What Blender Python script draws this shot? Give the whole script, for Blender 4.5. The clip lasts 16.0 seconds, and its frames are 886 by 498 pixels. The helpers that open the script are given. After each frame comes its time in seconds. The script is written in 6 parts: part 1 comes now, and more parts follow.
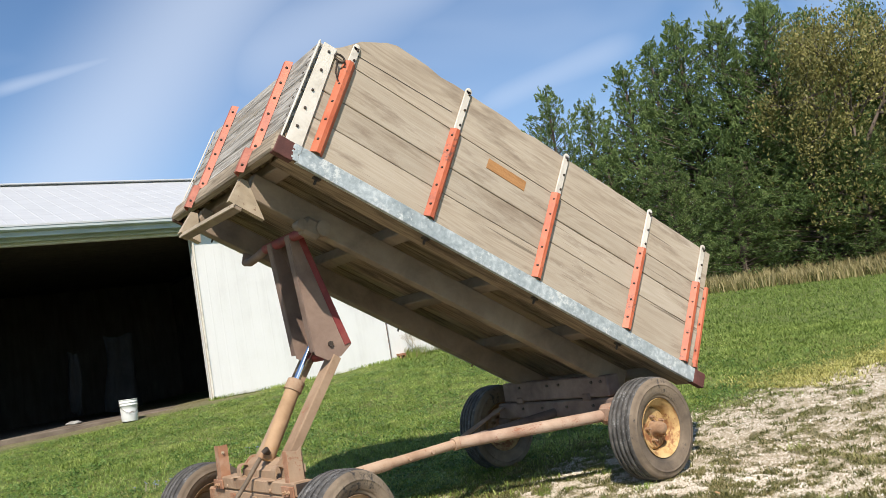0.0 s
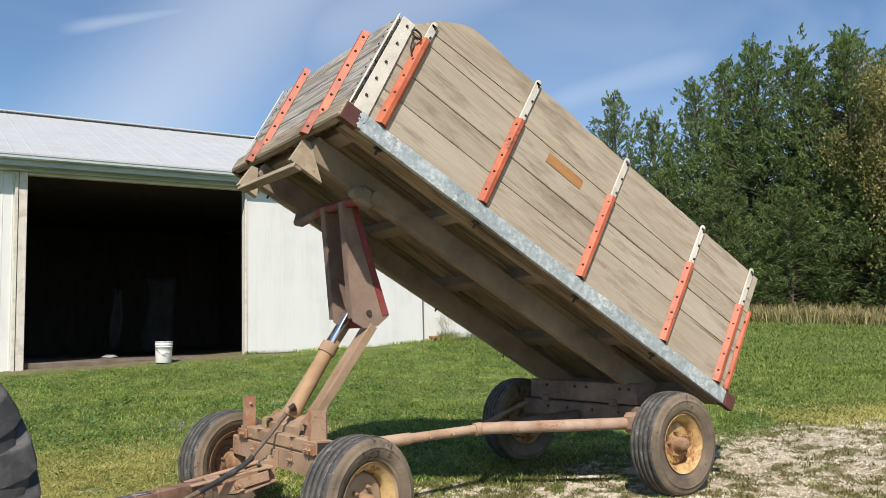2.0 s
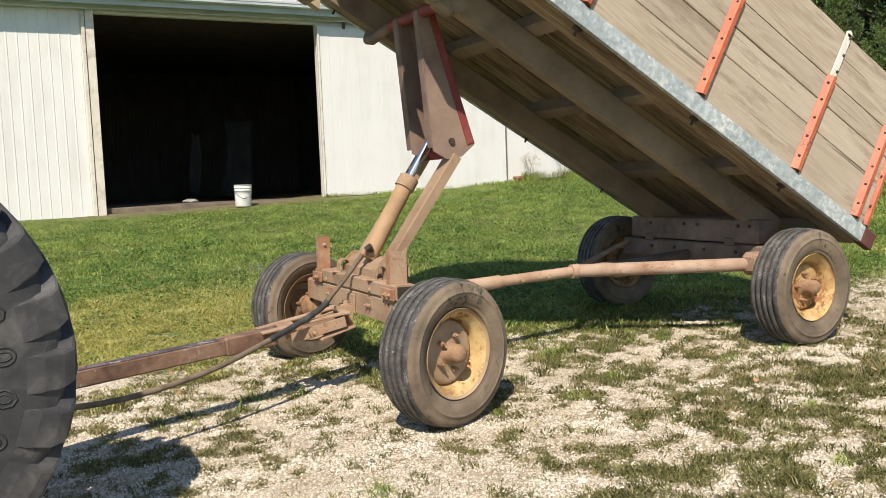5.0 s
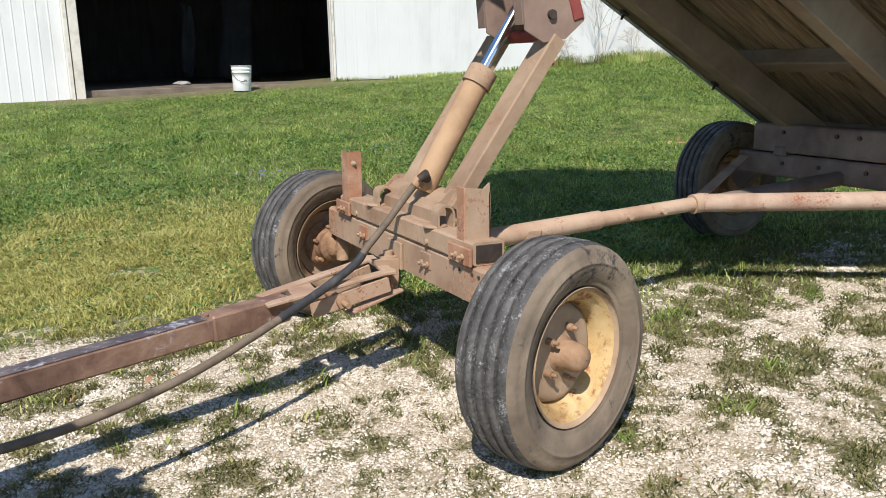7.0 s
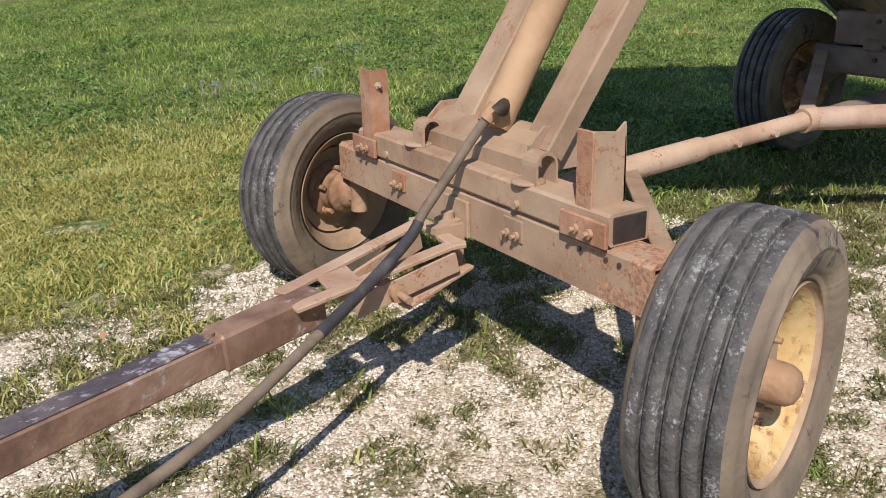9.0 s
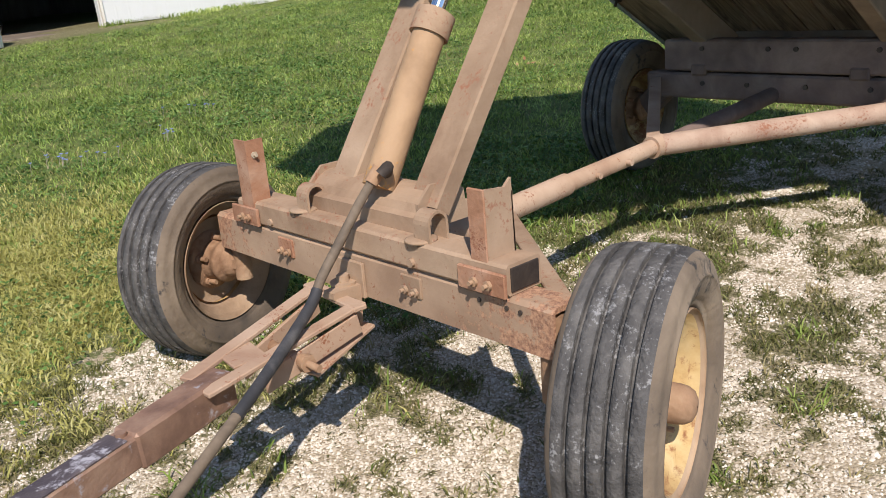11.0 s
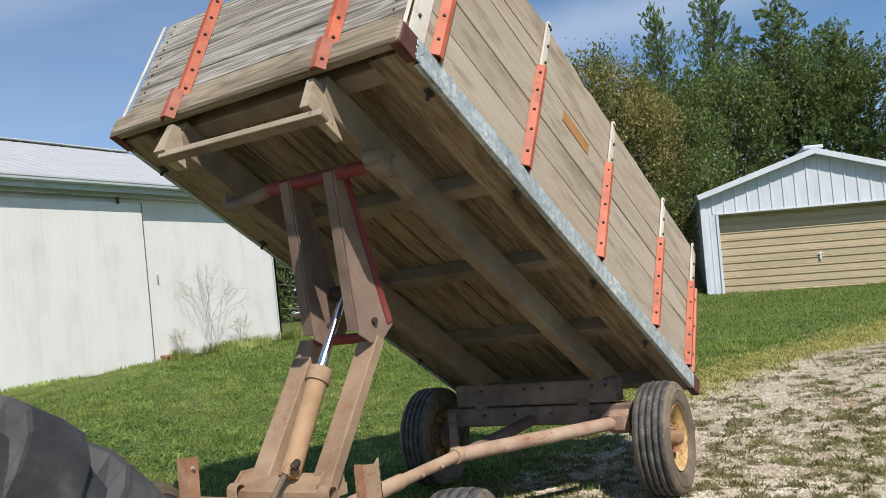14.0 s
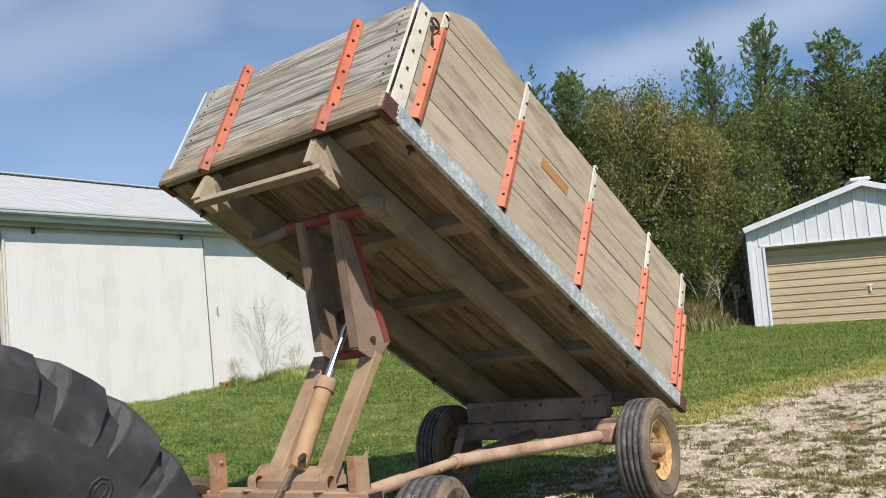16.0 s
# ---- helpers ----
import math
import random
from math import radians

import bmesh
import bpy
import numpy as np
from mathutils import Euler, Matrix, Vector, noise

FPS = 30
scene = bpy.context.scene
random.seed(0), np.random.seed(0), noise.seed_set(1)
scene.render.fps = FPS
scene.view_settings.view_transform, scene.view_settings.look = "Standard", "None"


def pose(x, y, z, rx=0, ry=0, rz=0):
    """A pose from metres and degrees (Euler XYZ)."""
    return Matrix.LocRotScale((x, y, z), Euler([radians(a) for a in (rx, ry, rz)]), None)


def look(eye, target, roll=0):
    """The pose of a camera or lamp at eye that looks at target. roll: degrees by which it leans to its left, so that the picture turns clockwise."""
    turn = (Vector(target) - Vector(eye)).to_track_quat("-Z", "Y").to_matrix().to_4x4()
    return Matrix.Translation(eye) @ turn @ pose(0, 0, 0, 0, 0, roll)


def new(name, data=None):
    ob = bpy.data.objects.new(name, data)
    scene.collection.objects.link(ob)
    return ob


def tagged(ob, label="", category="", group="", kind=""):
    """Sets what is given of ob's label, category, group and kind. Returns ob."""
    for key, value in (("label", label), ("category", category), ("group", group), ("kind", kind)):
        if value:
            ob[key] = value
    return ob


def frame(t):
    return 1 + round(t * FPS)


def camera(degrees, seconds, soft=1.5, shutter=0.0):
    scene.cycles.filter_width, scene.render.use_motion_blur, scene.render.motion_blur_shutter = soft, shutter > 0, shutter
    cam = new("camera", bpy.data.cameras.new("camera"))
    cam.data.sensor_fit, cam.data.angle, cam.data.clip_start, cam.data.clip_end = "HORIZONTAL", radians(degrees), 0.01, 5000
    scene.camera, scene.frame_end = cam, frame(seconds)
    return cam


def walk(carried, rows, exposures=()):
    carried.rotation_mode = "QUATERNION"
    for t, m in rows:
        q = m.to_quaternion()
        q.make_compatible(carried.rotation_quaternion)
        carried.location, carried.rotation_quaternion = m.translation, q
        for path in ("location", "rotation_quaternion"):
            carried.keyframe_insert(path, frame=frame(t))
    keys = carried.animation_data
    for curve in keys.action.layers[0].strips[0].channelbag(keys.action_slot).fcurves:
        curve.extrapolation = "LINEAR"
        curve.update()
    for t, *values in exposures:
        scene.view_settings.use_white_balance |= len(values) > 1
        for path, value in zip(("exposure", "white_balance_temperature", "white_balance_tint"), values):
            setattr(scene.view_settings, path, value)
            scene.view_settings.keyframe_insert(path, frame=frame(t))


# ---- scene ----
cam = camera(55.5, 16.0, soft=0.5)
PATH = [
    (0, (0.297, -0.095, 1.204), (1.454, 1.519, 1.441), -8.7),
    (0.5, (0.246, -0.095, 1.183), (1.403, 1.52, 1.411), -3.8),
    (1, (0.236, -0.09, 1.161), (1.352, 1.551, 1.411), 0.1),
    (1.5, (0.241, -0.074, 1.17), (1.339, 1.578, 1.427), -0.2),
    (2, (0.253, -0.118, 1.166), (1.322, 1.558, 1.384), -0.4),
    (2.5, (0.24, -0.223, 1.141), (1.26, 1.487, 1.329), 0.1),
    (3, (0.112, -0.34, 1.106), (1.124, 1.38, 1.242), -0.7),
    (3.5, (0.172, -0.243, 1.062), (1.17, 1.49, 1.068), -0.8),
    (4, (0.345, -0.044, 1.048), (1.286, 1.72, 0.987), -0.1),
    (6.5, (0.8679, 1.6998, 1.1788), (1.7524, 3.4641, 0.8549), -1.25),
    (7, (0.9913, 2.1088, 1.1628), (1.8694, 3.8556, 0.7413), -0.171),
    (7.5, (0.9859, 2.4446, 1.1733), (1.8853, 4.1522, 0.6486), 0.045),
    (8, (1.0425, 2.7587, 1.1571), (1.9569, 4.4336, 0.5583), -0.29),
    (10.5, (1.0693, 3.3507, 1.1944), (2.2199, 4.8276, 0.4907), -4.095),
    (11, (0.9603, 3.2021, 1.2602), (2.2134, 4.6332, 0.6423), -4.789),
    (11.5, (0.835, 2.9985, 1.2635), (2.0792, 4.4686, 0.7242), -4.639),
    (12, (0.609, 2.8499, 1.2789), (1.9773, 4.2427, 0.8456), -8.488),
    (12.5, (0.3385, 2.7465, 1.323), (1.8852, 3.9812, 1.0343), -14.225),
    (13, (0.0955, 2.5709, 1.3457), (1.7033, 3.7451, 1.1549), -14.277),
    (13.5, (-0.1828, 2.4238, 1.3286), (1.4814, 3.5315, 1.2684), -11.073),
    (14, (-0.4276, 2.3138, 1.3056), (1.2429, 3.399, 1.4844), -5.934),
    (14.5, (-0.5266, 2.1484, 1.2771), (1.0552, 3.3291, 1.5997), -3.289),
    (15, (-0.63, 1.927, 1.277), (0.928, 3.134, 1.615), -3.7),
    (15.5, (-0.8144, 1.7307, 1.219), (0.7634, 2.9169, 1.5405), -5.201),
    (16, (-0.789, 1.557, 1.165), (0.791, 2.753, 1.439), -5.7),
]
walk(cam, [(t, look(eye, target, roll)) for t, eye, target, roll in PATH],
     exposures=[(0, 0.26, 6500, 10), (1.5, 0.1, 6530, 10), (2.5, 0.13, 6550, 10), (3.5, 0.19, 6900, 10), (4, 0.17, 6950, 10), (6.5, 0.27, 6350, 10), (7, 0.23, 6150, 10), (8, 0.15, 6300, 11), (10.5, 0.12, 6280, 14), (11.5, 0.2, 6300, 13), (12, 0.17, 6250, 13), (12.5, 0.02, 6133, 10), (13.5, -0.08, 6225, 10), (14.5, 0.03, 6475, 10), (16, 0.07, 6530, 10)])


# ---- light ----
SUN_DIR = Vector((-0.60, -0.78, 1.0)).normalized()
sun = new("sun", bpy.data.lights.new("sun", "SUN"))
sun.data.energy, sun.data.angle, sun.data.color = 5.0, radians(0.55), (1.0, 0.915, 0.82)
sun.matrix_world = look(SUN_DIR * 60, (0, 0, 0))
world = bpy.data.worlds.new("sky")
scene.world = world
world.use_nodes = True
wn, wl = world.node_tree.nodes, world.node_tree.links
wn.clear()
sky = wn.new("ShaderNodeTexSky")
sky.sky_type, sky.sun_disc = "NISHITA", False
sky.sun_elevation = math.asin(SUN_DIR.z)
sky.sun_rotation = math.atan2(SUN_DIR.x, SUN_DIR.y)
sky.dust_density, sky.ozone_density = 0.0, 3.6
wco = wn.new("ShaderNodeTexCoord")
wmap = wn.new("ShaderNodeMapping")
wmap.inputs["Scale"].default_value = (0.9, 2.4, 4.0)
wmap.inputs["Rotation"].default_value = (0.15, -0.35, 0.5)
wnoise = wn.new("ShaderNodeTexNoise")
wnoise.inputs["Scale"].default_value, wnoise.inputs["Detail"].default_value = 0.9, 4
wnoise.inputs["Roughness"].default_value, wnoise.inputs["Distortion"].default_value = 0.48, 0.6
wramp = wn.new("ShaderNodeValToRGB")
wramp.color_ramp.elements[0].position, wramp.color_ramp.elements[0].color = 0.47, (0, 0, 0, 1)
wramp.color_ramp.elements[1].position, wramp.color_ramp.elements[1].color = 0.80, (0.6, 0.6, 0.6, 1)
wmix = wn.new("ShaderNodeMixRGB")
wmix.inputs[2].default_value = (8.2, 9.0, 10.4, 1)
wback = wn.new("ShaderNodeBackground")
wback.inputs["Strength"].default_value = 0.088
wout = wn.new("ShaderNodeOutputWorld")
wl.new(wco.outputs["Generated"], wmap.inputs["Vector"])
wl.new(wmap.outputs["Vector"], wnoise.inputs["Vector"])
wl.new(wnoise.outputs["Fac"], wramp.inputs["Fac"])
# one long soft streak of high cloud
wband = wn.new("ShaderNodeVectorMath")
wband.operation = "DOT_PRODUCT"
wband.inputs[1].default_value = (0.791, -0.018, -0.611)
wabs = wn.new("ShaderNodeMath")
wabs.operation = "ABSOLUTE"
wedge = wn.new("ShaderNodeMapRange")
wedge.interpolation_type = "SMOOTHSTEP"
wedge.inputs["From Min"].default_value, wedge.inputs["From Max"].default_value = 0.0, 0.13
wedge.inputs["To Min"].default_value, wedge.inputs["To Max"].default_value = 0.44, 0.0
wsum = wn.new("ShaderNodeMath")
wsum.operation, wsum.use_clamp = "MAXIMUM", True
wside = wn.new("ShaderNodeVectorMath")
wside.operation = "DOT_PRODUCT"
wside.inputs[1].default_value = (0.281, 0.899, 0.337)
wnear = wn.new("ShaderNodeMapRange")
wnear.interpolation_type = "SMOOTHSTEP"
wnear.inputs["From Min"].default_value, wnear.inputs["From Max"].default_value = 0.80, 0.99
wmul = wn.new("ShaderNodeMath")
wmul.operation = "MULTIPLY"
wl.new(wco.outputs["Generated"], wband.inputs[0])
wl.new(wco.outputs["Generated"], wside.inputs[0])
wl.new(wside.outputs["Value"], wnear.inputs["Value"])
wl.new(wband.outputs["Value"], wabs.inputs[0])
wl.new(wabs.outputs[0], wedge.inputs["Value"])
wl.new(wedge.outputs["Result"], wmul.inputs[0])
wl.new(wnear.outputs["Result"], wmul.inputs[1])
wl.new(wmul.outputs[0], wsum.inputs[0])
wl.new(wramp.outputs["Color"], wsum.inputs[1])


def streak(normal, centre, near, half, amount, last):
    """A long wisp of high cloud along a great circle, fading out away from its middle."""
    d, a = wn.new("ShaderNodeVectorMath"), wn.new("ShaderNodeMath")
    d.operation, a.operation = "DOT_PRODUCT", "ABSOLUTE"
    d.inputs[1].default_value = normal
    wob = wn.new("ShaderNodeMath")
    wob.operation, wob.inputs[1].default_value = "MULTIPLY_ADD", half * 1.6
    wob.inputs[2].default_value = -half * 0.8
    ad = wn.new("ShaderNodeMath")
    ad.operation = "ADD"
    wl.new(wco.outputs["Generated"], d.inputs[0])
    wl.new(wnoise.outputs["Fac"], wob.inputs[0])
    wl.new(d.outputs["Value"], ad.inputs[0])
    wl.new(wob.outputs[0], ad.inputs[1])
    wl.new(ad.outputs[0], a.inputs[0])
    e = wn.new("ShaderNodeMapRange")
    e.interpolation_type = "SMOOTHSTEP"
    e.inputs["From Max"].default_value = half
    e.inputs["To Min"].default_value, e.inputs["To Max"].default_value = amount, 0.0
    wl.new(a.outputs[0], e.inputs["Value"])
    c = wn.new("ShaderNodeVectorMath")
    c.operation = "DOT_PRODUCT"
    c.inputs[1].default_value = centre
    wl.new(wco.outputs["Generated"], c.inputs[0])
    f = wn.new("ShaderNodeMapRange")
    f.interpolation_type = "SMOOTHSTEP"
    f.inputs["From Min"].default_value, f.inputs["From Max"].default_value = near - (1 - near) * 1.2, near + (1 - near) * 0.6
    wl.new(c.outputs["Value"], f.inputs["Value"])
    m = wn.new("ShaderNodeMath")
    m.operation = "MULTIPLY"
    wl.new(e.outputs["Result"], m.inputs[0])
    wl.new(f.outputs["Result"], m.inputs[1])
    top = wn.new("ShaderNodeMath")
    top.operation = "MAXIMUM"
    wl.new(last, top.inputs[0])
    wl.new(m.outputs[0], top.inputs[1])
    return top.outputs[0]


cloud = wsum.outputs[0]
for normal, centre, near, half, amount in (
        ((0.3442, 0.2704, -0.8991), (0.1985, 0.915, 0.3512), 0.998, 0.012, 0.34),
        ((0.3307, 0.0472, -0.9425), (0.9019, 0.2782, 0.3304), 0.9888, 0.055, 0.42),
        ((0.3625, 0.0389, -0.9312), (0.676, 0.6768, 0.2914), 0.9965, 0.03, 0.28),
        ((0.5104, 0.116, -0.8521), (0.4751, 0.7878, 0.3919), 0.9917, 0.1, 0.34)):
    cloud = streak(normal, centre, near, half, amount, cloud)
wl.new(cloud, wmix.inputs[0])
wtint = wn.new("ShaderNodeMixRGB")
wtint.blend_type = "MULTIPLY"
wtint.inputs[0].default_value, wtint.inputs[2].default_value = 1.0, (1.18, 1.28, 1.33, 1)
wl.new(sky.outputs["Color"], wtint.inputs[1])
wl.new(wtint.outputs["Color"], wmix.inputs[1])
wl.new(wmix.outputs["Color"], wback.inputs["Color"])
wl.new(wback.outputs["Background"], wout.inputs["Surface"])


# ---- materials ----
def ramp_node(nodes, stops):
    r = nodes.new("ShaderNodeValToRGB")
    while len(r.color_ramp.elements) < len(stops):
        r.color_ramp.elements.new(0.5)
    for el, (p, c) in zip(r.color_ramp.elements, stops):
        el.position, el.color = p, (*c, 1)
    return r


def material(name, stops, scale=(6, 6, 6), detail=8, rough=0.7, metal=0.0, bump=0.15, fine=60, speck=None, shift=True, mottle=0.35, spec=0.4):
    """Two-scale mottled surface: a stretched noise through a colour ramp, a broad stain and a fine bump. speck: (colour, threshold, scale) of chips or rust."""
    m = bpy.data.materials.new(name)
    m.use_nodes = True
    n, l = m.node_tree.nodes, m.node_tree.links
    b = n["Principled BSDF"]
    b.inputs["Roughness"].default_value, b.inputs["Metallic"].default_value = rough, metal
    b.inputs["Specular IOR Level"].default_value = spec
    co = n.new("ShaderNodeTexCoord")
    vec = co.outputs["Object"]
    if shift:
        oi = n.new("ShaderNodeObjectInfo")
        mul = n.new("ShaderNodeMath")
        mul.operation = "MULTIPLY"
        mul.inputs[1].default_value = 37.0
        l.new(oi.outputs["Random"], mul.inputs[0])
        add = n.new("ShaderNodeVectorMath")
        add.operation = "ADD"
        l.new(vec, add.inputs[0])
        l.new(mul.outputs[0], add.inputs[1])
        vec = add.outputs[0]
    mp = n.new("ShaderNodeMapping")
    mp.inputs["Scale"].default_value = scale
    l.new(vec, mp.inputs["Vector"])
    n1 = n.new("ShaderNodeTexNoise")
    n1.inputs["Scale"].default_value, n1.inputs["Detail"].default_value, n1.inputs["Roughness"].default_value = 1.0, detail, 0.6
    n1.inputs["Distortion"].default_value = 0.4
    l.new(mp.outputs["Vector"], n1.inputs["Vector"])
    n2 = n.new("ShaderNodeTexNoise")
    n2.inputs["Scale"].default_value, n2.inputs["Detail"].default_value = 2.3, 4
    l.new(vec, n2.inputs["Vector"])
    mixf = n.new("ShaderNodeMix")
    mixf.inputs[0].default_value = mottle
    l.new(n1.outputs["Fac"], mixf.inputs[2])
    l.new(n2.outputs["Fac"], mixf.inputs[3])
    r = ramp_node(n, stops)
    l.new(mixf.outputs[0], r.inputs["Fac"])
    col = r.outputs["Color"]
    if shift:
        hsv = n.new("ShaderNodeHueSaturation")
        mr = n.new("ShaderNodeMapRange")
        mr.inputs["To Min"].default_value, mr.inputs["To Max"].default_value = 0.91, 1.08
        l.new(oi.outputs["Random"], mr.inputs["Value"])
        l.new(mr.outputs["Result"], hsv.inputs["Value"])
        l.new(col, hsv.inputs["Color"])
        col = hsv.outputs["Color"]
    if speck:
        n3 = n.new("ShaderNodeTexNoise")
        n3.inputs["Scale"].default_value, n3.inputs["Detail"].default_value, n3.inputs["Roughness"].default_value = speck[2], 6, 0.7
        l.new(vec, n3.inputs["Vector"])
        n4 = n.new("ShaderNodeTexNoise")
        n4.inputs["Scale"].default_value, n4.inputs["Detail"].default_value = max(1.5, speck[2] / 9), 3
        l.new(vec, n4.inputs["Vector"])
        blend = n.new("ShaderNodeMix")
        blend.inputs[0].default_value = 0.42
        l.new(n3.outputs["Fac"], blend.inputs[2])
        l.new(n4.outputs["Fac"], blend.inputs[3])
        r3 = ramp_node(n, [(speck[1] - 0.035, (0, 0, 0)), (speck[1] + 0.035, (1, 1, 1))])
        l.new(blend.outputs[0], r3.inputs["Fac"])
        mx = n.new("ShaderNodeMixRGB")
        mx.inputs[2].default_value = (*speck[0], 1)
        l.new(r3.outputs["Color"], mx.inputs[0])
        l.new(col, mx.inputs[1])
        col = mx.outputs["Color"]
    l.new(col, b.inputs["Base Color"])
    nf = n.new("ShaderNodeTexNoise")
    nf.inputs["Scale"].default_value, nf.inputs["Detail"].default_value = fine, 5
    l.new(vec, nf.inputs["Vector"])
    ad = n.new("ShaderNodeMath")
    ad.operation = "ADD"
    l.new(nf.outputs["Fac"], ad.inputs[0])
    l.new(n1.outputs["Fac"], ad.inputs[1])
    bp = n.new("ShaderNodeBump")
    bp.inputs["Strength"].default_value, bp.inputs["Distance"].default_value = bump, 0.02
    l.new(ad.outputs[0], bp.inputs["Height"])
    l.new(bp.outputs["Normal"], b.inputs["Normal"])
    return m


def wood(name, dark, mid, pale, along="x", ring=0.5, streak_amount=0.5, stain=(0.23, 0.175, 0.125), blotch=0.60, relief=0.25, spots=None, tone_amount=0.9, checks=0.66):
    """Weathered boards: flowing growth rings, fine streaks along the board, broad stains. along: the axis that the grain follows."""
    m = bpy.data.materials.new(name)
    m.use_nodes = True
    n, l = m.node_tree.nodes, m.node_tree.links
    b = n["Principled BSDF"]
    b.inputs["Roughness"].default_value, b.inputs["Specular IOR Level"].default_value = 0.88, 0.25
    co, oi = n.new("ShaderNodeTexCoord"), n.new("ShaderNodeObjectInfo")
    off = n.new("ShaderNodeMath")
    off.operation, off.inputs[1].default_value = "MULTIPLY", 41.0
    l.new(oi.outputs["Random"], off.inputs[0])
    add = n.new("ShaderNodeVectorMath")
    add.operation = "ADD"
    l.new(co.outputs["Object"], add.inputs[0])
    l.new(off.outputs[0], add.inputs[1])

    def nz(lengthwise, across, detail=4, rough=0.55, twist=0.0):
        mp = n.new("ShaderNodeMapping")
        mp.inputs["Scale"].default_value = (lengthwise, across, across) if along == "x" else (across, lengthwise, across)
        l.new(add.outputs[0], mp.inputs["Vector"])
        t = n.new("ShaderNodeTexNoise")
        t.inputs["Scale"].default_value, t.inputs["Detail"].default_value = 1.0, detail
        t.inputs["Roughness"].default_value, t.inputs["Distortion"].default_value = rough, twist
        l.new(mp.outputs["Vector"], t.inputs["Vector"])
        return t.outputs["Fac"]

    def calc(op, u, v):
        t = n.new("ShaderNodeMath")
        t.operation = op
        for k, w in ((0, u), (1, v)):
            if isinstance(w, (int, float)):
                t.inputs[k].default_value = w
            elif w is not None:
                l.new(w, t.inputs[k])
        return t.outputs[0]

    flow = nz(0.55, 5.5, 2, 0.45, 0.5)
    rings = calc("SINE", calc("MULTIPLY", flow, 95.0), None)
    rings = calc("MULTIPLY", rings, 0.11 * ring)
    streaks = nz(2.2, 95.0, 5, 0.6)
    tone = calc("ADD", calc("MULTIPLY", calc("SUBTRACT", streaks, 0.5), streak_amount), rings)
    broad = nz(0.8, 3.2, 5, 0.62)
    tone = calc("ADD", tone, calc("MULTIPLY", calc("SUBTRACT", broad, 0.5), tone_amount))
    tone = calc("ADD", tone, 0.5)
    r = ramp_node(n, [(0.22, dark), (0.46, mid), (0.80, pale)])
    l.new(tone, r.inputs["Fac"])
    hsv = n.new("ShaderNodeHueSaturation")
    mr = n.new("ShaderNodeMapRange")
    mr.inputs["To Min"].default_value, mr.inputs["To Max"].default_value = 0.88, 1.10
    l.new(oi.outputs["Random"], mr.inputs["Value"])
    l.new(mr.outputs["Result"], hsv.inputs["Value"])
    l.new(r.outputs["Color"], hsv.inputs["Color"])
    col = hsv.outputs["Color"]
    marks = [(stain, blotch, 1.6, 9.0, 0.07)] + ([spots] if spots else [])
    for paint, level, a_, c_, soft in marks:
        rr_ = ramp_node(n, [(level - soft, (0, 0, 0)), (level + soft, (0.75, 0.75, 0.75))])
        l.new(nz(a_, c_, 6, 0.68), rr_.inputs["Fac"])
        mx = n.new("ShaderNodeMixRGB")
        mx.inputs[2].default_value = (*paint, 1)
        l.new(rr_.outputs["Color"], mx.inputs[0])
        l.new(col, mx.inputs[1])
        col = mx.outputs["Color"]
    # thin dark checks that follow the grain
    ck = ramp_node(n, [(checks, (0, 0, 0)), (checks + 0.04, (0.7, 0.7, 0.7))])
    l.new(nz(0.9, 46.0, 3, 0.5), ck.inputs["Fac"])
    mx = n.new("ShaderNodeMixRGB")
    mx.inputs[2].default_value = (*[v * 0.45 for v in dark], 1)
    l.new(ck.outputs["Color"], mx.inputs[0])
    l.new(col, mx.inputs[1])
    l.new(mx.outputs["Color"], b.inputs["Base Color"])
    bp = n.new("ShaderNodeBump")
    bp.inputs["Strength"].default_value, bp.inputs["Distance"].default_value = relief, 0.006
    l.new(calc("SUBTRACT", calc("ADD", streaks, rings), ck.outputs["Color"]), bp.inputs["Height"])
    l.new(bp.outputs["Normal"], b.inputs["Normal"])
    return m


wood_side = wood("weathered_plank_wood", (0.30, 0.24, 0.175), (0.41, 0.34, 0.255), (0.49, 0.425, 0.335), spots=((0.62, 0.57, 0.49), 0.70, 22.0, 30.0, 0.03))
wood_front = wood("grey_plank_wood", (0.13, 0.118, 0.10), (0.285, 0.262, 0.225), (0.46, 0.435, 0.39), "y", 1.3, 0.95, (0.24, 0.195, 0.14), 0.60, 0.45, None, 0.55, 0.63)
wood_sill = wood("old_sill_wood", (0.12, 0.095, 0.066), (0.255, 0.205, 0.145), (0.40, 0.335, 0.25), "y", 0.7, 0.7, (0.10, 0.075, 0.05), 0.62, 0.35)
wood_floor = wood("dusty_floor_wood", (0.115, 0.080, 0.050), (0.262, 0.192, 0.126), (0.42, 0.325, 0.222), "x", 0.6, 0.6, (0.075, 0.052, 0.034), 0.56, 0.3)
gusset_dust = material("pale_dust_on_steel", [(0.3, (0.24, 0.19, 0.13)), (0.5, (0.37, 0.30, 0.21)), (0.72, (0.47, 0.39, 0.29))], (6, 6, 6), rough=0.92, bump=0.12, speck=((0.17, 0.09, 0.06), 0.60, 20))
dusty_steel = material("dusty_frame_steel", [(0.3, (0.14, 0.103, 0.072)), (0.5, (0.232, 0.178, 0.127)), (0.72, (0.32, 0.255, 0.185))], (5, 5, 5), rough=0.9, bump=0.1)
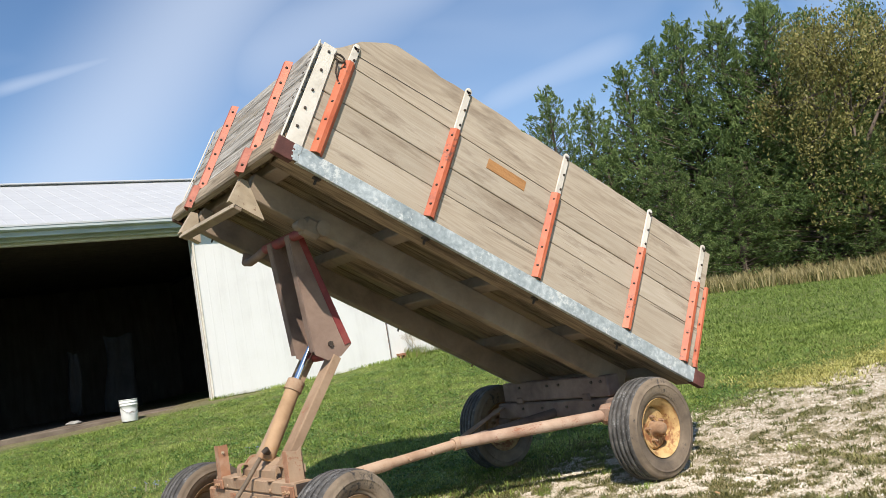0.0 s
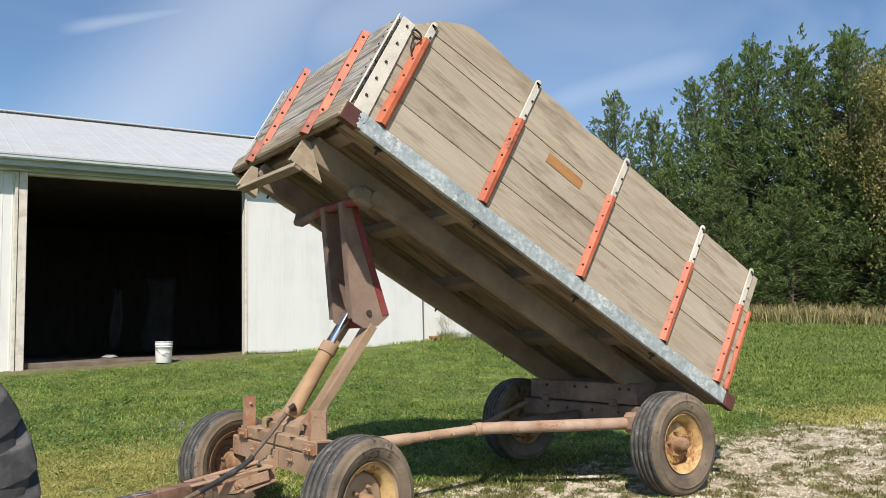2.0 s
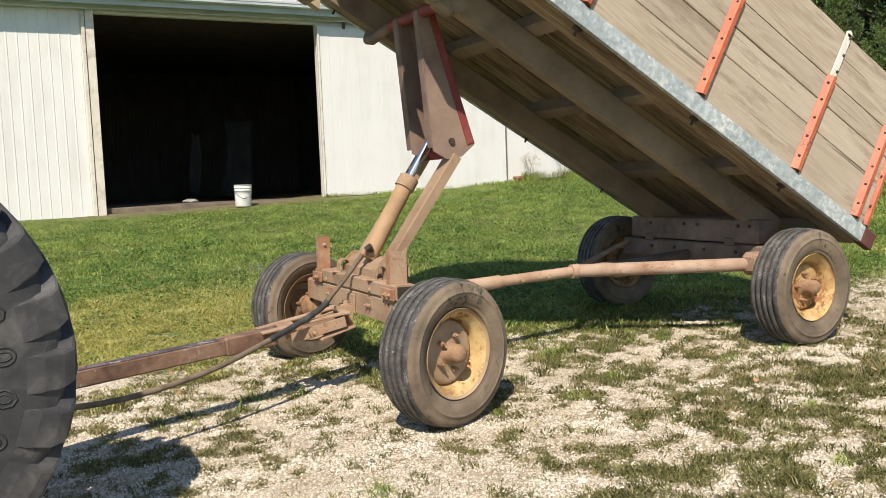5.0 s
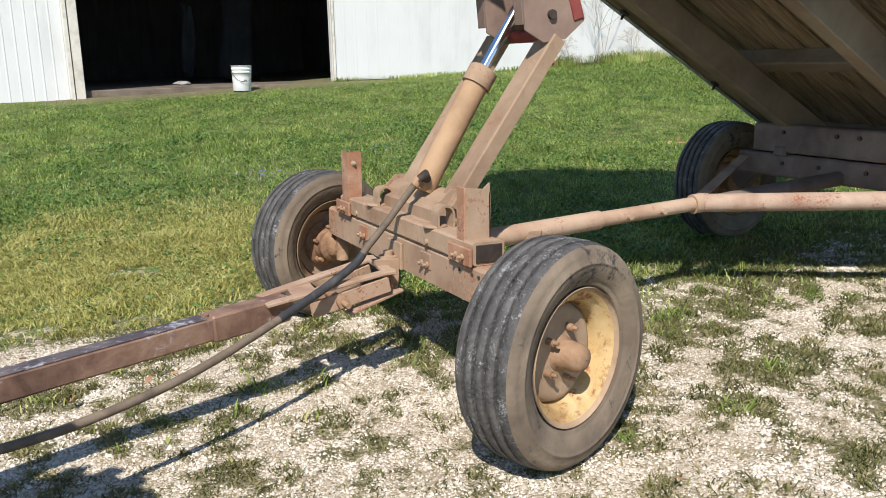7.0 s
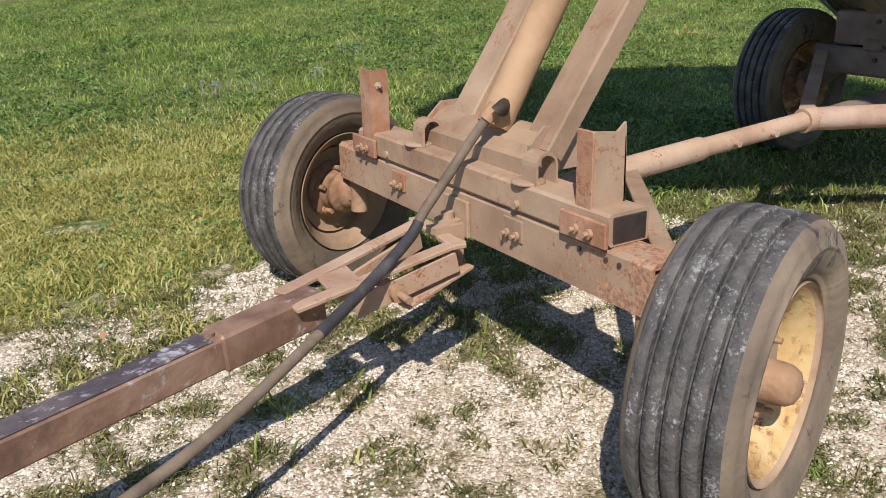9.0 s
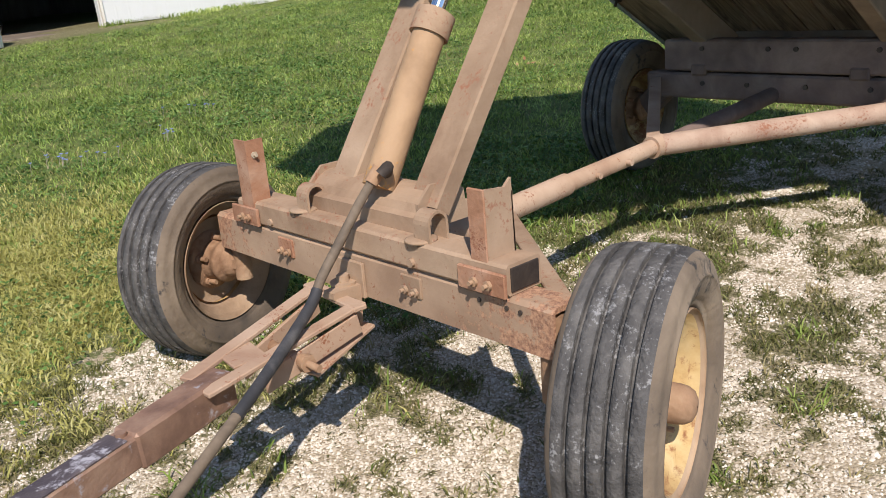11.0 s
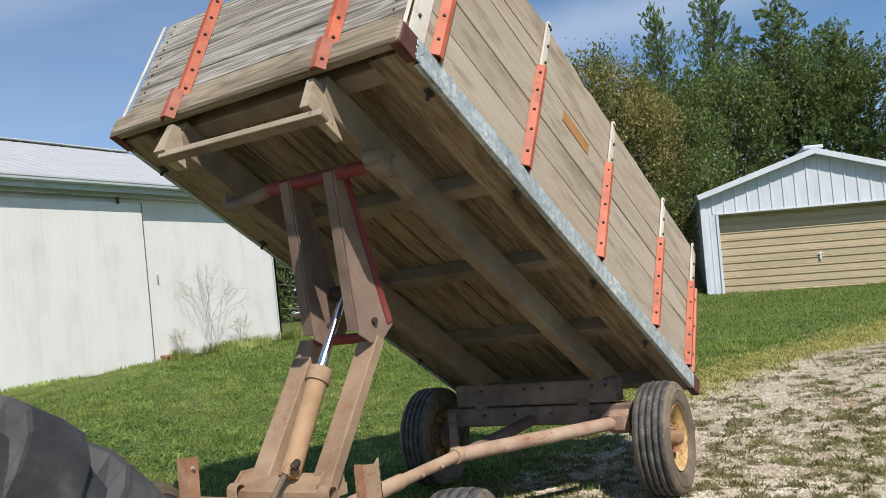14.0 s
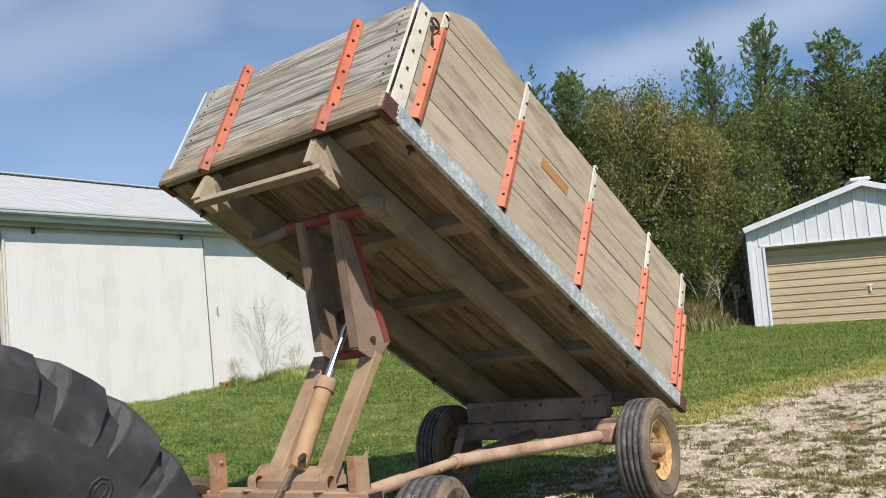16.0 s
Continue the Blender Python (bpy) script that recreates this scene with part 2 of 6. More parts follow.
galv = material("galvanized_steel", [(0.34, (0.27, 0.31, 0.315)), (0.5, (0.43, 0.475, 0.475)), (0.64, (0.68, 0.715, 0.70))], (22, 22, 22), rough=0.5, metal=0.25, bump=0.06, fine=30, shift=False, speck=((0.72, 0.73, 0.69), 0.57, 30))
orange = material("worn_orange_paint", [(0.3, (0.28, 0.068, 0.034)), (0.5, (0.475, 0.112, 0.047)), (0.72, (0.57, 0.18, 0.09))], (7, 7, 7), rough=0.5, bump=0.12, speck=((0.17, 0.065, 0.04), 0.60, 45))
foot_paint = material("worn_red_stake_foot", [(0.3, (0.20, 0.06, 0.035)), (0.5, (0.34, 0.10, 0.06)), (0.72, (0.46, 0.19, 0.12))], (9, 9, 9), rough=0.6, bump=0.12, speck=((0.14, 0.07, 0.05), 0.59, 40))
cream = material("chipped_cream_paint", [(0.3, (0.45, 0.40, 0.33)), (0.5, (0.66, 0.61, 0.52)), (0.72, (0.76, 0.72, 0.64))], (7, 7, 7), rough=0.6, bump=0.12, speck=((0.22, 0.14, 0.09), 0.68, 22))
dark_red = material("dark_red_primer", [(0.3, (0.075, 0.03, 0.025)), (0.5, (0.13, 0.048, 0.038)), (0.72, (0.21, 0.09, 0.07))], (9, 9, 9), rough=0.7, bump=0.15)
bright_red = material("faded_red_paint", [(0.3, (0.13, 0.025, 0.025)), (0.5, (0.23, 0.04, 0.038)), (0.72, (0.30, 0.10, 0.075))], (9, 9, 9), rough=0.6, bump=0.1)
dust_paint = material("dust_covered_paint", [(0.3, (0.22, 0.138, 0.083)), (0.5, (0.335, 0.228, 0.145)), (0.72, (0.44, 0.315, 0.21))], (6, 6, 6), rough=0.92, bump=0.12, speck=((0.29, 0.13, 0.075), 0.60, 48))
rust_paint = material("rusty_red_paint", [(0.3, (0.20, 0.085, 0.04)), (0.5, (0.36, 0.185, 0.105)), (0.72, (0.50, 0.33, 0.225))], (8, 8, 8), rough=0.85, bump=0.2, speck=((0.23, 0.085, 0.045), 0.575, 120))
tongue_paint = material("worn_tongue_steel", [(0.34, (0.125, 0.070, 0.050)), (0.5, (0.265, 0.158, 0.106)), (0.68, (0.40, 0.265, 0.18))], (9, 9, 9), rough=0.55, metal=0.2, bump=0.15, speck=((0.42, 0.40, 0.42), 0.585, 30))
tongue_top = material("dark_worn_tongue_top", [(0.34, (0.045, 0.036, 0.042)), (0.5, (0.105, 0.085, 0.088)), (0.68, (0.22, 0.17, 0.155))], (8, 8, 8), rough=0.5, metal=0.15, bump=0.2, speck=((0.46, 0.44, 0.46), 0.575, 34))
cyl_paint = material("worn_yellow_cylinder", [(0.3, (0.26, 0.16, 0.085)), (0.5, (0.42, 0.27, 0.15)), (0.70, (0.48, 0.32, 0.18))], (5, 5, 5), rough=0.75, bump=0.1, speck=((0.60, 0.28, 0.05), 0.585, 30))
axle_rust = material("rust_stained_axle", [(0.3, (0.27, 0.15, 0.095)), (0.48, (0.40, 0.27, 0.18)), (0.72, (0.51, 0.375, 0.27))], (5, 3, 5), rough=0.9, bump=0.08, speck=((0.25, 0.095, 0.045), 0.60, 110))
beam_rust = material("dusty_axle_with_rusted_ends", [(0.3, (0.22, 0.135, 0.082)), (0.5, (0.34, 0.23, 0.148)), (0.72, (0.45, 0.32, 0.21))], (5, 3, 5), rough=0.9, bump=0.1, speck=((0.25, 0.095, 0.045), 0.62, 110))
pole_paint = material("dusty_pink_pole", [(0.3, (0.27, 0.155, 0.105)), (0.5, (0.42, 0.29, 0.21)), (0.72, (0.53, 0.40, 0.30))], (7, 7, 7), rough=0.88, bump=0.15, speck=((0.27, 0.115, 0.065), 0.585, 85))
iron = material("dark_iron", [(0.3, (0.035, 0.028, 0.024)), (0.6, (0.09, 0.07, 0.055)), (0.75, (0.16, 0.12, 0.09))], (20, 20, 20), rough=0.7, metal=0.4, bump=0.1)
lift_brown = material("dusty_brown_lift_steel", [(0.3, (0.14, 0.09, 0.07)), (0.5, (0.22, 0.15, 0.115)), (0.72, (0.32, 0.23, 0.175))], (5, 5, 5), rough=0.9, bump=0.1, speck=((0.20, 0.05, 0.04), 0.70, 8))
axle_grey = material("grey_axle_steel", [(0.3, (0.10, 0.070, 0.058)), (0.5, (0.185, 0.130, 0.105)), (0.72, (0.28, 0.21, 0.17))], (7, 7, 7), rough=0.85, bump=0.15)
chrome = material("polished_rod", [(0.3, (0.75, 0.76, 0.78)), (0.7, (0.85, 0.86, 0.88))], rough=0.12, metal=1.0, bump=0.0)
tread = material("worn_tyre_rubber", [(0.3, (0.036, 0.034, 0.033)), (0.5, (0.082, 0.077, 0.071)), (0.70, (0.165, 0.154, 0.138))], (14, 14, 14), rough=0.8, bump=0.45, fine=70, speck=((0.27, 0.265, 0.255), 0.59, 105))
sidewall = material("dusty_sidewall", [(0.32, (0.066, 0.053, 0.041)), (0.5, (0.168, 0.128, 0.089)), (0.66, (0.29, 0.225, 0.155))], (5, 5, 5), rough=0.9, bump=0.2, fine=55, mottle=0.6, speck=((0.042, 0.040, 0.038), 0.60, 22))
rim_yellow = material("rusty_yellow_rim", [(0.34, (0.28, 0.14, 0.055)), (0.5, (0.50, 0.335, 0.14)), (0.68, (0.63, 0.48, 0.25))], (9, 9, 9), rough=0.75, bump=0.12, speck=((0.26, 0.11, 0.045), 0.54, 26))
rim_dish = material("dusty_rim_dish", [(0.3, (0.18, 0.11, 0.06)), (0.5, (0.35, 0.24, 0.15)), (0.72, (0.47, 0.35, 0.23))], (7, 7, 7), rough=0.9, bump=0.15, speck=((0.45, 0.29, 0.11), 0.65, 7))
rim_rust = material("rusted_hub", [(0.3, (0.16, 0.085, 0.045)), (0.5, (0.33, 0.20, 0.115)), (0.72, (0.46, 0.32, 0.20))], (12, 12, 12), rough=0.88, bump=0.2)
big_rubber = material("tractor_tyre_rubber", [(0.34, (0.024, 0.024, 0.026)), (0.52, (0.044, 0.044, 0.046)), (0.68, (0.115, 0.11, 0.105))], (9, 9, 9), rough=0.62, bump=0.15, fine=30, speck=((0.15, 0.145, 0.14), 0.70, 26))
tractor_yellow = material("yellow_tractor_paint", [(0.3, (0.58, 0.35, 0.025)), (0.5, (0.70, 0.455, 0.045)), (0.75, (0.77, 0.55, 0.11))], (5, 5, 5), rough=0.38, bump=0.05, speck=((0.32, 0.12, 0.035), 0.64, 9))
hose_rubber = material("dusty_black_hose", [(0.3, (0.075, 0.058, 0.042)), (0.48, (0.155, 0.118, 0.082)), (0.70, (0.27, 0.205, 0.14))], (12, 12, 12), rough=0.75, bump=0.1)
barn_white = material("white_barn_paint", [(0.28, (0.60, 0.59, 0.56)), (0.5, (0.70, 0.695, 0.665)), (0.75, (0.74, 0.735, 0.71))], (3, 3, 0.5), rough=0.6, bump=0.08, fine=25, shift=False, speck=((0.30, 0.25, 0.19), 0.745, 3.0))
barn_roof_mat = material("white_roof_metal", [(0.3, (0.43, 0.44, 0.44)), (0.5, (0.50, 0.51, 0.51)), (0.75, (0.54, 0.55, 0.55))], (1.5, 5, 5), rough=0.5, bump=0.04, shift=False, speck=((0.35, 0.28, 0.22), 0.74, 2.0))
barn_trim = material("grey_green_trim", [(0.3, (0.36, 0.40, 0.41)), (0.6, (0.48, 0.53, 0.53)), (0.75, (0.58, 0.62, 0.61))], (2, 8, 8), rough=0.55, bump=0.05, shift=False)
# board colour kept dark to carry the shade inside the barn
barn_shade_tone = material("shade_toned_barn_boards", [(0.3, (0.07, 0.06, 0.05)), (0.6, (0.14, 0.12, 0.10)), (0.75, (0.20, 0.17, 0.14))], (8, 8, 1), rough=0.95, shift=False)
barn_dirt = material("barn_dirt_floor", [(0.3, (0.10, 0.075, 0.055)), (0.6, (0.20, 0.16, 0.12)), (0.75, (0.28, 0.23, 0.18))], (6, 6, 6), rough=0.95, shift=False)
# near black: the shade inside the doorway is put into the cloth's colour
shaded_cloth = material("shade_toned_cloth", [(0.3, (0.012, 0.012, 0.012)), (0.6, (0.032, 0.032, 0.031)), (0.75, (0.06, 0.058, 0.056))], (5, 5, 2), rough=0.95)
plastic_white = material("white_plastic", [(0.3, (0.70, 0.69, 0.66)), (0.6, (0.80, 0.79, 0.77)), (0.8, (0.83, 0.82, 0.80))], (5, 5, 5), rough=0.4, bump=0.02, speck=((0.30, 0.28, 0.25), 0.72, 9))
sack_grey = material("crumpled_grey_paper", [(0.3, (0.22, 0.21, 0.19)), (0.6, (0.36, 0.35, 0.32)), (0.8, (0.45, 0.44, 0.41))], (12, 12, 12), rough=0.9, bump=0.5)
metal_white = material("white_ribbed_metal", [(0.3, (0.50, 0.53, 0.57)), (0.6, (0.61, 0.64, 0.68)), (0.75, (0.68, 0.70, 0.73))], (4, 4, 1), rough=0.45, bump=0.03, shift=False)
door_tan = material("tan_door_paint", [(0.3, (0.38, 0.31, 0.20)), (0.6, (0.48, 0.395, 0.265)), (0.75, (0.53, 0.45, 0.31))], (1, 4, 9), rough=0.5, bump=0.03)
bark = material("tree_bark", [(0.3, (0.055, 0.042, 0.032)), (0.5, (0.11, 0.085, 0.065)), (0.72, (0.19, 0.155, 0.125))], (22, 22, 4), rough=0.95, bump=0.5, shift=False)
patch_rust = material("rust_stained_patch", [(0.3, (0.24, 0.115, 0.045)), (0.5, (0.40, 0.20, 0.075)), (0.72, (0.47, 0.27, 0.13))], (4, 30, 30), rough=0.85)
twig = material("dry_stalk", [(0.3, (0.34, 0.29, 0.22)), (0.6, (0.50, 0.45, 0.36)), (0.75, (0.58, 0.53, 0.44))], (9, 9, 2), rough=0.95, bump=0.0)
brown_leaf = material("brown_fallen_leaf", [(0.3, (0.26, 0.12, 0.05)), (0.55, (0.48, 0.28, 0.14)), (0.75, (0.66, 0.46, 0.27))], (9, 9, 9), rough=0.8, bump=0.1)
chicory_blue = material("pale_blue_petal", [(0.3, (0.20, 0.26, 0.60)), (0.7, (0.34, 0.40, 0.75))], rough=0.7, bump=0.0)


def rust_away(m, middle, near, far, dark, light):
    """Lays pitted rust over m, thicker the farther along y it is from middle."""
    n, l = m.node_tree.nodes, m.node_tree.links
    b = n["Principled BSDF"]
    col = b.inputs["Base Color"].links[0].from_socket
    co = n.new("ShaderNodeTexCoord")
    sep = n.new("ShaderNodeSeparateXYZ")
    l.new(co.outputs["Object"], sep.inputs[0])

    def calc(op, a, c):
        q = n.new("ShaderNodeMath")
        q.operation = op
        for k, v in enumerate((a, c)):
            if isinstance(v, float):
                q.inputs[k].default_value = v
            else:
                l.new(v, q.inputs[k])
        return q.outputs[0]

    def nz(scale, detail, rough):
        t = n.new("ShaderNodeTexNoise")
        t.inputs["Scale"].default_value, t.inputs["Detail"].default_value, t.inputs["Roughness"].default_value = scale, detail, rough
        l.new(co.outputs["Object"], t.inputs["Vector"])
        return t.outputs["Fac"]
    off = calc("ABSOLUTE", calc("SUBTRACT", sep.outputs[1], middle), 0.0)
    along = n.new("ShaderNodeMapRange")
    along.inputs["From Min"].default_value, along.inputs["From Max"].default_value = near, far
    l.new(off, along.inputs["Value"])
    amount = calc("ADD", along.outputs["Result"], calc("MULTIPLY", calc("SUBTRACT", nz(16.0, 9, 0.78), 0.5), 3.4))
    edge = ramp_node(n, [(0.48, (0, 0, 0)), (0.62, (0.95, 0.95, 0.95))])
    l.new(amount, edge.inputs["Fac"])
    paint = ramp_node(n, [(0.38, dark), (0.60, light)])
    l.new(nz(75.0, 6, 0.75), paint.inputs["Fac"])
    mx = n.new("ShaderNodeMixRGB")
    l.new(edge.outputs["Color"], mx.inputs[0])
    l.new(col, mx.inputs[1])
    l.new(paint.outputs["Color"], mx.inputs[2])
    l.new(mx.outputs["Color"], b.inputs["Base Color"])


def leaf_material(name, dark, mid, light, trans=0.25, gloss=0.5, clump=1.6, spread=0.2):
    """Foliage that varies from one leaf or blade to the next, with a little light shining through."""
    m = bpy.data.materials.new(name)
    m.use_nodes = True
    n, l = m.node_tree.nodes, m.node_tree.links
    b = n["Principled BSDF"]
    geo = n.new("ShaderNodeNewGeometry")
    r = ramp_node(n, [(0.0, dark), (0.55, mid), (1.0, light)])
    co = n.new("ShaderNodeTexCoord")
    nz = n.new("ShaderNodeTexNoise")
    nz.inputs["Scale"].default_value, nz.inputs["Detail"].default_value = clump, 4
    l.new(co.outputs["Object"], nz.inputs["Vector"])
    mx = n.new("ShaderNodeMix")
    mx.inputs[0].default_value = 0.42
    l.new(geo.outputs["Random Per Island"], mx.inputs[2])
    wide = n.new("ShaderNodeMapRange")
    wide.inputs["From Min"].default_value, wide.inputs["From Max"].default_value = 0.5 - spread, 0.5 + spread
    l.new(nz.outputs["Fac"], wide.inputs["Value"])
    l.new(wide.outputs["Result"], mx.inputs[3])
    l.new(mx.outputs[0], r.inputs["Fac"])
    l.new(r.outputs["Color"], b.inputs["Base Color"])
    b.inputs["Roughness"].default_value = gloss
    b.inputs["Specular IOR Level"].default_value = 0.3
    tr = n.new("ShaderNodeBsdfTranslucent")
    l.new(r.outputs["Color"], tr.inputs["Color"])
    ms = n.new("ShaderNodeMixShader")
    ms.inputs[0].default_value = trans
    l.new(b.outputs[0], ms.inputs[1])
    l.new(tr.outputs[0], ms.inputs[2])
    l.new(ms.outputs[0], n["Material Output"].inputs["Surface"])
    return m


rust_away(beam_rust, 5.22, 0.30, 0.95, (0.21, 0.105, 0.068), (0.50, 0.285, 0.165))
cedar_leaf = leaf_material("cedar_foliage", (0.045, 0.074, 0.026), (0.155, 0.225, 0.070), (0.32, 0.405, 0.145), 0.38, 0.65, 9.0)
broad_leaf = leaf_material("broad_foliage", (0.045, 0.068, 0.02), (0.125, 0.175, 0.045), (0.30, 0.34, 0.11), 0.35, 0.5, 7.0)
autumn_leaf = leaf_material("yellowing_foliage", (0.085, 0.082, 0.026), (0.235, 0.215, 0.066), (0.49, 0.44, 0.165), 0.4, 0.5, 7.0)
grass_blade = leaf_material("lawn_grass_blade", (0.062, 0.098, 0.020), (0.285, 0.385, 0.080), (0.60, 0.64, 0.22), 0.4, 0.5, 2.6, 0.15)
lush_blade = leaf_material("lush_grass_blade", (0.14, 0.22, 0.04), (0.36, 0.50, 0.11), (0.66, 0.74, 0.28), 0.45, 0.45, 3.5)
weed_blade = leaf_material("drive_weed_blade", (0.050, 0.058, 0.020), (0.170, 0.175, 0.053), (0.40, 0.375, 0.15), 0.35, 0.55, 4.0)
dry_blade = leaf_material("dry_grass_blade", (0.15, 0.13, 0.05), (0.32, 0.27, 0.12), (0.50, 0.43, 0.24), 0.25, 0.7)
yellow_blade = leaf_material("yellowed_grass_blade", (0.24, 0.23, 0.065), (0.55, 0.52, 0.16), (0.74, 0.69, 0.33), 0.4, 0.6, 4.0)
far_blade = leaf_material("far_lawn_grass", (0.125, 0.180, 0.042), (0.215, 0.300, 0.068), (0.36, 0.42, 0.12), 0.4, 0.6, 0.8)
clover_leaf = leaf_material("clover_leaf", (0.040, 0.085, 0.020), (0.125, 0.235, 0.052), (0.33, 0.46, 0.14), 0.3, 0.45, 5.0)
stone_mat = leaf_material("limestone_chip", (0.27, 0.215, 0.145), (0.65, 0.58, 0.47), (0.88, 0.83, 0.745), 0.0, 0.9, 3.0)


def ground_material():
    """Lawn soil and limestone gravel, mixed by how far the drive has spread over the place."""
    m = bpy.data.materials.new("lawn_and_gravel")
    m.use_nodes = True
    n, l = m.node_tree.nodes, m.node_tree.links
    b = n["Principled BSDF"]
    b.inputs["Roughness"].default_value, b.inputs["Specular IOR Level"].default_value = 0.95, 0.15
    co = n.new("ShaderNodeTexCoord")
    at = n.new("ShaderNodeAttribute")
    at.attribute_name = "gravel"
    dv = n.new("ShaderNodeAttribute")
    dv.attribute_name = "drive"

    def nz(scale, detail=6, rough=0.6):
        t = n.new("ShaderNodeTexNoise")
        t.inputs["Scale"].default_value, t.inputs["Detail"].default_value, t.inputs["Roughness"].default_value = scale, detail, rough
        l.new(co.outputs["Object"], t.inputs["Vector"])
        return t.outputs["Fac"]
    lawn = ramp_node(n, [(0.3, (0.05, 0.07, 0.02)), (0.5, (0.115, 0.15, 0.042)), (0.7, (0.24, 0.25, 0.09))])
    l.new(nz(9, 9, 0.72), lawn.inputs["Fac"])
    vor = n.new("ShaderNodeTexVoronoi")
    vor.inputs["Scale"].default_value = 115
    l.new(co.outputs["Object"], vor.inputs["Vector"])
    chip = ramp_node(n, [(0.0, (0.13, 0.098, 0.058)), (0.30, (0.37, 0.30, 0.205)), (0.65, (0.59, 0.505, 0.38)), (1.0, (0.83, 0.765, 0.645))])
    l.new(vor.outputs["Color"], chip.inputs["Fac"])
    dirt = n.new("ShaderNodeMixRGB")
    dirt.inputs[2].default_value = (0.35, 0.285, 0.185, 1)
    dr = ramp_node(n, [(0.42, (0, 0, 0)), (0.60, (0.85, 0.85, 0.85))])
    l.new(nz(5.5, 10, 0.72), dr.inputs["Fac"])
    l.new(dr.outputs["Color"], dirt.inputs[0])
    l.new(chip.outputs["Color"], dirt.inputs[1])
    edge = n.new("ShaderNodeMath")
    edge.operation = "ADD"
    l.new(at.outputs["Fac"], edge.inputs[0])
    sc = n.new("ShaderNodeMapRange")
    sc.inputs["From Min"].default_value, sc.inputs["From Max"].default_value = 0.3, 0.7
    sc.inputs["To Min"].default_value, sc.inputs["To Max"].default_value = -0.75, 0.75
    l.new(nz(24, 10, 0.78), sc.inputs["Value"])
    l.new(sc.outputs["Result"], edge.inputs[1])
    er = ramp_node(n, [(0.42, (0, 0, 0)), (0.58, (1, 1, 1))])
    l.new(edge.outputs[0], er.inputs["Fac"])
    soil = ramp_node(n, [(0.30, (0.055, 0.050, 0.024)), (0.45, (0.125, 0.115, 0.055)), (0.57, (0.27, 0.235, 0.135)), (0.68, (0.56, 0.50, 0.39))])
    l.new(nz(46, 8, 0.75), soil.inputs["Fac"])
    base = n.new("ShaderNodeMixRGB")
    l.new(dv.outputs["Fac"], base.inputs[0])
    l.new(lawn.outputs["Color"], base.inputs[1])
    l.new(soil.outputs["Color"], base.inputs[2])
    mx = n.new("ShaderNodeMixRGB")
    l.new(er.outputs["Color"], mx.inputs[0])
    l.new(base.outputs["Color"], mx.inputs[1])
    l.new(dirt.outputs["Color"], mx.inputs[2])
    l.new(mx.outputs["Color"], b.inputs["Base Color"])
    bp = n.new("ShaderNodeBump")
    bp.inputs["Strength"].default_value, bp.inputs["Distance"].default_value = 0.6, 0.010
    l.new(vor.outputs["Distance"], bp.inputs["Height"])
    bp.invert = True
    l.new(bp.outputs["Normal"], b.inputs["Normal"])
    return m


ground_mat = ground_material()


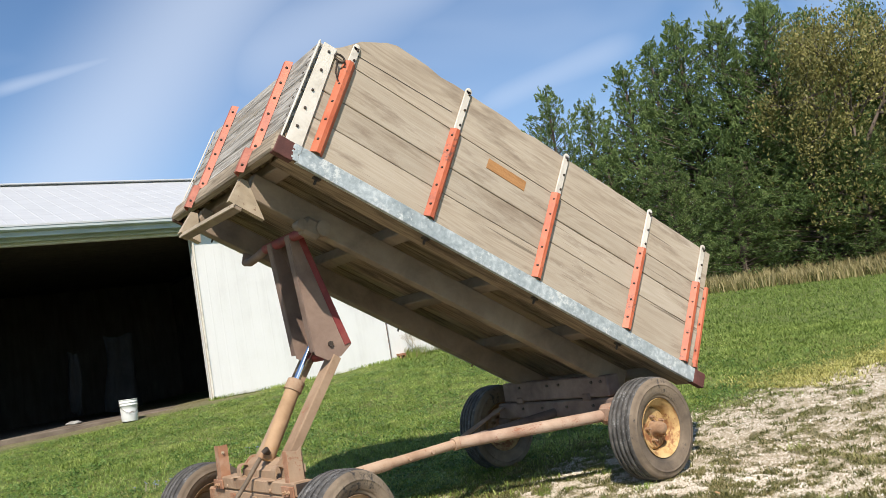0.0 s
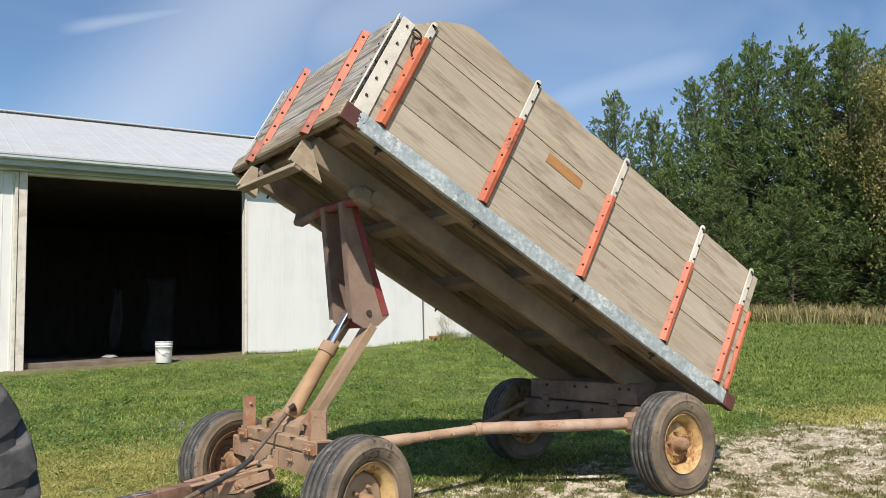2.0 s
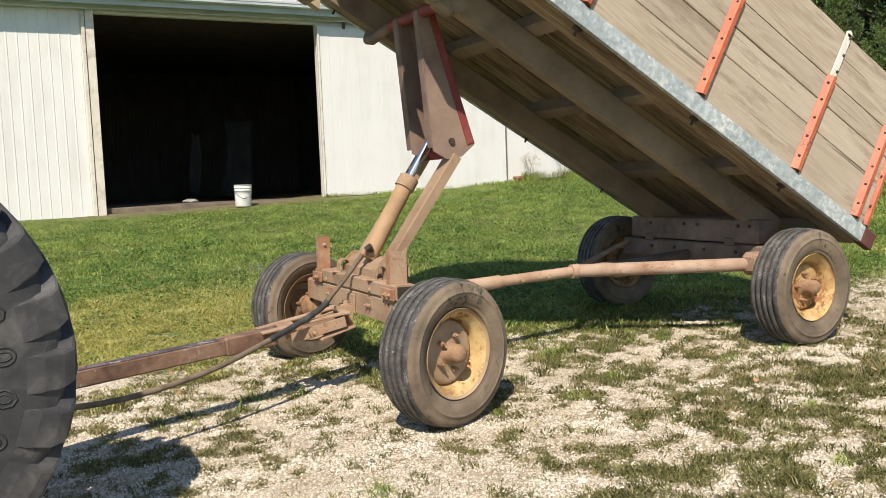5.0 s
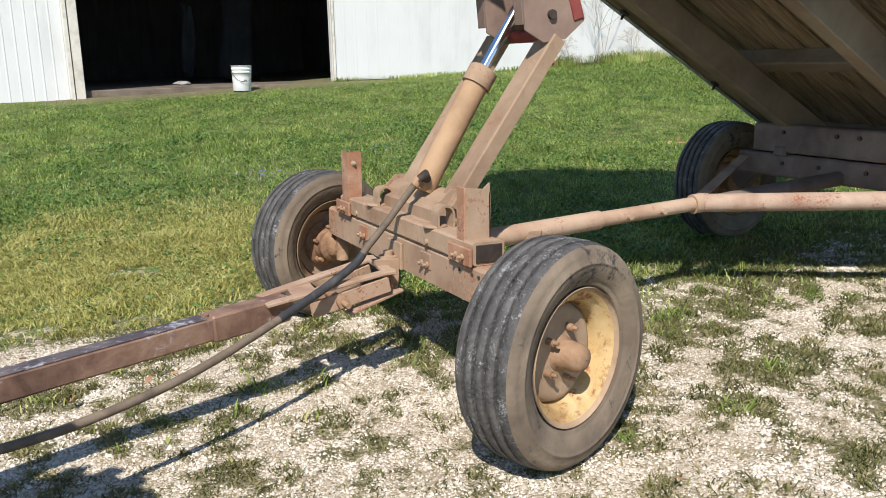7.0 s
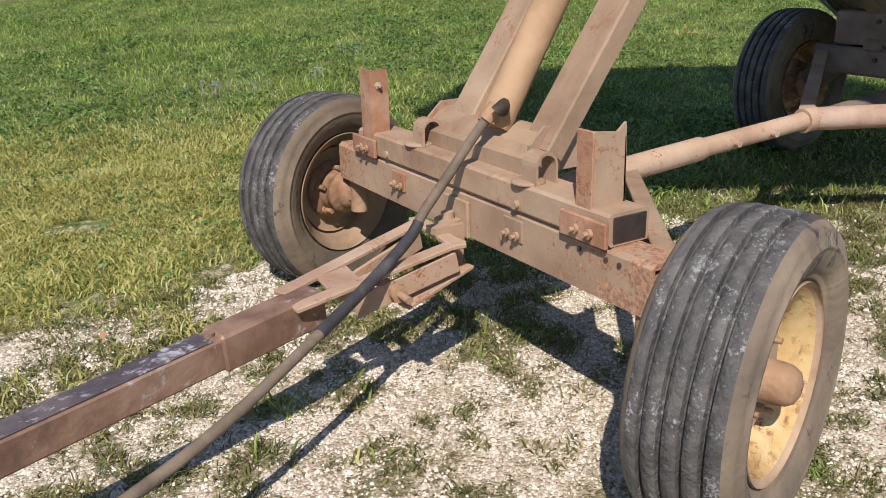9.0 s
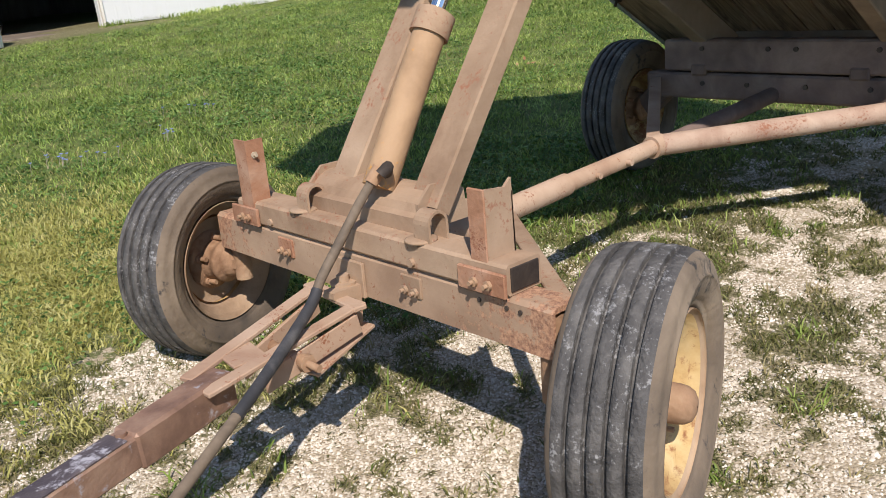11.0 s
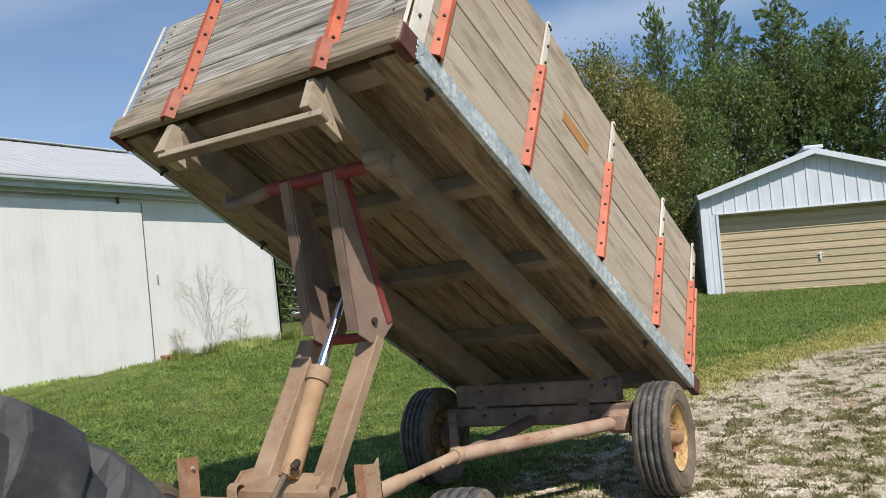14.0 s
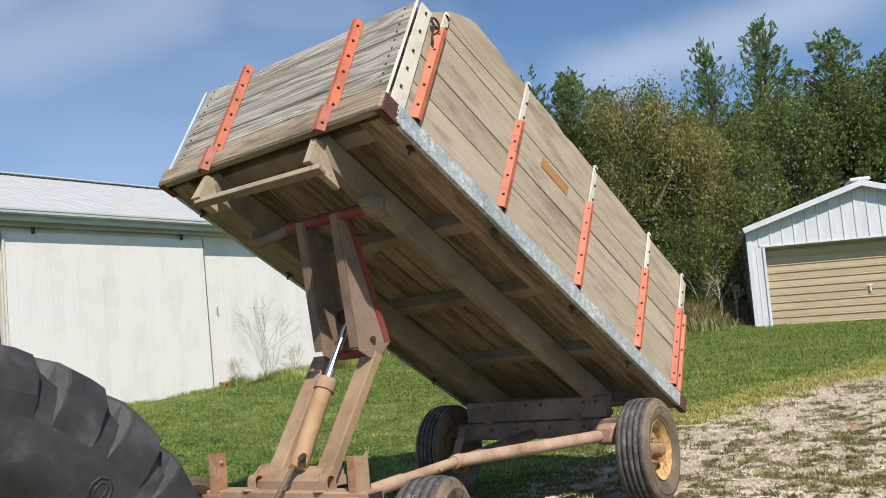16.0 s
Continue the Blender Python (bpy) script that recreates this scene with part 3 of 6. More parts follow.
# ---- mesh helpers ----
class Geo:
    """Gathers faces of one mesh; each face has a material slot."""

    def __init__(self):
        self.v, self.f, self.m, self.sm = [], [], [], []

    def add(self, verts, faces, slot=0, smooth=False, centre=None):
        o = len(self.v)
        verts = [Vector(p) for p in verts]
        self.v += verts
        for f in faces:
            f = list(f)
            if centre is not None:
                a, b2, c = verts[f[0]], verts[f[1]], verts[f[2]]
                mid = sum((verts[i] for i in f), Vector()) / len(f)
                if (b2 - a).cross(c - a).dot(mid - centre) < 0:
                    f.reverse()
            self.f.append([o + i for i in f])
            self.m.append(slot)
            self.sm.append(smooth)
        return self

    def box(self, c, s, bev=0.004, rot=None, slot=0):
        """A box of size s round c with chamfered edges."""
        h = [max(x / 2, 1e-4) for x in s]
        bev = min(bev, min(h) * 0.45)
        rot, c = rot or Matrix.Identity(3), Vector(c)
        idx, vs = {}, []
        for sx in (-1, 1):
            for sy in (-1, 1):
                for sz in (-1, 1):
                    for ax in range(3):
                        p = [sx * h[0], sy * h[1], sz * h[2]]
                        for k in range(3):
                            if k != ax:
                                p[k] -= bev * (1 if p[k] > 0 else -1)
                        idx[(sx, sy, sz, ax)] = len(vs)
                        vs.append(c + rot @ Vector(p))
        fs = []
        for ax in range(3):
            u, w = [k for k in range(3) if k != ax]
            for sg in (-1, 1):
                q = []
                for a, b2 in ((-1, -1), (1, -1), (1, 1), (-1, 1)):
                    key = [0, 0, 0]
                    key[ax], key[u], key[w] = sg, a, b2
                    q.append(idx[(*key, ax)])
                fs.append(q)
            for a in (-1, 1):
                for b2 in (-1, 1):
                    k1, k2 = [0, 0, 0], [0, 0, 0]
                    k1[ax], k1[u], k1[w] = -1, a, b2
                    k2[ax], k2[u], k2[w] = 1, a, b2
                    fs.append([idx[(*k1, u)], idx[(*k2, u)], idx[(*k2, w)], idx[(*k1, w)]])
        for sx in (-1, 1):
            for sy in (-1, 1):
                for sz in (-1, 1):
                    fs.append([idx[(sx, sy, sz, k)] for k in range(3)])
        return self.add(vs, fs, slot, False, c)

    def bar(self, p, q, w, h, up=(0, 0, 1), bev=0.004, slot=0):
        """A bar from p to q, w across and h along up."""
        p, q = Vector(p), Vector(q)
        x = (q - p).normalized()
        y = Vector(up).cross(x).normalized()
        z = x.cross(y)
        return self.box((p + q) / 2, ((q - p).length, w, h), bev, Matrix((x, y, z)).transposed(), slot)

    def tube(self, pts, r, n=12, slot=0, caps=True):
        """A round tube along pts; r: one radius or one for each point."""
        pts = [Vector(p) for p in pts]
        rs = r if isinstance(r, (list, tuple)) else [r] * len(pts)
        ref = Vector((0.13, 0.21, 0.97))
        rings = []
        for i, p in enumerate(pts):
            d = (pts[min(i + 1, len(pts) - 1)] - pts[max(i - 1, 0)]).normalized()
            a = d.cross(ref).normalized()
            b2 = d.cross(a)
            rings.append([p + (a * math.cos(2 * math.pi * k / n) + b2 * math.sin(2 * math.pi * k / n)) * rs[i] for k in range(n)])
        vs = [v for ring in rings for v in ring]
        fs = [[i * n + k, i * n + (k + 1) % n, (i + 1) * n + (k + 1) % n, (i + 1) * n + k] for i in range(len(pts) - 1) for k in range(n)]
        self.add(vs, fs, slot, True)
        if caps:
            self.add(rings[0], [list(range(n))], slot)
            self.add(rings[-1], [list(range(n - 1, -1, -1))], slot)
        return self

    def extrude(self, sec, p, q, up, slot=0):
        """Draws the section sec, pairs of (across, along up), from p to q."""
        p, q = Vector(p), Vector(q)
        x = (q - p).normalized()
        y = Vector(up).cross(x).normalized()
        z = x.cross(y)
        n = len(sec)
        vs = [e + y * a + z * b for e in (p, q) for a, b in sec]
        return self.add(vs, [list(range(n - 1, -1, -1)), list(range(n, 2 * n))] + [[k, (k + 1) % n, n + (k + 1) % n, n + k] for k in range(n)], slot)

    def lathe(self, prof, n=48, slots=None, m=None, closed=False, crisp=()):
        """Turns (radius, y) pairs round the y axis. slots: the material slot of each strip; crisp: strips shaded flat."""
        m = m or Matrix.Identity(4)
        vs = [m @ Vector((r * math.cos(2 * math.pi * k / n), y, r * math.sin(2 * math.pi * k / n))) for r, y in prof for k in range(n)]
        steps = len(prof) if closed else len(prof) - 1
        for i in range(steps):
            j = (i + 1) % len(prof)
            o = [[i * n + k, i * n + (k + 1) % n, j * n + (k + 1) % n, j * n + k] for k in range(n)]
            self.f += [[len(self.v) + a for a in f] for f in o]
            self.m += [slots[i] if slots else 0] * n
            self.sm += [i not in crisp] * n
        self.v += vs
        return self

    def mesh(self, name, mats):
        me = bpy.data.meshes.new(name)
        me.from_pydata([tuple(p) for p in self.v], [], self.f)
        for x in mats if isinstance(mats, (list, tuple)) else [mats]:
            me.materials.append(x)
        me.polygons.foreach_set("material_index", self.m)
        me.polygons.foreach_set("use_smooth", self.sm)
        me.update()
        return me


def part(name, geo, mats, parent, label="", m=None):
    """Links a mesh as one object under a thing or a part."""
    ob = new(name, geo.mesh(name, mats) if isinstance(geo, Geo) else geo)
    if parent is not None:
        ob.parent = parent
    if m is not None:
        ob.matrix_basis = m
    return tagged(ob, label)


def empty(name, m, label, category, group="", kind=""):
    ob = new(name)
    ob.empty_display_size = 0.2
    ob.matrix_basis = m
    return tagged(ob, label, category, group, kind)


# ---- ground ----
def ease(v, lo, hi):
    """v - lo, held between 0 and hi - lo."""
    return np.clip(v - lo, 0, hi - lo)


def ground_z(x, y):
    """The lie of the land: level along the drive, rising to the barn and to the garage."""
    x, y = np.asarray(x, float), np.asarray(y, float)
    z = -0.095 + 0.052 * (np.clip(x, -14, 34) - 2.4) + 0.02 * (np.clip(y, -8, 6) - 4.2)
    soft = np.where(y < 5.2, 0, np.where(y < 6.8, (y - 5.2) ** 2 / 3.2, y - 6.0))
    z = z + 0.0875 * np.minimum(soft, 9.45) + 0.010 * ease(x, 8, 34)
    z = z + 0.012 * np.sin(1.3 * x + 0.7) * np.sin(0.9 * y + 1.1) * np.clip((y - 6) / 2, 0.15, 1) + 0.006 * np.sin(3.7 * x + 2.0 * y)
    return z


def lumps(x, y, s, seed):
    """Smooth random lumps between 0 and 1."""
    rs = np.random.RandomState(seed)
    out = np.zeros_like(np.asarray(x, float))
    for k in range(7):
        a, p, q = rs.uniform(0, 6.28), rs.uniform(0, 6.28), rs.uniform(0.6, 1.9)
        out += np.sin((np.cos(a) * x + np.sin(a) * y) * s * q + p + 1.3 * np.sin((np.sin(a) * x - np.cos(a) * y) * s * 0.7 + q * 5))
    return 0.5 + out / 7


def grain(x, y, cell, seed):
    """Smooth random values between 0 and 1 on a lattice of this cell, in two octaves."""
    tab = np.random.RandomState(seed).rand(128, 128)

    def one(u, v):
        i, j = np.floor(u).astype(int), np.floor(v).astype(int)
        f, g = u - i, v - j
        f, g = f * f * (3 - 2 * f), g * g * (3 - 2 * g)
        i0, i1, j0, j1 = i % 128, (i + 1) % 128, j % 128, (j + 1) % 128
        return (tab[i0, j0] * (1 - f) + tab[i1, j0] * f) * (1 - g) + (tab[i0, j1] * (1 - f) + tab[i1, j1] * f) * g
    x, y = np.asarray(x, float), np.asarray(y, float)
    u, v = (0.86 * x + 0.51 * y) / cell, (0.86 * y - 0.51 * x) / cell
    return 0.65 * one(u, v) + 0.35 * one(2.1 * u + 17.3, 2.1 * v + 5.1)


def drive(x, y):
    """One on the drive, nothing out on the lawn."""
    x, y = np.asarray(x, float), np.asarray(y, float)
    top = 5.75 + 0.75 * np.clip((3.0 - x) / 1.0, 0, 1) + 0.15 * np.clip((1.2 - x) / 1.0, 0, 1) - 0.25 * np.clip(x - 3.5, 0, 3) / 3 + 0.2 * np.clip(x - 6, 0, 3) / 3 - 0.42 * np.clip(x - 9.5, 0, 20)
    bottom = -3.0 - 0.4 * np.clip(x - 9.5, 0, 20)
    return np.clip((top - y) / 0.9 + 0.45, 0, 1) * np.clip((y - bottom) / 1.5, 0, 1)


def gravel_amount(x, y):
    """How much of the ground is bare limestone: patchy on the drive along the wagon."""
    x, y = np.asarray(x, float), np.asarray(y, float)
    patch = 0.30 * (grain(x, y, 1.1, 3) - 0.5) + 0.55 * (grain(x, y, 0.40, 5) - 0.5) + 1.05 * (grain(x, y, 0.17, 6) - 0.5) + 1.4 * (grain(x, y, 0.075, 16) - 0.5)
    bare = 0.22 * np.exp(-((x - 2.1) / 1.4) ** 2 - ((y - 4.2) / 1.2) ** 2)
    green = 0.12 * np.exp(-((x - 0.4) / 1.2) ** 2 - ((y - 5.3) / 0.8) ** 2) + 0.10 * np.clip((y - 5.6) / 0.5, 0, 1)
    # fewer pale chips under the box: grass and dirt, and its shade painted in
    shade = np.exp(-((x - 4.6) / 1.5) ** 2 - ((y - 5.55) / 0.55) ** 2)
    pale = np.exp(-((x - 0.75) / 0.75) ** 2 - ((y - 6.15) / 0.2) ** 2)
    far = 0.07 * np.clip((x - 2.8) / 1.5, 0, 1) * (1 - 2.4 * np.clip((x - 5.4) / 1.2, 0, 1)) + 0.10 * np.clip((3.6 - y) / 0.8, 0, 1) * np.clip((x - 1.6) / 0.8, 0, 1)
    spots = 0.5 * np.exp(-((x - 1.52) / 0.28) ** 2 - ((y - 7.17) / 0.12) ** 2) + 0.4 * np.exp(-((x - 1.05) / 0.22) ** 2 - ((y - 6.8) / 0.10) ** 2)
    pale = np.maximum(pale, spots * (0.4 + grain(x, y, 0.2, 8)))
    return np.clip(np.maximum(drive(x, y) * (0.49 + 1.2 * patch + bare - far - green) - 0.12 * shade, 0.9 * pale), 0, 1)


def spaced(lo, hi, step, far, grow=1.22):
    """Even steps from lo to hi, growing ones out to far on both sides."""
    mid = list(np.arange(lo, hi + step, step))
    out, s = [], step
    while (out[-1] if out else 0) < far:
        s *= grow
        out.append((out[-1] if out else 0) + s)
    return np.array([lo - o for o in reversed(out)] + mid + [mid[-1] + o for o in out])


def build_ground():
    gx, gy = spaced(-3, 12, 0.062, 900), spaced(0.5, 16, 0.062, 900)
    xx, yy = np.meshgrid(gx, gy)
    zz = ground_z(xx, yy)
    nx, ny = len(gx), len(gy)
    i = np.arange(nx * ny).reshape(ny, nx)
    quads = np.stack([i[:-1, :-1], i[:-1, 1:], i[1:, 1:], i[1:, :-1]], -1).reshape(-1, 4)
    me = bpy.data.meshes.new("ground")
    me.from_pydata(np.stack([xx, yy, zz], -1).reshape(-1, 3).tolist(), [], quads.tolist())
    me.polygons.foreach_set("use_smooth", [True] * len(quads))
    at = me.attributes.new("gravel", "FLOAT", "POINT")
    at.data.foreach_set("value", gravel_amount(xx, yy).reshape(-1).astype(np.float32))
    at = me.attributes.new("drive", "FLOAT", "POINT")
    at.data.foreach_set("value", np.clip(np.maximum(drive(xx, yy) * 1.15 - 0.15, 0.9 * np.clip((yy - 14.75) / 0.45, 0, 1) * (np.abs(xx - 4.0) < 2.6)), 0, 1).reshape(-1).astype(np.float32))
    me.materials.append(ground_mat)
    tagged(new("ground", me), "mown green lawn meeting a pale limestone gravel drive", "ground", kind="structure")


build_ground()


def gz(x, y):
    return float(ground_z(x, y))


# ---- barn ----
BARN = Matrix.Translation((5.7, 15.45, 1.0)) @ pose(0, 0, 0, 0, -1.2, 0)
barn = empty("barn", BARN, "long white barn with low metal roof and open sliding door", "barn")


def ribbed(x0, x1, z0, z1, y=0.0, step=0.152, rib=0.012, flip=False, top=None):
    """Upright ribbed siding between x0 and x1. top: a function of x for a sloping upper edge."""
    g = Geo()
    xs, x = [], x0
    while x < x1 - 1e-6:
        xs += [(x, 0), (min(x + step * 0.80, x1), 0), (min(x + step * 0.86, x1), rib), (min(x + step * 0.94, x1), rib)]
        x += step
    xs.append((x1, 0))
    vs = []
    for a, d in xs:
        vs += [(a, y - d, z0), (a, y - d, top(a) if top else z1)]
    fs = [[2 * i, 2 * i + 2, 2 * i + 3, 2 * i + 1] for i in range(len(xs) - 1)]
    g.add(vs, [f[::-1] for f in fs] if flip else fs)
    return g


HEAD, OPEN0, END0, END1, DEEP = 3.08, -3.77, -14.0, 7.35, 10.4
g = ribbed(END0, OPEN0 - 0.14, -1.3, HEAD + 0.24, rib=0.006)
g.box(((END0 + OPEN0) / 2 - 0.07, 0.07, 1.0), (OPEN0 - END0 - 0.14, 0.10, 4.6), 0)
part("front_wall", g, barn_white, barn, "white ribbed siding")
g = ribbed(0.0, END1, -1.3, HEAD + 0.24, rib=0.0012)
g.box((END1 / 2, 0.07, 1.0), (END1, 0.10, 4.6), 0)
part("front_wall", g, barn_white, barn, "white ribbed siding")
part("header", Geo().box((OPEN0 / 2 - 0.07, 0.06, HEAD + 0.16), (-OPEN0 + 0.14, 0.12, 0.30), 0.004), barn_white, barn)
part("jamb", Geo().box((OPEN0 - 0.06, 0.01, 1.0), (0.13, 0.16, 4.3), 0.006).box((OPEN0 - 0.16, -0.05, 1.0), (0.05, 0.08, 4.2), 0.004), cream, barn, "weathered white door post")
g = ribbed(0.02, 3.90, -0.02, HEAD - 0.05, y=-0.10, step=0.19, rib=0.0010)
g.box((1.96, -0.075, 1.5), (3.88, 0.045, 3.08), 0.004)
door = part("sliding_door", g, barn_white, barn, "white sliding barn door pushed open")
part("door_edge", Geo().box((3.91, -0.085, 1.5), (0.022, 0.05, 3.1), 0.004), axle_grey, door)
part("door_edge", Geo().box((0.0, -0.095, 1.5), (0.035, 0.06, 3.1), 0.004), cream, door)
for hx in (0.5, 3.4):
    part("hanger", Geo().box((hx, -0.12, HEAD + 0.0), (0.06, 0.02, 0.14), 0.004), iron, door)
part("latch", Geo().box((4.2, -0.02, 1.62), (0.03, 0.02, 0.16), 0.004).tube([(4.2, -0.03, 1.70), (4.16, -0.06, 1.66), (4.2, -0.03, 1.56)], 0.008, 6), galv, barn)
part("door_track", Geo().box(((END0 + END1) / 2 + 2, -0.10, HEAD + 0.10), (END1 - END0 - 4, 0.09, 0.10), 0.01), barn_trim, barn, "grey door track")
part("fascia", Geo().box(((END0 + END1) / 2, -0.17, HEAD + 0.22), (END1 - END0, 0.26, 0.09), 0.006), barn_trim, barn)
part("gutter", Geo().box(((END0 + END1) / 2, -0.37, HEAD + 0.235), (END1 - END0 + 0.2, 0.12, 0.085), 0.02).box(((END0 + END1) / 2, -0.31, HEAD + 0.15), (END1 - END0 + 0.1, 0.03, 0.10), 0.006), barn_trim, barn, "grey-green eave gutter")


def roof_slope(y0, z0, y1, z1, x0, x1, step=0.30):
    g = Geo()
    xs, x = [], x0
    while x < x1 - 1e-6:
        xs += [(x, 0), (min(x + step * 0.86, x1), 0), (min(x + step * 0.90, x1), 0.006), (min(x + step * 0.96, x1), 0.006)]
        x += step
    xs.append((x1, 0))
    vs = []
    for a, d in xs:
        vs += [(a, y0, z0 + d), (a, y1, z1 + d), (a, y0, z0 - 0.03), (a, y1, z1 - 0.03)]
    fs = []
    for i in range(len(xs) - 1):
        o = 4 * i
        fs += [[o, o + 4, o + 5, o + 1], [o + 2, o + 3, o + 7, o + 6], [o, o + 2, o + 6, o + 4]]
    return g.add(vs, fs)


RIDGE = 5.36
part("roof", roof_slope(-0.44, HEAD + 0.29, 5.05, RIDGE, END0 - 0.2, END1 + 0.25), barn_roof_mat, barn, "white corrugated metal roof")
part("roof", roof_slope(DEEP + 0.44, HEAD + 0.29, 5.05, RIDGE, END0 - 0.2, END1 + 0.25), barn_roof_mat, barn)
part("ridge_cap", Geo().box(((END0 + END1) / 2, 5.05, RIDGE + 0.03), (END1 - END0 + 0.45, 0.26, 0.03), 0.01), barn_roof_mat, barn)
for ex in (END0 + 0.05, END1 - 0.05):
    gg = Geo()
    gg.add([(ex - 0.05, 0, -1.4), (ex - 0.05, DEEP, -1.4), (ex - 0.05, DEEP, HEAD + 0.24), (ex - 0.05, 5.05, RIDGE - 0.06), (ex - 0.05, 0, HEAD + 0.24),
            (ex + 0.05, 0, -1.4), (ex + 0.05, DEEP, -1.4), (ex + 0.05, DEEP, HEAD + 0.24), (ex + 0.05, 5.05, RIDGE - 0.06), (ex + 0.05, 0, HEAD + 0.24)],
           [[0, 1, 2, 3, 4], [5, 9, 8, 7, 6], [0, 5, 6, 1], [0, 4, 9, 5], [1, 6, 7, 2], [2, 7, 8, 3], [3, 8, 9, 4]])
    part("end_wall", gg, barn_white, barn)
part("back_wall", Geo().box(((END0 + END1) / 2, DEEP, 1.25), (END1 - END0 - 0.2, 0.1, 4.9), 0), barn_shade_tone, barn)
# added lining and loft floor close the interior so that it stays dark
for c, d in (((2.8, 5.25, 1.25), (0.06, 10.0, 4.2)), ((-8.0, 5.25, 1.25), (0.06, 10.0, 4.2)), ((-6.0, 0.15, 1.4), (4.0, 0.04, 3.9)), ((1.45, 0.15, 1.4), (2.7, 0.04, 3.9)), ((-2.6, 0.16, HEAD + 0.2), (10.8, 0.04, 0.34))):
    part("lining", Geo().box(c, d, 0), barn_shade_tone, barn, "added interior boards toned dark for the shade inside")
part("loft_floor", Geo().box((-2.6, 5.2, HEAD + 0.42), (10.8, 10.2, 0.05), 0), barn_shade_tone, barn)
part("dirt_floor", Geo().box((-2.6, 5.2, -0.125), (10.8, 10.3, 0.10), 0.01), barn_dirt, barn, "bare dirt barn floor")
part("vent_block", Geo().box((4.35, -0.06, 0.17), (0.50, 0.10, 0.05), 0.004).box((4.15, -0.06, 0.10), (0.05, 0.09, 0.1), 0).box((4.28, -0.06, 0.10), (0.05, 0.09, 0.1), 0).box((4.42, -0.06, 0.10), (0.05, 0.09, 0.1), 0).box((4.55, -0.06, 0.10), (0.05, 0.09, 0.1), 0), rust_paint, barn, "broken board at the wall foot")


def bucket(x, y):
    b = empty("bucket", Matrix.Translation((x, y, gz(x, y))), "white plastic five gallon bucket standing at the barn doorway", "bucket")
    part("body", Geo().lathe([(0.001, 0.004), (0.130, 0.004), (0.134, 0.01), (0.140, 0.2), (0.143, 0.27), (0.150, 0.272), (0.150, 0.285), (0.144, 0.287), (0.145, 0.315), (0.152, 0.318), (0.152, 0.33), (0.146, 0.332), (0.148, 0.365), (0.154, 0.368), (0.154, 0.376), (0.140, 0.376), (0.126, 0.02), (0.001, 0.02)], 32, m=pose(0, 0, 0, 90)), plastic_white, b)
    part("mark", Geo().box((-0.02, -0.1395, 0.145), (0.05, 0.004, 0.012), 0.001).box((0.02, -0.1395, 0.165), (0.045, 0.004, 0.010), 0.001), axle_grey, b, "faded grey printed bars")
    part("handle", Geo().tube([(0.152 * math.cos(a), -0.152 * math.sin(a) - 0.012, 0.30 - 0.16 * math.sin(a)) for a in np.linspace(0, math.pi, 14)], 0.003, 6), iron, b, "wire bail handle")


bucket(4.10, 15.02)


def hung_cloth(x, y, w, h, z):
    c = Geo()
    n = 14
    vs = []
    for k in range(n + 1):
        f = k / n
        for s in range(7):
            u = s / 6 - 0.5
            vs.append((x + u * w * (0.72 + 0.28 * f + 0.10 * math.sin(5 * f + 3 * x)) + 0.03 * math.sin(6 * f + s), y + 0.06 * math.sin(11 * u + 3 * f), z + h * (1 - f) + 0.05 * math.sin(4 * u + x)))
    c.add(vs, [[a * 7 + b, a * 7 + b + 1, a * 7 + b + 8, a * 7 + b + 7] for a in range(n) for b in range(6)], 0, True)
    me = c.mesh("tarp", shaded_cloth)
    ob = tagged(new("tarp", me), "tarpaulin hanging in the barn, toned near black for the shade there", "tarp")
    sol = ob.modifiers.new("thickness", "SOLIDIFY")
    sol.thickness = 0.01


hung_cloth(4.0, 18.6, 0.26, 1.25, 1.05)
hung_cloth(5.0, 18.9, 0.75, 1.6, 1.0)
paper_bag = Geo().lathe([(0.001, 0.0), (0.12, 0.0), (0.15, 0.012), (0.13, 0.03), (0.08, 0.05), (0.03, 0.042), (0.001, 0.05)], 11, m=Matrix.Translation((3.35, 15.75, 0.915)) @ pose(0, 0, 0, 90))
paper_bag.v = [Vector((v.x, v.y + 0.4 * (v.x - 3.35) * (v.z - 0.92) * 6, v.z + 0.010 * math.sin(31 * v.x + 17 * v.y))) for v in paper_bag.v]
tagged(part("paper_sack", paper_bag, sack_grey, None), "crumpled white sack on the barn floor", "sack")

# ---- garage ----
GAR = Matrix.Translation((22.455, 8.832, 1.357)) @ pose(0, 0, 0, 0, 2.3, -70.5)
garage = empty("garage", GAR, "small white metal garage with a tan roll-up door", "garage")
GW, GH, GP = 5.84, 2.645, 3.555
DX0, DX1, DH = 0.41, 5.43, 2.14
DEPTH = 0.36


def gable(a):
    return GH + (GP - GH) * (1 - abs(a - GW / 2) / (GW / 2))


part("gable_wall", ribbed(0.0, GW, DH + 0.04, GP, y=0.0, step=0.305, rib=0.028, top=gable), metal_white, garage, "white ribbed metal gable")
for a0, a1 in ((0.0, DX0), (DX1, GW)):
    part("front_wall", ribbed(a0, a1, -0.6, DH + 0.04, step=0.205, rib=0.012), metal_white, garage)
for a0, sgn in ((DX0, -1), (DX1, 1)):
    part("door_trim", Geo().box((a0 + sgn * 0.035, -0.016, 0.77), (0.07, 0.05, 2.74), 0.005), metal_white, garage)
    part("door_jamb", Geo().box((a0 + sgn * 0.02, 0.014 + DEPTH / 2, 0.77), (0.04, DEPTH, 2.74), 0.004), metal_white, garage)
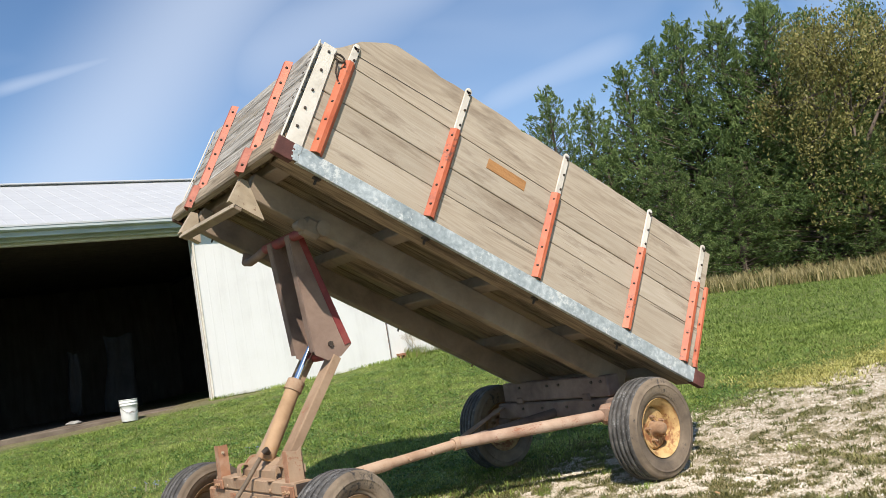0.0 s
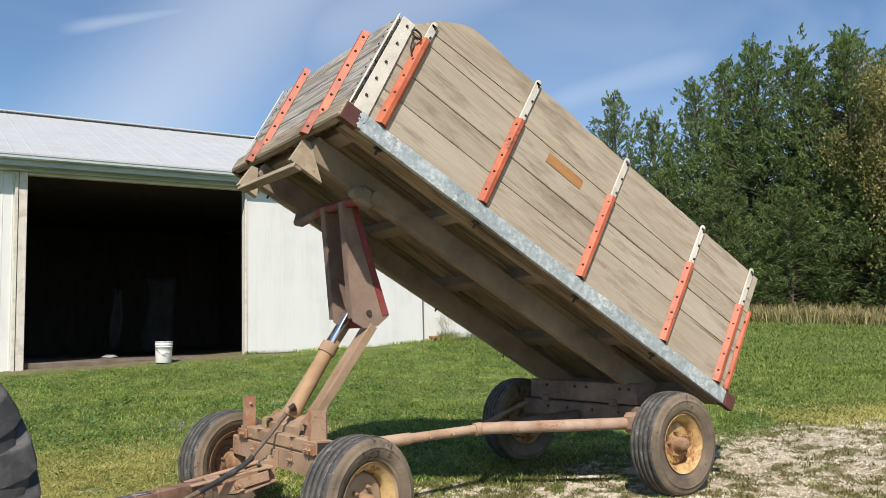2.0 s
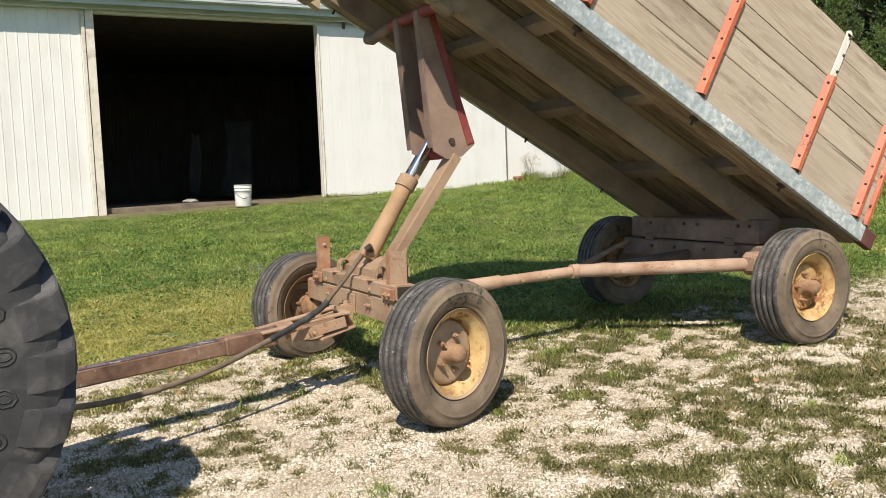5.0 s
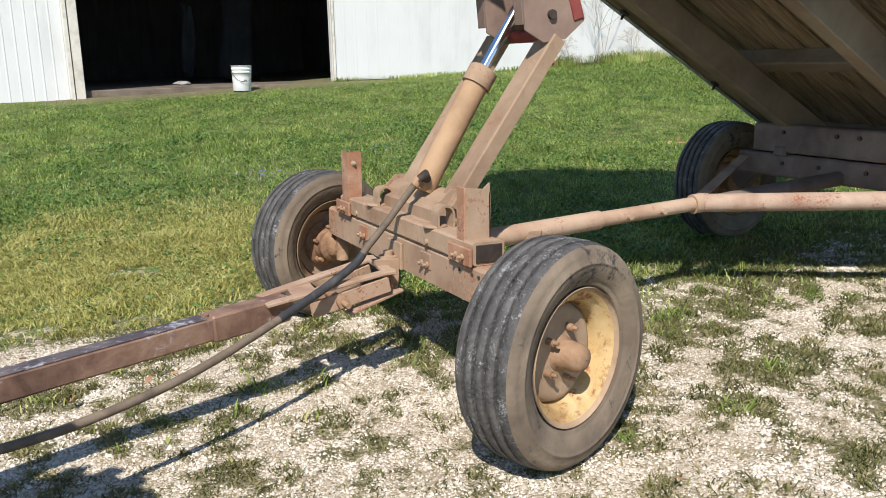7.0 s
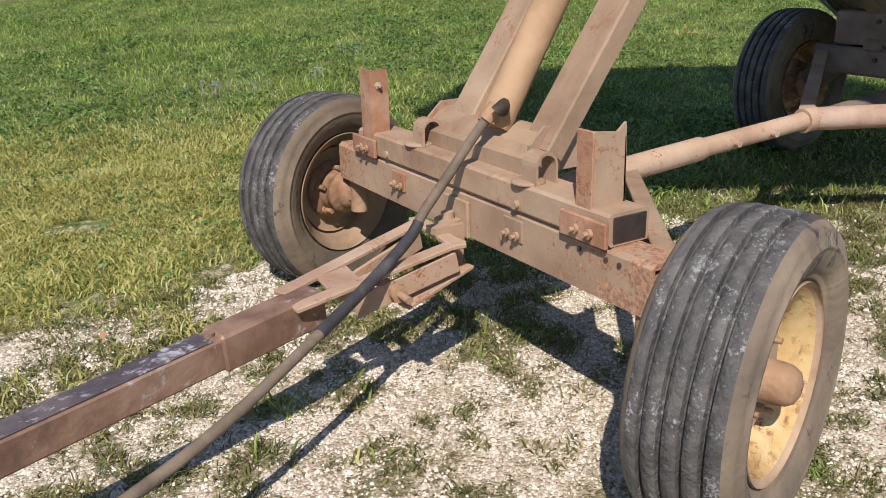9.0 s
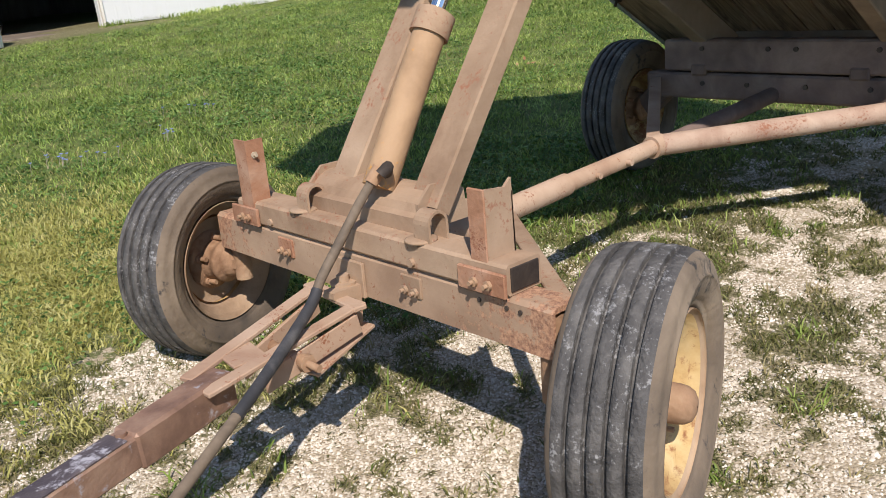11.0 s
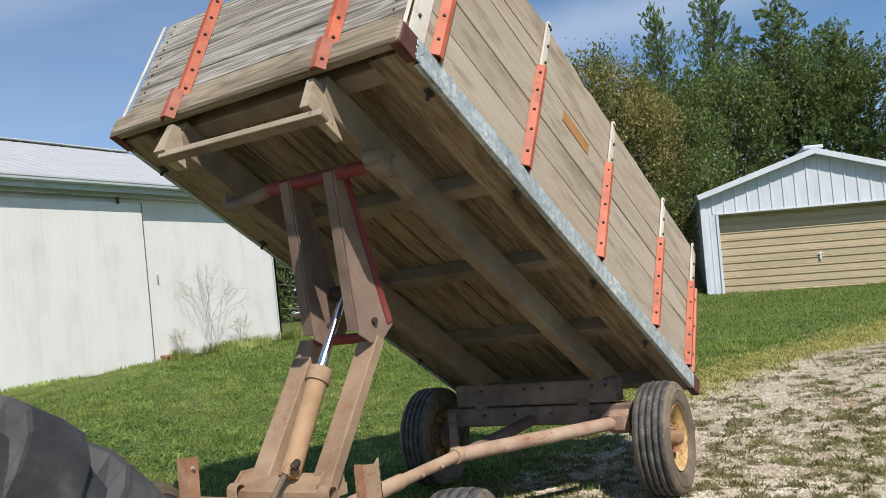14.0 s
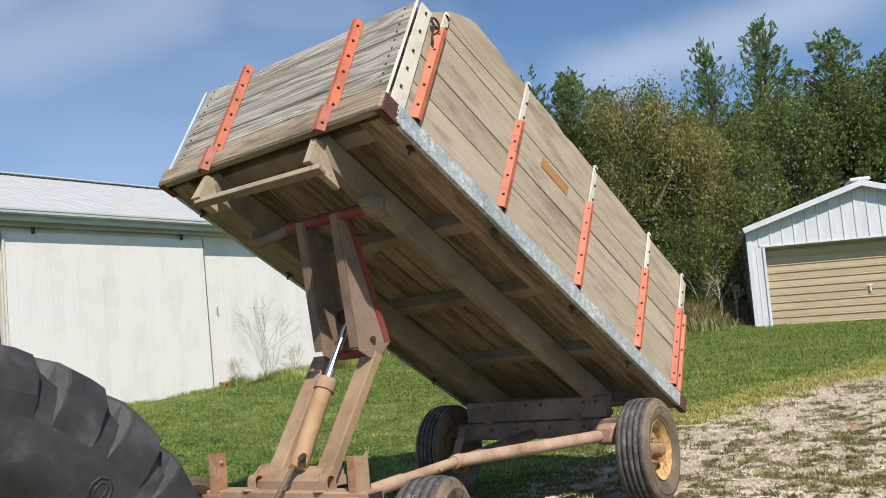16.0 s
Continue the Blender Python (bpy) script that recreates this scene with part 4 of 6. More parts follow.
part("door_trim", Geo().box((GW / 2, -0.020, DH + 0.02), (DX1 - DX0 + 0.14, 0.055, 0.04), 0.005), metal_white, garage)
part("door_head", Geo().box((GW / 2, 0.012 + DEPTH / 2, DH + 0.02), (DX1 - DX0, DEPTH, 0.04), 0.004), metal_white, garage)
for a0 in (0.02, GW - 0.02):
    part("corner_trim", Geo().box((a0, -0.016, 1.0), (0.13, 0.06, 3.3), 0.005), metal_white, garage)
gd = part("garage_door", Geo().box((GW / 2, DEPTH + 0.03, 0.8), (DX1 - DX0, 0.03, 2.66), 0.0), door_tan, garage, "tan ribbed roll-up door")
# one broad corrugation: a flat pan, a sloping step and a narrow crest
pan = [(0.0, -0.100), (-0.012, -0.096), (-0.014, 0.040), (-0.040, 0.060), (-0.042, 0.084), (-0.010, 0.098), (0.0, 0.100)]
slat = Geo().extrude(pan, (0, 0, 0), (DX1 - DX0, 0, 0), (0, 0, 1)).mesh("slat", door_tan)
for k in range(12):
    part("slat", slat, None, gd, m=Matrix.Translation((DX0, DEPTH + 0.012, -0.04 + 0.203 * k)))
part("handle", Geo().box((2.92, DEPTH - 0.045, 0.86), (0.05, 0.05, 0.20), 0.012).box((2.92, DEPTH - 0.07, 0.92), (0.12, 0.03, 0.035), 0.008), metal_white, gd, "white door handle")
for sgn in (0, 1):
    x0, x1 = (-0.10, GW / 2) if sgn == 0 else (GW + 0.10, GW / 2)
    r = Geo()
    z0 = GH - 0.03
    r.add([(x0, -0.22, z0), (x1, -0.22, GP + 0.03), (x1, 6.0, GP + 0.03), (x0, 6.0, z0), (x0, -0.22, z0 + 0.07), (x1, -0.22, GP + 0.10), (x1, 6.0, GP + 0.10), (x0, 6.0, z0 + 0.07)],
          [[0, 1, 2, 3], [4, 7, 6, 5], [0, 4, 5, 1], [3, 2, 6, 7], [0, 3, 7, 4], [1, 5, 6, 2]], centre=Vector(((x0 + x1) / 2, 3.6, (z0 + GP + 0.1) / 2)))
    part("roof", r, metal_white, garage, "white metal roof")
    tr = Geo().bar((x0, -0.25, z0 + 0.0), (x1, -0.25, GP + 0.03), 0.05, 0.15, bev=0.006)
    part("rake_trim", tr, metal_white, garage)
part("ridge_vent", Geo().box((GW / 2, 2.9, GP + 0.15), (0.5, 6.1, 0.10), 0.03), metal_white, garage)
for a0 in (0.04, GW - 0.04):
    part("side_wall", Geo().box((a0, 2.95, 1.0), (0.06, 5.8, 3.3), 0), metal_white, garage)
part("back_wall", Geo().box((GW / 2, 5.85, 1.2), (GW - 0.1, 0.06, 3.7), 0), metal_white, garage)


# ---- dump wagon ----
HOSE = [(2.40, 5.09, 0.75), (2.33, 5.11, 0.66), (2.26, 5.12, 0.57), (2.17, 5.11, 0.48), (2.08, 5.07, 0.41), (1.75, 4.90, 0.30), (1.34, 4.70, 0.20), (0.88, 4.53, 0.16), (0.40, 4.40, 0.22), (0.0, 4.40, 0.36)]
W0 = Vector((3.7, 5.14, 0.0))
wagon = empty("dump_wagon", Matrix.Translation(W0), "old farm wagon with a raised weathered plank dump box", "wagon")
WM = Matrix.Translation(-W0)
BED = Matrix.Translation((3.385, 5.15, 2.038)) @ pose(0, 0, 0, 0, 29.15, 0)
HW, UF, UR = 0.94, -1.13, 2.57      # half width, front and rear of the box


def wpart(name, geo, mats, parent=None, label=""):
    """A part of the wagon, drawn in world places."""
    return part(name, geo, mats, parent or wagon, label, WM if parent is None else None)


# the box, in its own tilted axes: x to the rear, z square to the floor
frame_geo = Geo()
for sy in (-1, 1):
    frame_geo.bar((-1.08, sy * 0.47, -0.215), (2.25, sy * 0.47, -0.215), 0.085, 0.16, bev=0.006)
box = part("dump_box", frame_geo, dusty_steel, wagon, "dust-covered box frame rails", WM @ BED)
floor_w = 2 * HW / 14
plank = Geo().box((0, 0, 0), (UR - UF - 0.02, floor_w - 0.007, 0.035), 0.004).mesh("floor_plank", wood_floor)
for k in range(14):
    part("floor_plank", plank, None, box, m=Matrix.Translation(((UF + UR) / 2, -HW + floor_w * (k + 0.5), -0.02 - 0.004 * (k * 7 % 3))))
for u in (-0.98, -0.08, 0.70, 1.58, 2.46):
    part("cross_joist", Geo().box((u, 0, -0.085), (0.10, 2 * HW - 0.14, 0.095), 0.008), dusty_steel, box)
for sy in (-1, 1):
    part("side_sill", Geo().bar((UF + 0.05, sy * (HW - 0.105), -0.098), (UR, sy * (HW - 0.105), -0.098), 0.20, 0.085, bev=0.006), wood_floor, box, "dusty side sill board")
    strip = Geo().box(((UF + UR) / 2 + 0.035, sy * (HW + 0.007), -0.096), (UR - UF - 0.19, 0.014, 0.108), 0.003).box(((UF + UR) / 2 + 0.035, sy * (HW - 0.002), -0.146), (UR - UF - 0.19, 0.030, 0.008), 0.002)
    rs_p = random.Random(5)
    for k in range(9):
        strip.box((UF + 0.118 - 0.012 * rs_p.random(), sy * (HW + 0.0125), -0.05 - 0.011 * k), (0.03 + 0.03 * rs_p.random(), 0.008, 0.014), 0.003)
    part("edge_strip", strip, galv, box, "galvanized steel edge strip")
    for u0, u1 in ((UF - 0.022, UF + 0.105), (UR - 0.06, UR + 0.06)):
        part("corner_angle", Geo().box(((u0 + u1) / 2, sy * (HW + 0.0075), -0.100), (u1 - u0, 0.016, 0.112), 0.004).box(((u0 + u1) / 2, sy * (HW - 0.012), -0.150), (u1 - u0, 0.05, 0.012), 0.003), dark_red, box, "dark red corner angle")
# side boards: rows of planks with a sloped front end of the top row
SEAM = 0.85
FRONT_ROWS, REAR_ROWS = ((-0.045, 0.175), (0.175, 0.365), (0.365, 0.62)), ((-0.045, 0.272), (0.272, 0.455), (0.455, 0.62))


def outline_board(pr, y0, y1):
    """A board cut to the outline pr of (u, w) pairs, between y0 and y1."""
    n = len(pr)
    mid = sum((Vector((a, 0, b)) for a, b in pr), Vector()) / n
    return Geo().add([(a, y0, b) for a, b in pr] + [(a, y1, b) for a, b in pr], [list(range(n)), list(range(2 * n - 1, n - 1, -1))] + [[k, (k + 1) % n, n + (k + 1) % n, n + k] for k in range(n)], centre=Vector((mid.x, (y0 + y1) / 2, mid.z)))


def hat(p, q, wide, deep, out, mats_slot=0):
    """A ridged steel stake from p to q: a hollow half-hexagon, wide at its foot, standing out along out."""
    a, c, t = wide / 2, wide * 0.16, 0.006
    sec = [(-a, 0.0), (-c, deep), (c, deep), (a, 0.0), (a - t * 1.6, 0.0), (c - t * 0.4, deep - t), (-c + t * 0.4, deep - t), (-a + t * 1.6, 0.0)]
    g = Geo()
    P, Q, up_ = Vector(p), Vector(q), Vector(out)
    x = (Q - P).normalized()
    y = up_.cross(x).normalized()
    z = x.cross(y)
    n = len(sec)
    vs = [e + y * a_ + z * b_ for e in (P, Q) for a_, b_ in sec]
    caps = [[o + k for k in f] for o in (0, n) for f in ((0, 1, 6, 7), (1, 2, 5, 6), (2, 3, 4, 5))]
    g.add(vs, caps + [[k, (k + 1) % n, n + (k + 1) % n, n + k] for k in range(n)], mats_slot)
    bm = bmesh.new()
    me = g.mesh("stake", orange)
    bm.from_mesh(me)
    bmesh.ops.recalc_face_normals(bm, faces=bm.faces)
    bm.to_mesh(me)
    bm.free()
    out_g = Geo()
    out_g.add([v.co for v in me.vertices], [list(f.vertices) for f in me.polygons], mats_slot)
    bpy.data.meshes.remove(me)
    return out_g


for sy in (-1, 1):
    u0, u1 = UF + 0.045, UR - 0.09
    y0, y1 = sy * (HW - 0.045), sy * HW
    for rows, a0, a1 in ((FRONT_ROWS, u0, SEAM - 0.002), (REAR_ROWS, SEAM + 0.002, u1)):
        for i, (w0, w1) in enumerate(rows):
            e = 0.006 * (i % 2)
            part("side_plank", Geo().box(((a0 + a1 - e) / 2, (y0 + y1) / 2 - sy * 0.002 * (i % 2), (w0 + w1 - 0.004) / 2), (a1 - a0 - e, 0.045, w1 - w0 - 0.004), 0.004), wood_side, box)
    # the top board: a split near its front end, and a worn upper edge
    w0, w1, cut = 0.62, 0.936, 0.43
    edge = [(u1, w1)]
    rs_e = random.Random(17 + sy)
    for k in range(1, 26):
        f = u1 + (u0 + cut - u1) * k / 26
        edge.append((f, w1 + rs_e.uniform(-0.004, 0.003) - (0.016 if rs_e.random() < 0.10 else 0)))
    edge += [(u0 + cut, w1 + 0.002), (u0 + cut - 0.07, w1 - 0.022), (u0 + cut * 0.45, w0 + 0.19), (u0 + 0.10, w0 + 0.085)]
    part("side_plank", outline_board([(u0 + 0.10, w0 + 0.083), (u0, w0), (u1, w0), (u1, w1 - 0.002)] + edge[1:], y0, y1), wood_side, box)
    part("split", Geo().bar((u0 + 0.17, y1 + sy * 0.0005, 0.704), (u0 + 0.95, y1 + sy * 0.0005, 0.735), 0.002, 0.005, bev=0.0), iron, box, "dark split in the top board")
    for u, lean in ((-0.905, -0.006), (-0.068, -0.002), (0.852, -0.006), (1.745, 0.0), (2.378, -0.006)):
        top = 0.745 if u < -0.5 else 0.942
        s = sy
        stake = hat((u, s * (HW + 0.002), -0.036), (u + lean, s * (HW + 0.002), 0.625), 0.084, 0.036, (0, s, 0))
        for zz in (0.05, 0.19, 0.32, 0.45, 0.57):
            stake.box((u - 0.027, s * (HW + 0.022), zz), (0.014, 0.016, 0.014), 0.005, slot=1)
        st = part("stake", stake, [orange, iron], box, "orange painted steel side stake")
        ext = Geo().box((u - 0.002, s * (HW + 0.012), (0.60 + top) / 2), (0.050, 0.014, top - 0.60), 0.006)
        ext.lathe([(0.001, -0.007), (0.021, -0.007), (0.025, -0.004), (0.025, 0.007), (0.001, 0.007)], 16, m=Matrix.Translation((u - 0.002, s * (HW + 0.012), top - 0.002)))
        for zz in ((0.65, 0.725) if u < -0.5 else (0.67, 0.79, 0.915)):
            ext.box((u + 0.008, s * (HW + 0.022), zz), (0.015, 0.012, 0.015), 0.005, slot=1)
        part("stake_top", ext, [cream, iron], st, "cream painted stake top")
    # corner post with bolts, facing the side
    post = Geo().add([(a, sy * (HW + 0.001 + d), b) for d in (0, 0.012) for a, b in ((UF + 0.022, -0.055), (UF + 0.128, -0.055), (UF + 0.108, 0.655), (UF + 0.022, 0.655))], [[0, 1, 2, 3], [4, 7, 6, 5], [0, 4, 5, 1], [1, 5, 6, 2], [2, 6, 7, 3], [3, 7, 4, 0]], centre=Vector((UF + 0.07, sy * (HW + 0.007), 0.3))).box((UF - 0.006, sy * (HW + 0.000), 0.30), (0.008, 0.020, 0.71), 0.002)
    for zz in (0.06, 0.19, 0.32, 0.47, 0.61):
        post.box((UF + 0.055 + 0.02 * zz, sy * (HW + 0.016), zz), (0.016, 0.012, 0.016), 0.005, slot=1)
    part("corner_post", post, [cream, iron], box, "cream painted steel corner post")
# end gate
part("end_gate", Geo().box((UR - 0.04, 0, 0.32), (0.045, 2 * HW - 0.10, 0.62), 0.006), wood_side, box, "plank end gate")
for sy in (-1, 1):
    part("gate_stake", hat((UR - 0.055, sy * (HW - 0.02), -0.03), (UR - 0.068, sy * (HW - 0.02), 0.64), 0.06, 0.035, (0, sy, 0)).box((UR - 0.085, sy * (HW + 0.008), 0.10), (0.012, 0.012, 0.012), 0.004, slot=1).box((UR - 0.088, sy * (HW + 0.008), 0.32), (0.012, 0.012, 0.012), 0.004, slot=1).box((UR - 0.09, sy * (HW + 0.008), 0.54), (0.012, 0.012, 0.012), 0.004, slot=1), [orange, iron], box, "orange gate post")
# front wall
part("front_sill", Geo().box((UF - 0.005, 0, -0.090), (0.06, 2 * HW + 0.02, 0.120), 0.012), wood_sill, box, "worn front sill board")
FR = ((-0.028, 0.055), (0.055, 0.175), (0.175, 0.30), (0.30, 0.42), (0.42, 0.54), (0.54, 0.665))
for i, (w0, w1) in enumerate(FR):
    fp = Geo().box((UF + 0.018 + 0.0025 * (i % 2), 0, (w0 + w1) / 2), (0.036, 2 * HW - 0.03 - 0.01 * (i % 3), w1 - w0 - 0.003), 0.004)
    for sy in (-1, 1):
        for dz in (-0.03, 0.03):
            if i:
                fp.box((UF - 0.001 + 0.004 * (i % 2), sy * (HW - 0.09), (w0 + w1) / 2 + dz), (0.008, 0.012, 0.012), 0.003, slot=1)
    part("front_plank", fp, [wood_front if i else wood_sill, iron], box)
for v, b0, b1 in ((-0.46, (-0.543, -0.205), (-0.485, 0.675)), (0.46, (0.44, -0.195), (0.512, 0.71))):
    p0, p1 = Vector((UF - 0.002, b0[0], b0[1])), Vector((UF - 0.002, b1[0], b1[1]))
    fs = hat(p0.lerp(p1, 0.19), p1, 0.084, 0.042, (-1, 0, 0))
    for k in range(6):
        c = p0.lerp(p1, 0.24 + 0.14 * k) + Vector((-0.024, -0.028, 0))
        fs.box(c, (0.016, 0.014, 0.014), 0.005, slot=1)
    st = part("front_stake", fs, [orange, iron], box, "orange painted front stake")
    part("stake_foot", hat(p0 + Vector((-0.036, 0, 0)), p0.lerp(p1, 0.20) + Vector((-0.034, 0, 0)), 0.092, 0.038, (-1, 0, 0)).box(p0.lerp(p1, 0.06) + Vector((-0.056, -0.03, 0)), (0.016, 0.014, 0.014), 0.005, slot=1), [foot_paint, iron], st, "darker red stake foot bolted over the sill")
    v -= 0.035
    deep, side_v = (0.20, -0.018) if v < 0 else (0.11, 0.012)
    part("gusset", Geo().add([(UF - 0.025, v - 0.020, -0.215), (UF - 0.025, v + 0.020, -0.215), (UF - 0.045, v - 0.066, -0.395), (UF - 0.045, v + side_v, -0.395), (UF + 0.02, v - 0.020, -0.205), (UF + 0.02, v + 0.020, -0.205), (UF + deep, v - 0.060, -0.40), (UF + deep, v + side_v, -0.40)],
                              [[0, 1, 3, 2], [4, 6, 7, 5], [0, 2, 6, 4], [1, 5, 7, 3], [0, 4, 5, 1], [2, 3, 7, 6]], centre=Vector((UF + 0.03, v, -0.30))), gusset_dust, box, "pale dusty gusset")
bar_ = part("front_bar", Geo().bar((UF + 0.004, -0.63, -0.438), (UF + 0.004, 0.405, -0.408), 0.05, 0.022, bev=0.004), dusty_steel, box, "dusty front cross bar")
# paler strip carries the light that falls on the bar's front face
part("worn_edge", Geo().bar((UF - 0.027, -0.635, -0.436), (UF - 0.027, 0.41, -0.406), 0.010, 0.034, bev=0.003), gusset_dust, bar_, "front edge toned paler as the lit face")
part("hoist_tube", Geo().tube([(-0.62, -0.50, -0.29), (-0.62, 0.22, -0.29)], 0.034, 14).box((-0.62, -0.50, -0.29), (0.14, 0.10, 0.12), 0.03, slot=1).tube([(-0.56, -0.565, -0.27), (-0.56, -0.50, -0.27)], 0.05, 10, slot=1).tube([(-0.70, -0.56, -0.31), (-0.70, -0.48, -0.31)], 0.035, 8, slot=1), [bright_red, dusty_steel], box, "faded red hoist tube")
part("brace_arm", Geo().tube([(-0.62, 0.21, -0.29), (-0.625, 0.31, -0.325), (-0.63, 0.43, -0.355), (-0.64, 0.50, -0.345)], 0.032, 10).bar((-0.64, 0.48, -0.35), (-0.66, 0.49, -0.24), 0.06, 0.06), lift_brown, box, "bent brown brace arm")
for sy in (-1, 1):
    for u in (-0.83, -0.02, 0.92, 1.74):
        part("eye_bolt", Geo().tube([(u, sy * (HW - 0.05), -0.14), (u, sy * (HW - 0.05), -0.19)], 0.008, 6).box((u, sy * (HW - 0.05), -0.15), (0.05, 0.03, 0.012), 0.004), iron, box)
part("rust_patch", Geo().box((0.405, -HW - 0.002, 0.545), (0.34, 0.004, 0.075), 0.001), patch_rust, box, "rust-brown stained patch")
part("ring", Geo().tube([(UF + 0.14 + 0.035 * math.cos(a), -HW - 0.03, 0.60 + 0.022 * math.sin(a)) for a in np.linspace(0, 6.283, 14)], 0.007, 6).tube([(UF + 0.13, -HW - 0.03, 0.585), (UF + 0.15, -HW - 0.028, 0.50), (UF + 0.18, -HW - 0.02, 0.47)], 0.006, 6), iron, box, "iron ring hook")
for sy in (-1, 1):
    part("hinge_bracket", Geo().box((2.16, sy * 0.47, -0.34), (0.22, 0.10, 0.15), 0.01), dusty_steel, box)

# running gear
beam = Geo().extrude([(-0.055, -0.066), (-0.055, 0.054), (-0.043, 0.066), (0.043, 0.066), (0.055, 0.054), (0.055, -0.066), (0.047, -0.066), (0.047, 0.052), (-0.047, 0.052), (-0.047, -0.066)], (2.385, 4.40, 0.437), (2.372, 5.985, 0.437), (0, 0, 1))
# thin dark discs stand for the shade in small open holes
for y in (4.50, 4.545, 4.64, 5.70, 5.77, 5.84):
    beam.tube([(2.328, y, 0.474), (2.3245, y, 0.474)], 0.0065, 8, slot=1)
wpart("front_axle", beam, [beam_rust, iron], label="rusty front axle beam")
hol = [(-0.062, -0.040), (-0.062, 0.032), (-0.054, 0.040), (0.054, 0.040), (0.062, 0.032), (0.062, -0.032), (0.054, -0.040)]
up = Geo().extrude(hol, (2.385, 4.536, 0.545), (2.375, 5.80, 0.545), (0, 0, 1))
bol = wpart("bolster", up, dust_paint, label="dust-covered front bolster beam")
# dark plate on the solid beam paints the shade of a hollow end
part("open_end", Geo().box((2.386, 4.534, 0.545), (0.100, 0.006, 0.062), 0.002), iron, bol)
for y in (4.885, 5.60):
    part("bolt_head", Geo().tube([(2.323, y, 0.527), (2.308, y, 0.527)], 0.013, 6), dust_paint, bol)


def bolt(p, d, r=0.010):
    """A bolt end with its nut, standing out from p along d."""
    p, d = Vector(p), Vector(d)
    return Geo().tube([p, p + d * 0.022], r * 0.65, 8).tube([p + d * 0.001, p + d * 0.010], r * 1.35, 6)


for y, x0, tilt in ((4.62, 2.378, 0.0), (5.725, 2.340, -0.006)):
    off = -0.005 if y < 5 else 0.02
    if y < 5:
        # a bent angle: rusty front flange, dusty web running back, its top corner torn to a peak
        t = 0.009
        web = [(2.330, 0.52), (2.432, 0.52), (2.424, 0.776), (2.400, 0.756), (2.330, 0.764)]
        nw = len(web)
        bs = wpart("bolster_stake", Geo().add([(a, b2, c) for b2 in (4.600, 4.600 + t) for a, c in web], [list(range(nw)), list(range(2 * nw - 1, nw - 1, -1))] + [[k, (k + 1) % nw, nw + (k + 1) % nw, nw + k] for k in range(nw)], centre=Vector((2.38, 4.6045, 0.64))), dust_paint, label="rusty upright bolster stake")
        part("rusty_edge", Geo().bar((2.330, 4.630, 0.52), (2.330, 4.630, 0.764), 0.058, t, up=(1, 0, 0), bev=0.002), rust_paint, bs, "rust-pitted edge")
        part("back_flange", Geo().bar((2.428, 4.625, 0.52), (2.424, 4.625, 0.745), 0.050, t, up=(1, 0, 0), bev=0.002), dust_paint, bs)
    else:
        a, d, t = 0.036, 0.034, 0.009
        sec = [(-a, -d), (-a, d), (a, d), (a, d - t), (t - a, d - t), (t - a, -d)]
        bs = wpart("bolster_stake", Geo().extrude(sec, (x0 + 0.004, y, 0.52), (x0, y + tilt, 0.793), (-1, 0, 0)), rust_paint, label="rusty upright bolster stake")
        part("bolt", bolt((x0 - 0.004, y - 0.036, 0.742), (0, -1, 0), 0.009), gusset_dust, bs, "dusty bolt through the stake")
    part("foot_plate", Geo().box((2.316 if y < 5 else 2.306, y + off, 0.533), (0.012, 0.165, 0.062), 0.004), rust_paint, bs)
    for d in ((0.02, -0.03) if y < 5 else (-0.03, 0.01)):
        part("bolt", bolt((2.310 if y < 5 else 2.300, y + off + d, 0.530), (-1, 0, 0)), rim_rust, bs)
wpart("hound_brace", Geo().bar((2.44, 4.455, 0.470), (2.985, 5.165, 0.458), 0.055, 0.014, up=(0, 0, 1), bev=0.003), dust_paint)
for y in (4.905, 5.53):
    bpl = wpart("bolt_plate", Geo().box((2.3265 if y < 5.2 else 2.320, y, 0.452), (0.012, 0.085, 0.062), 0.004), dust_paint if y < 5.2 else rust_paint)
    for d in (-0.022, 0.022):
        part("bolt", bolt((2.3205 if y < 5.2 else 2.314, y + d, 0.440), (-1, 0, 0)), rim_rust if y > 5.2 else dust_paint, bpl)
for y in (4.855, 5.425):
    arc = np.linspace(0.0, math.pi, 11)
    sec = [(-0.036, 0.0)] + [(-0.036 * math.cos(k), 0.050 + 0.036 * math.sin(k)) for k in arc] + [(0.036, 0.0), (0.028, 0.0)] + [(0.028 * math.cos(k), 0.050 + 0.028 * math.sin(k)) for k in arc] + [(-0.028, 0.0)]
    lg = wpart("lug", Geo().extrude(sec, (2.372, y - 0.030, 0.583), (2.372, y + 0.030, 0.583), (0, 0, 1)), dust_paint, label="looped steel strap lug")
    part("lug_foot", Geo().lathe([(0.001, 0.0), (0.046, 0.0), (0.046, 0.006), (0.040, 0.009), (0.001, 0.009)], 20, m=Matrix.Translation((2.350, y + 0.02, 0.583)) @ pose(0, 0, 0, 90)), dust_paint, lg)
arcb = [(0.10 * math.cos(k), 0.012 + 0.098 * math.sin(k)) for k in np.linspace(2.75, 0.45, 10)]
hb = Geo().extrude([(-0.108, 0.0), (-0.108, 0.05)] + arcb + [(0.108, 0.045), (0.108, 0.0)], (2.485, 4.935, 0.584), (2.485, 5.46, 0.584), (0, 0, 1))
hbo = wpart("hoist_base", hb, dust_paint, label="dust-covered rounded hoist base")
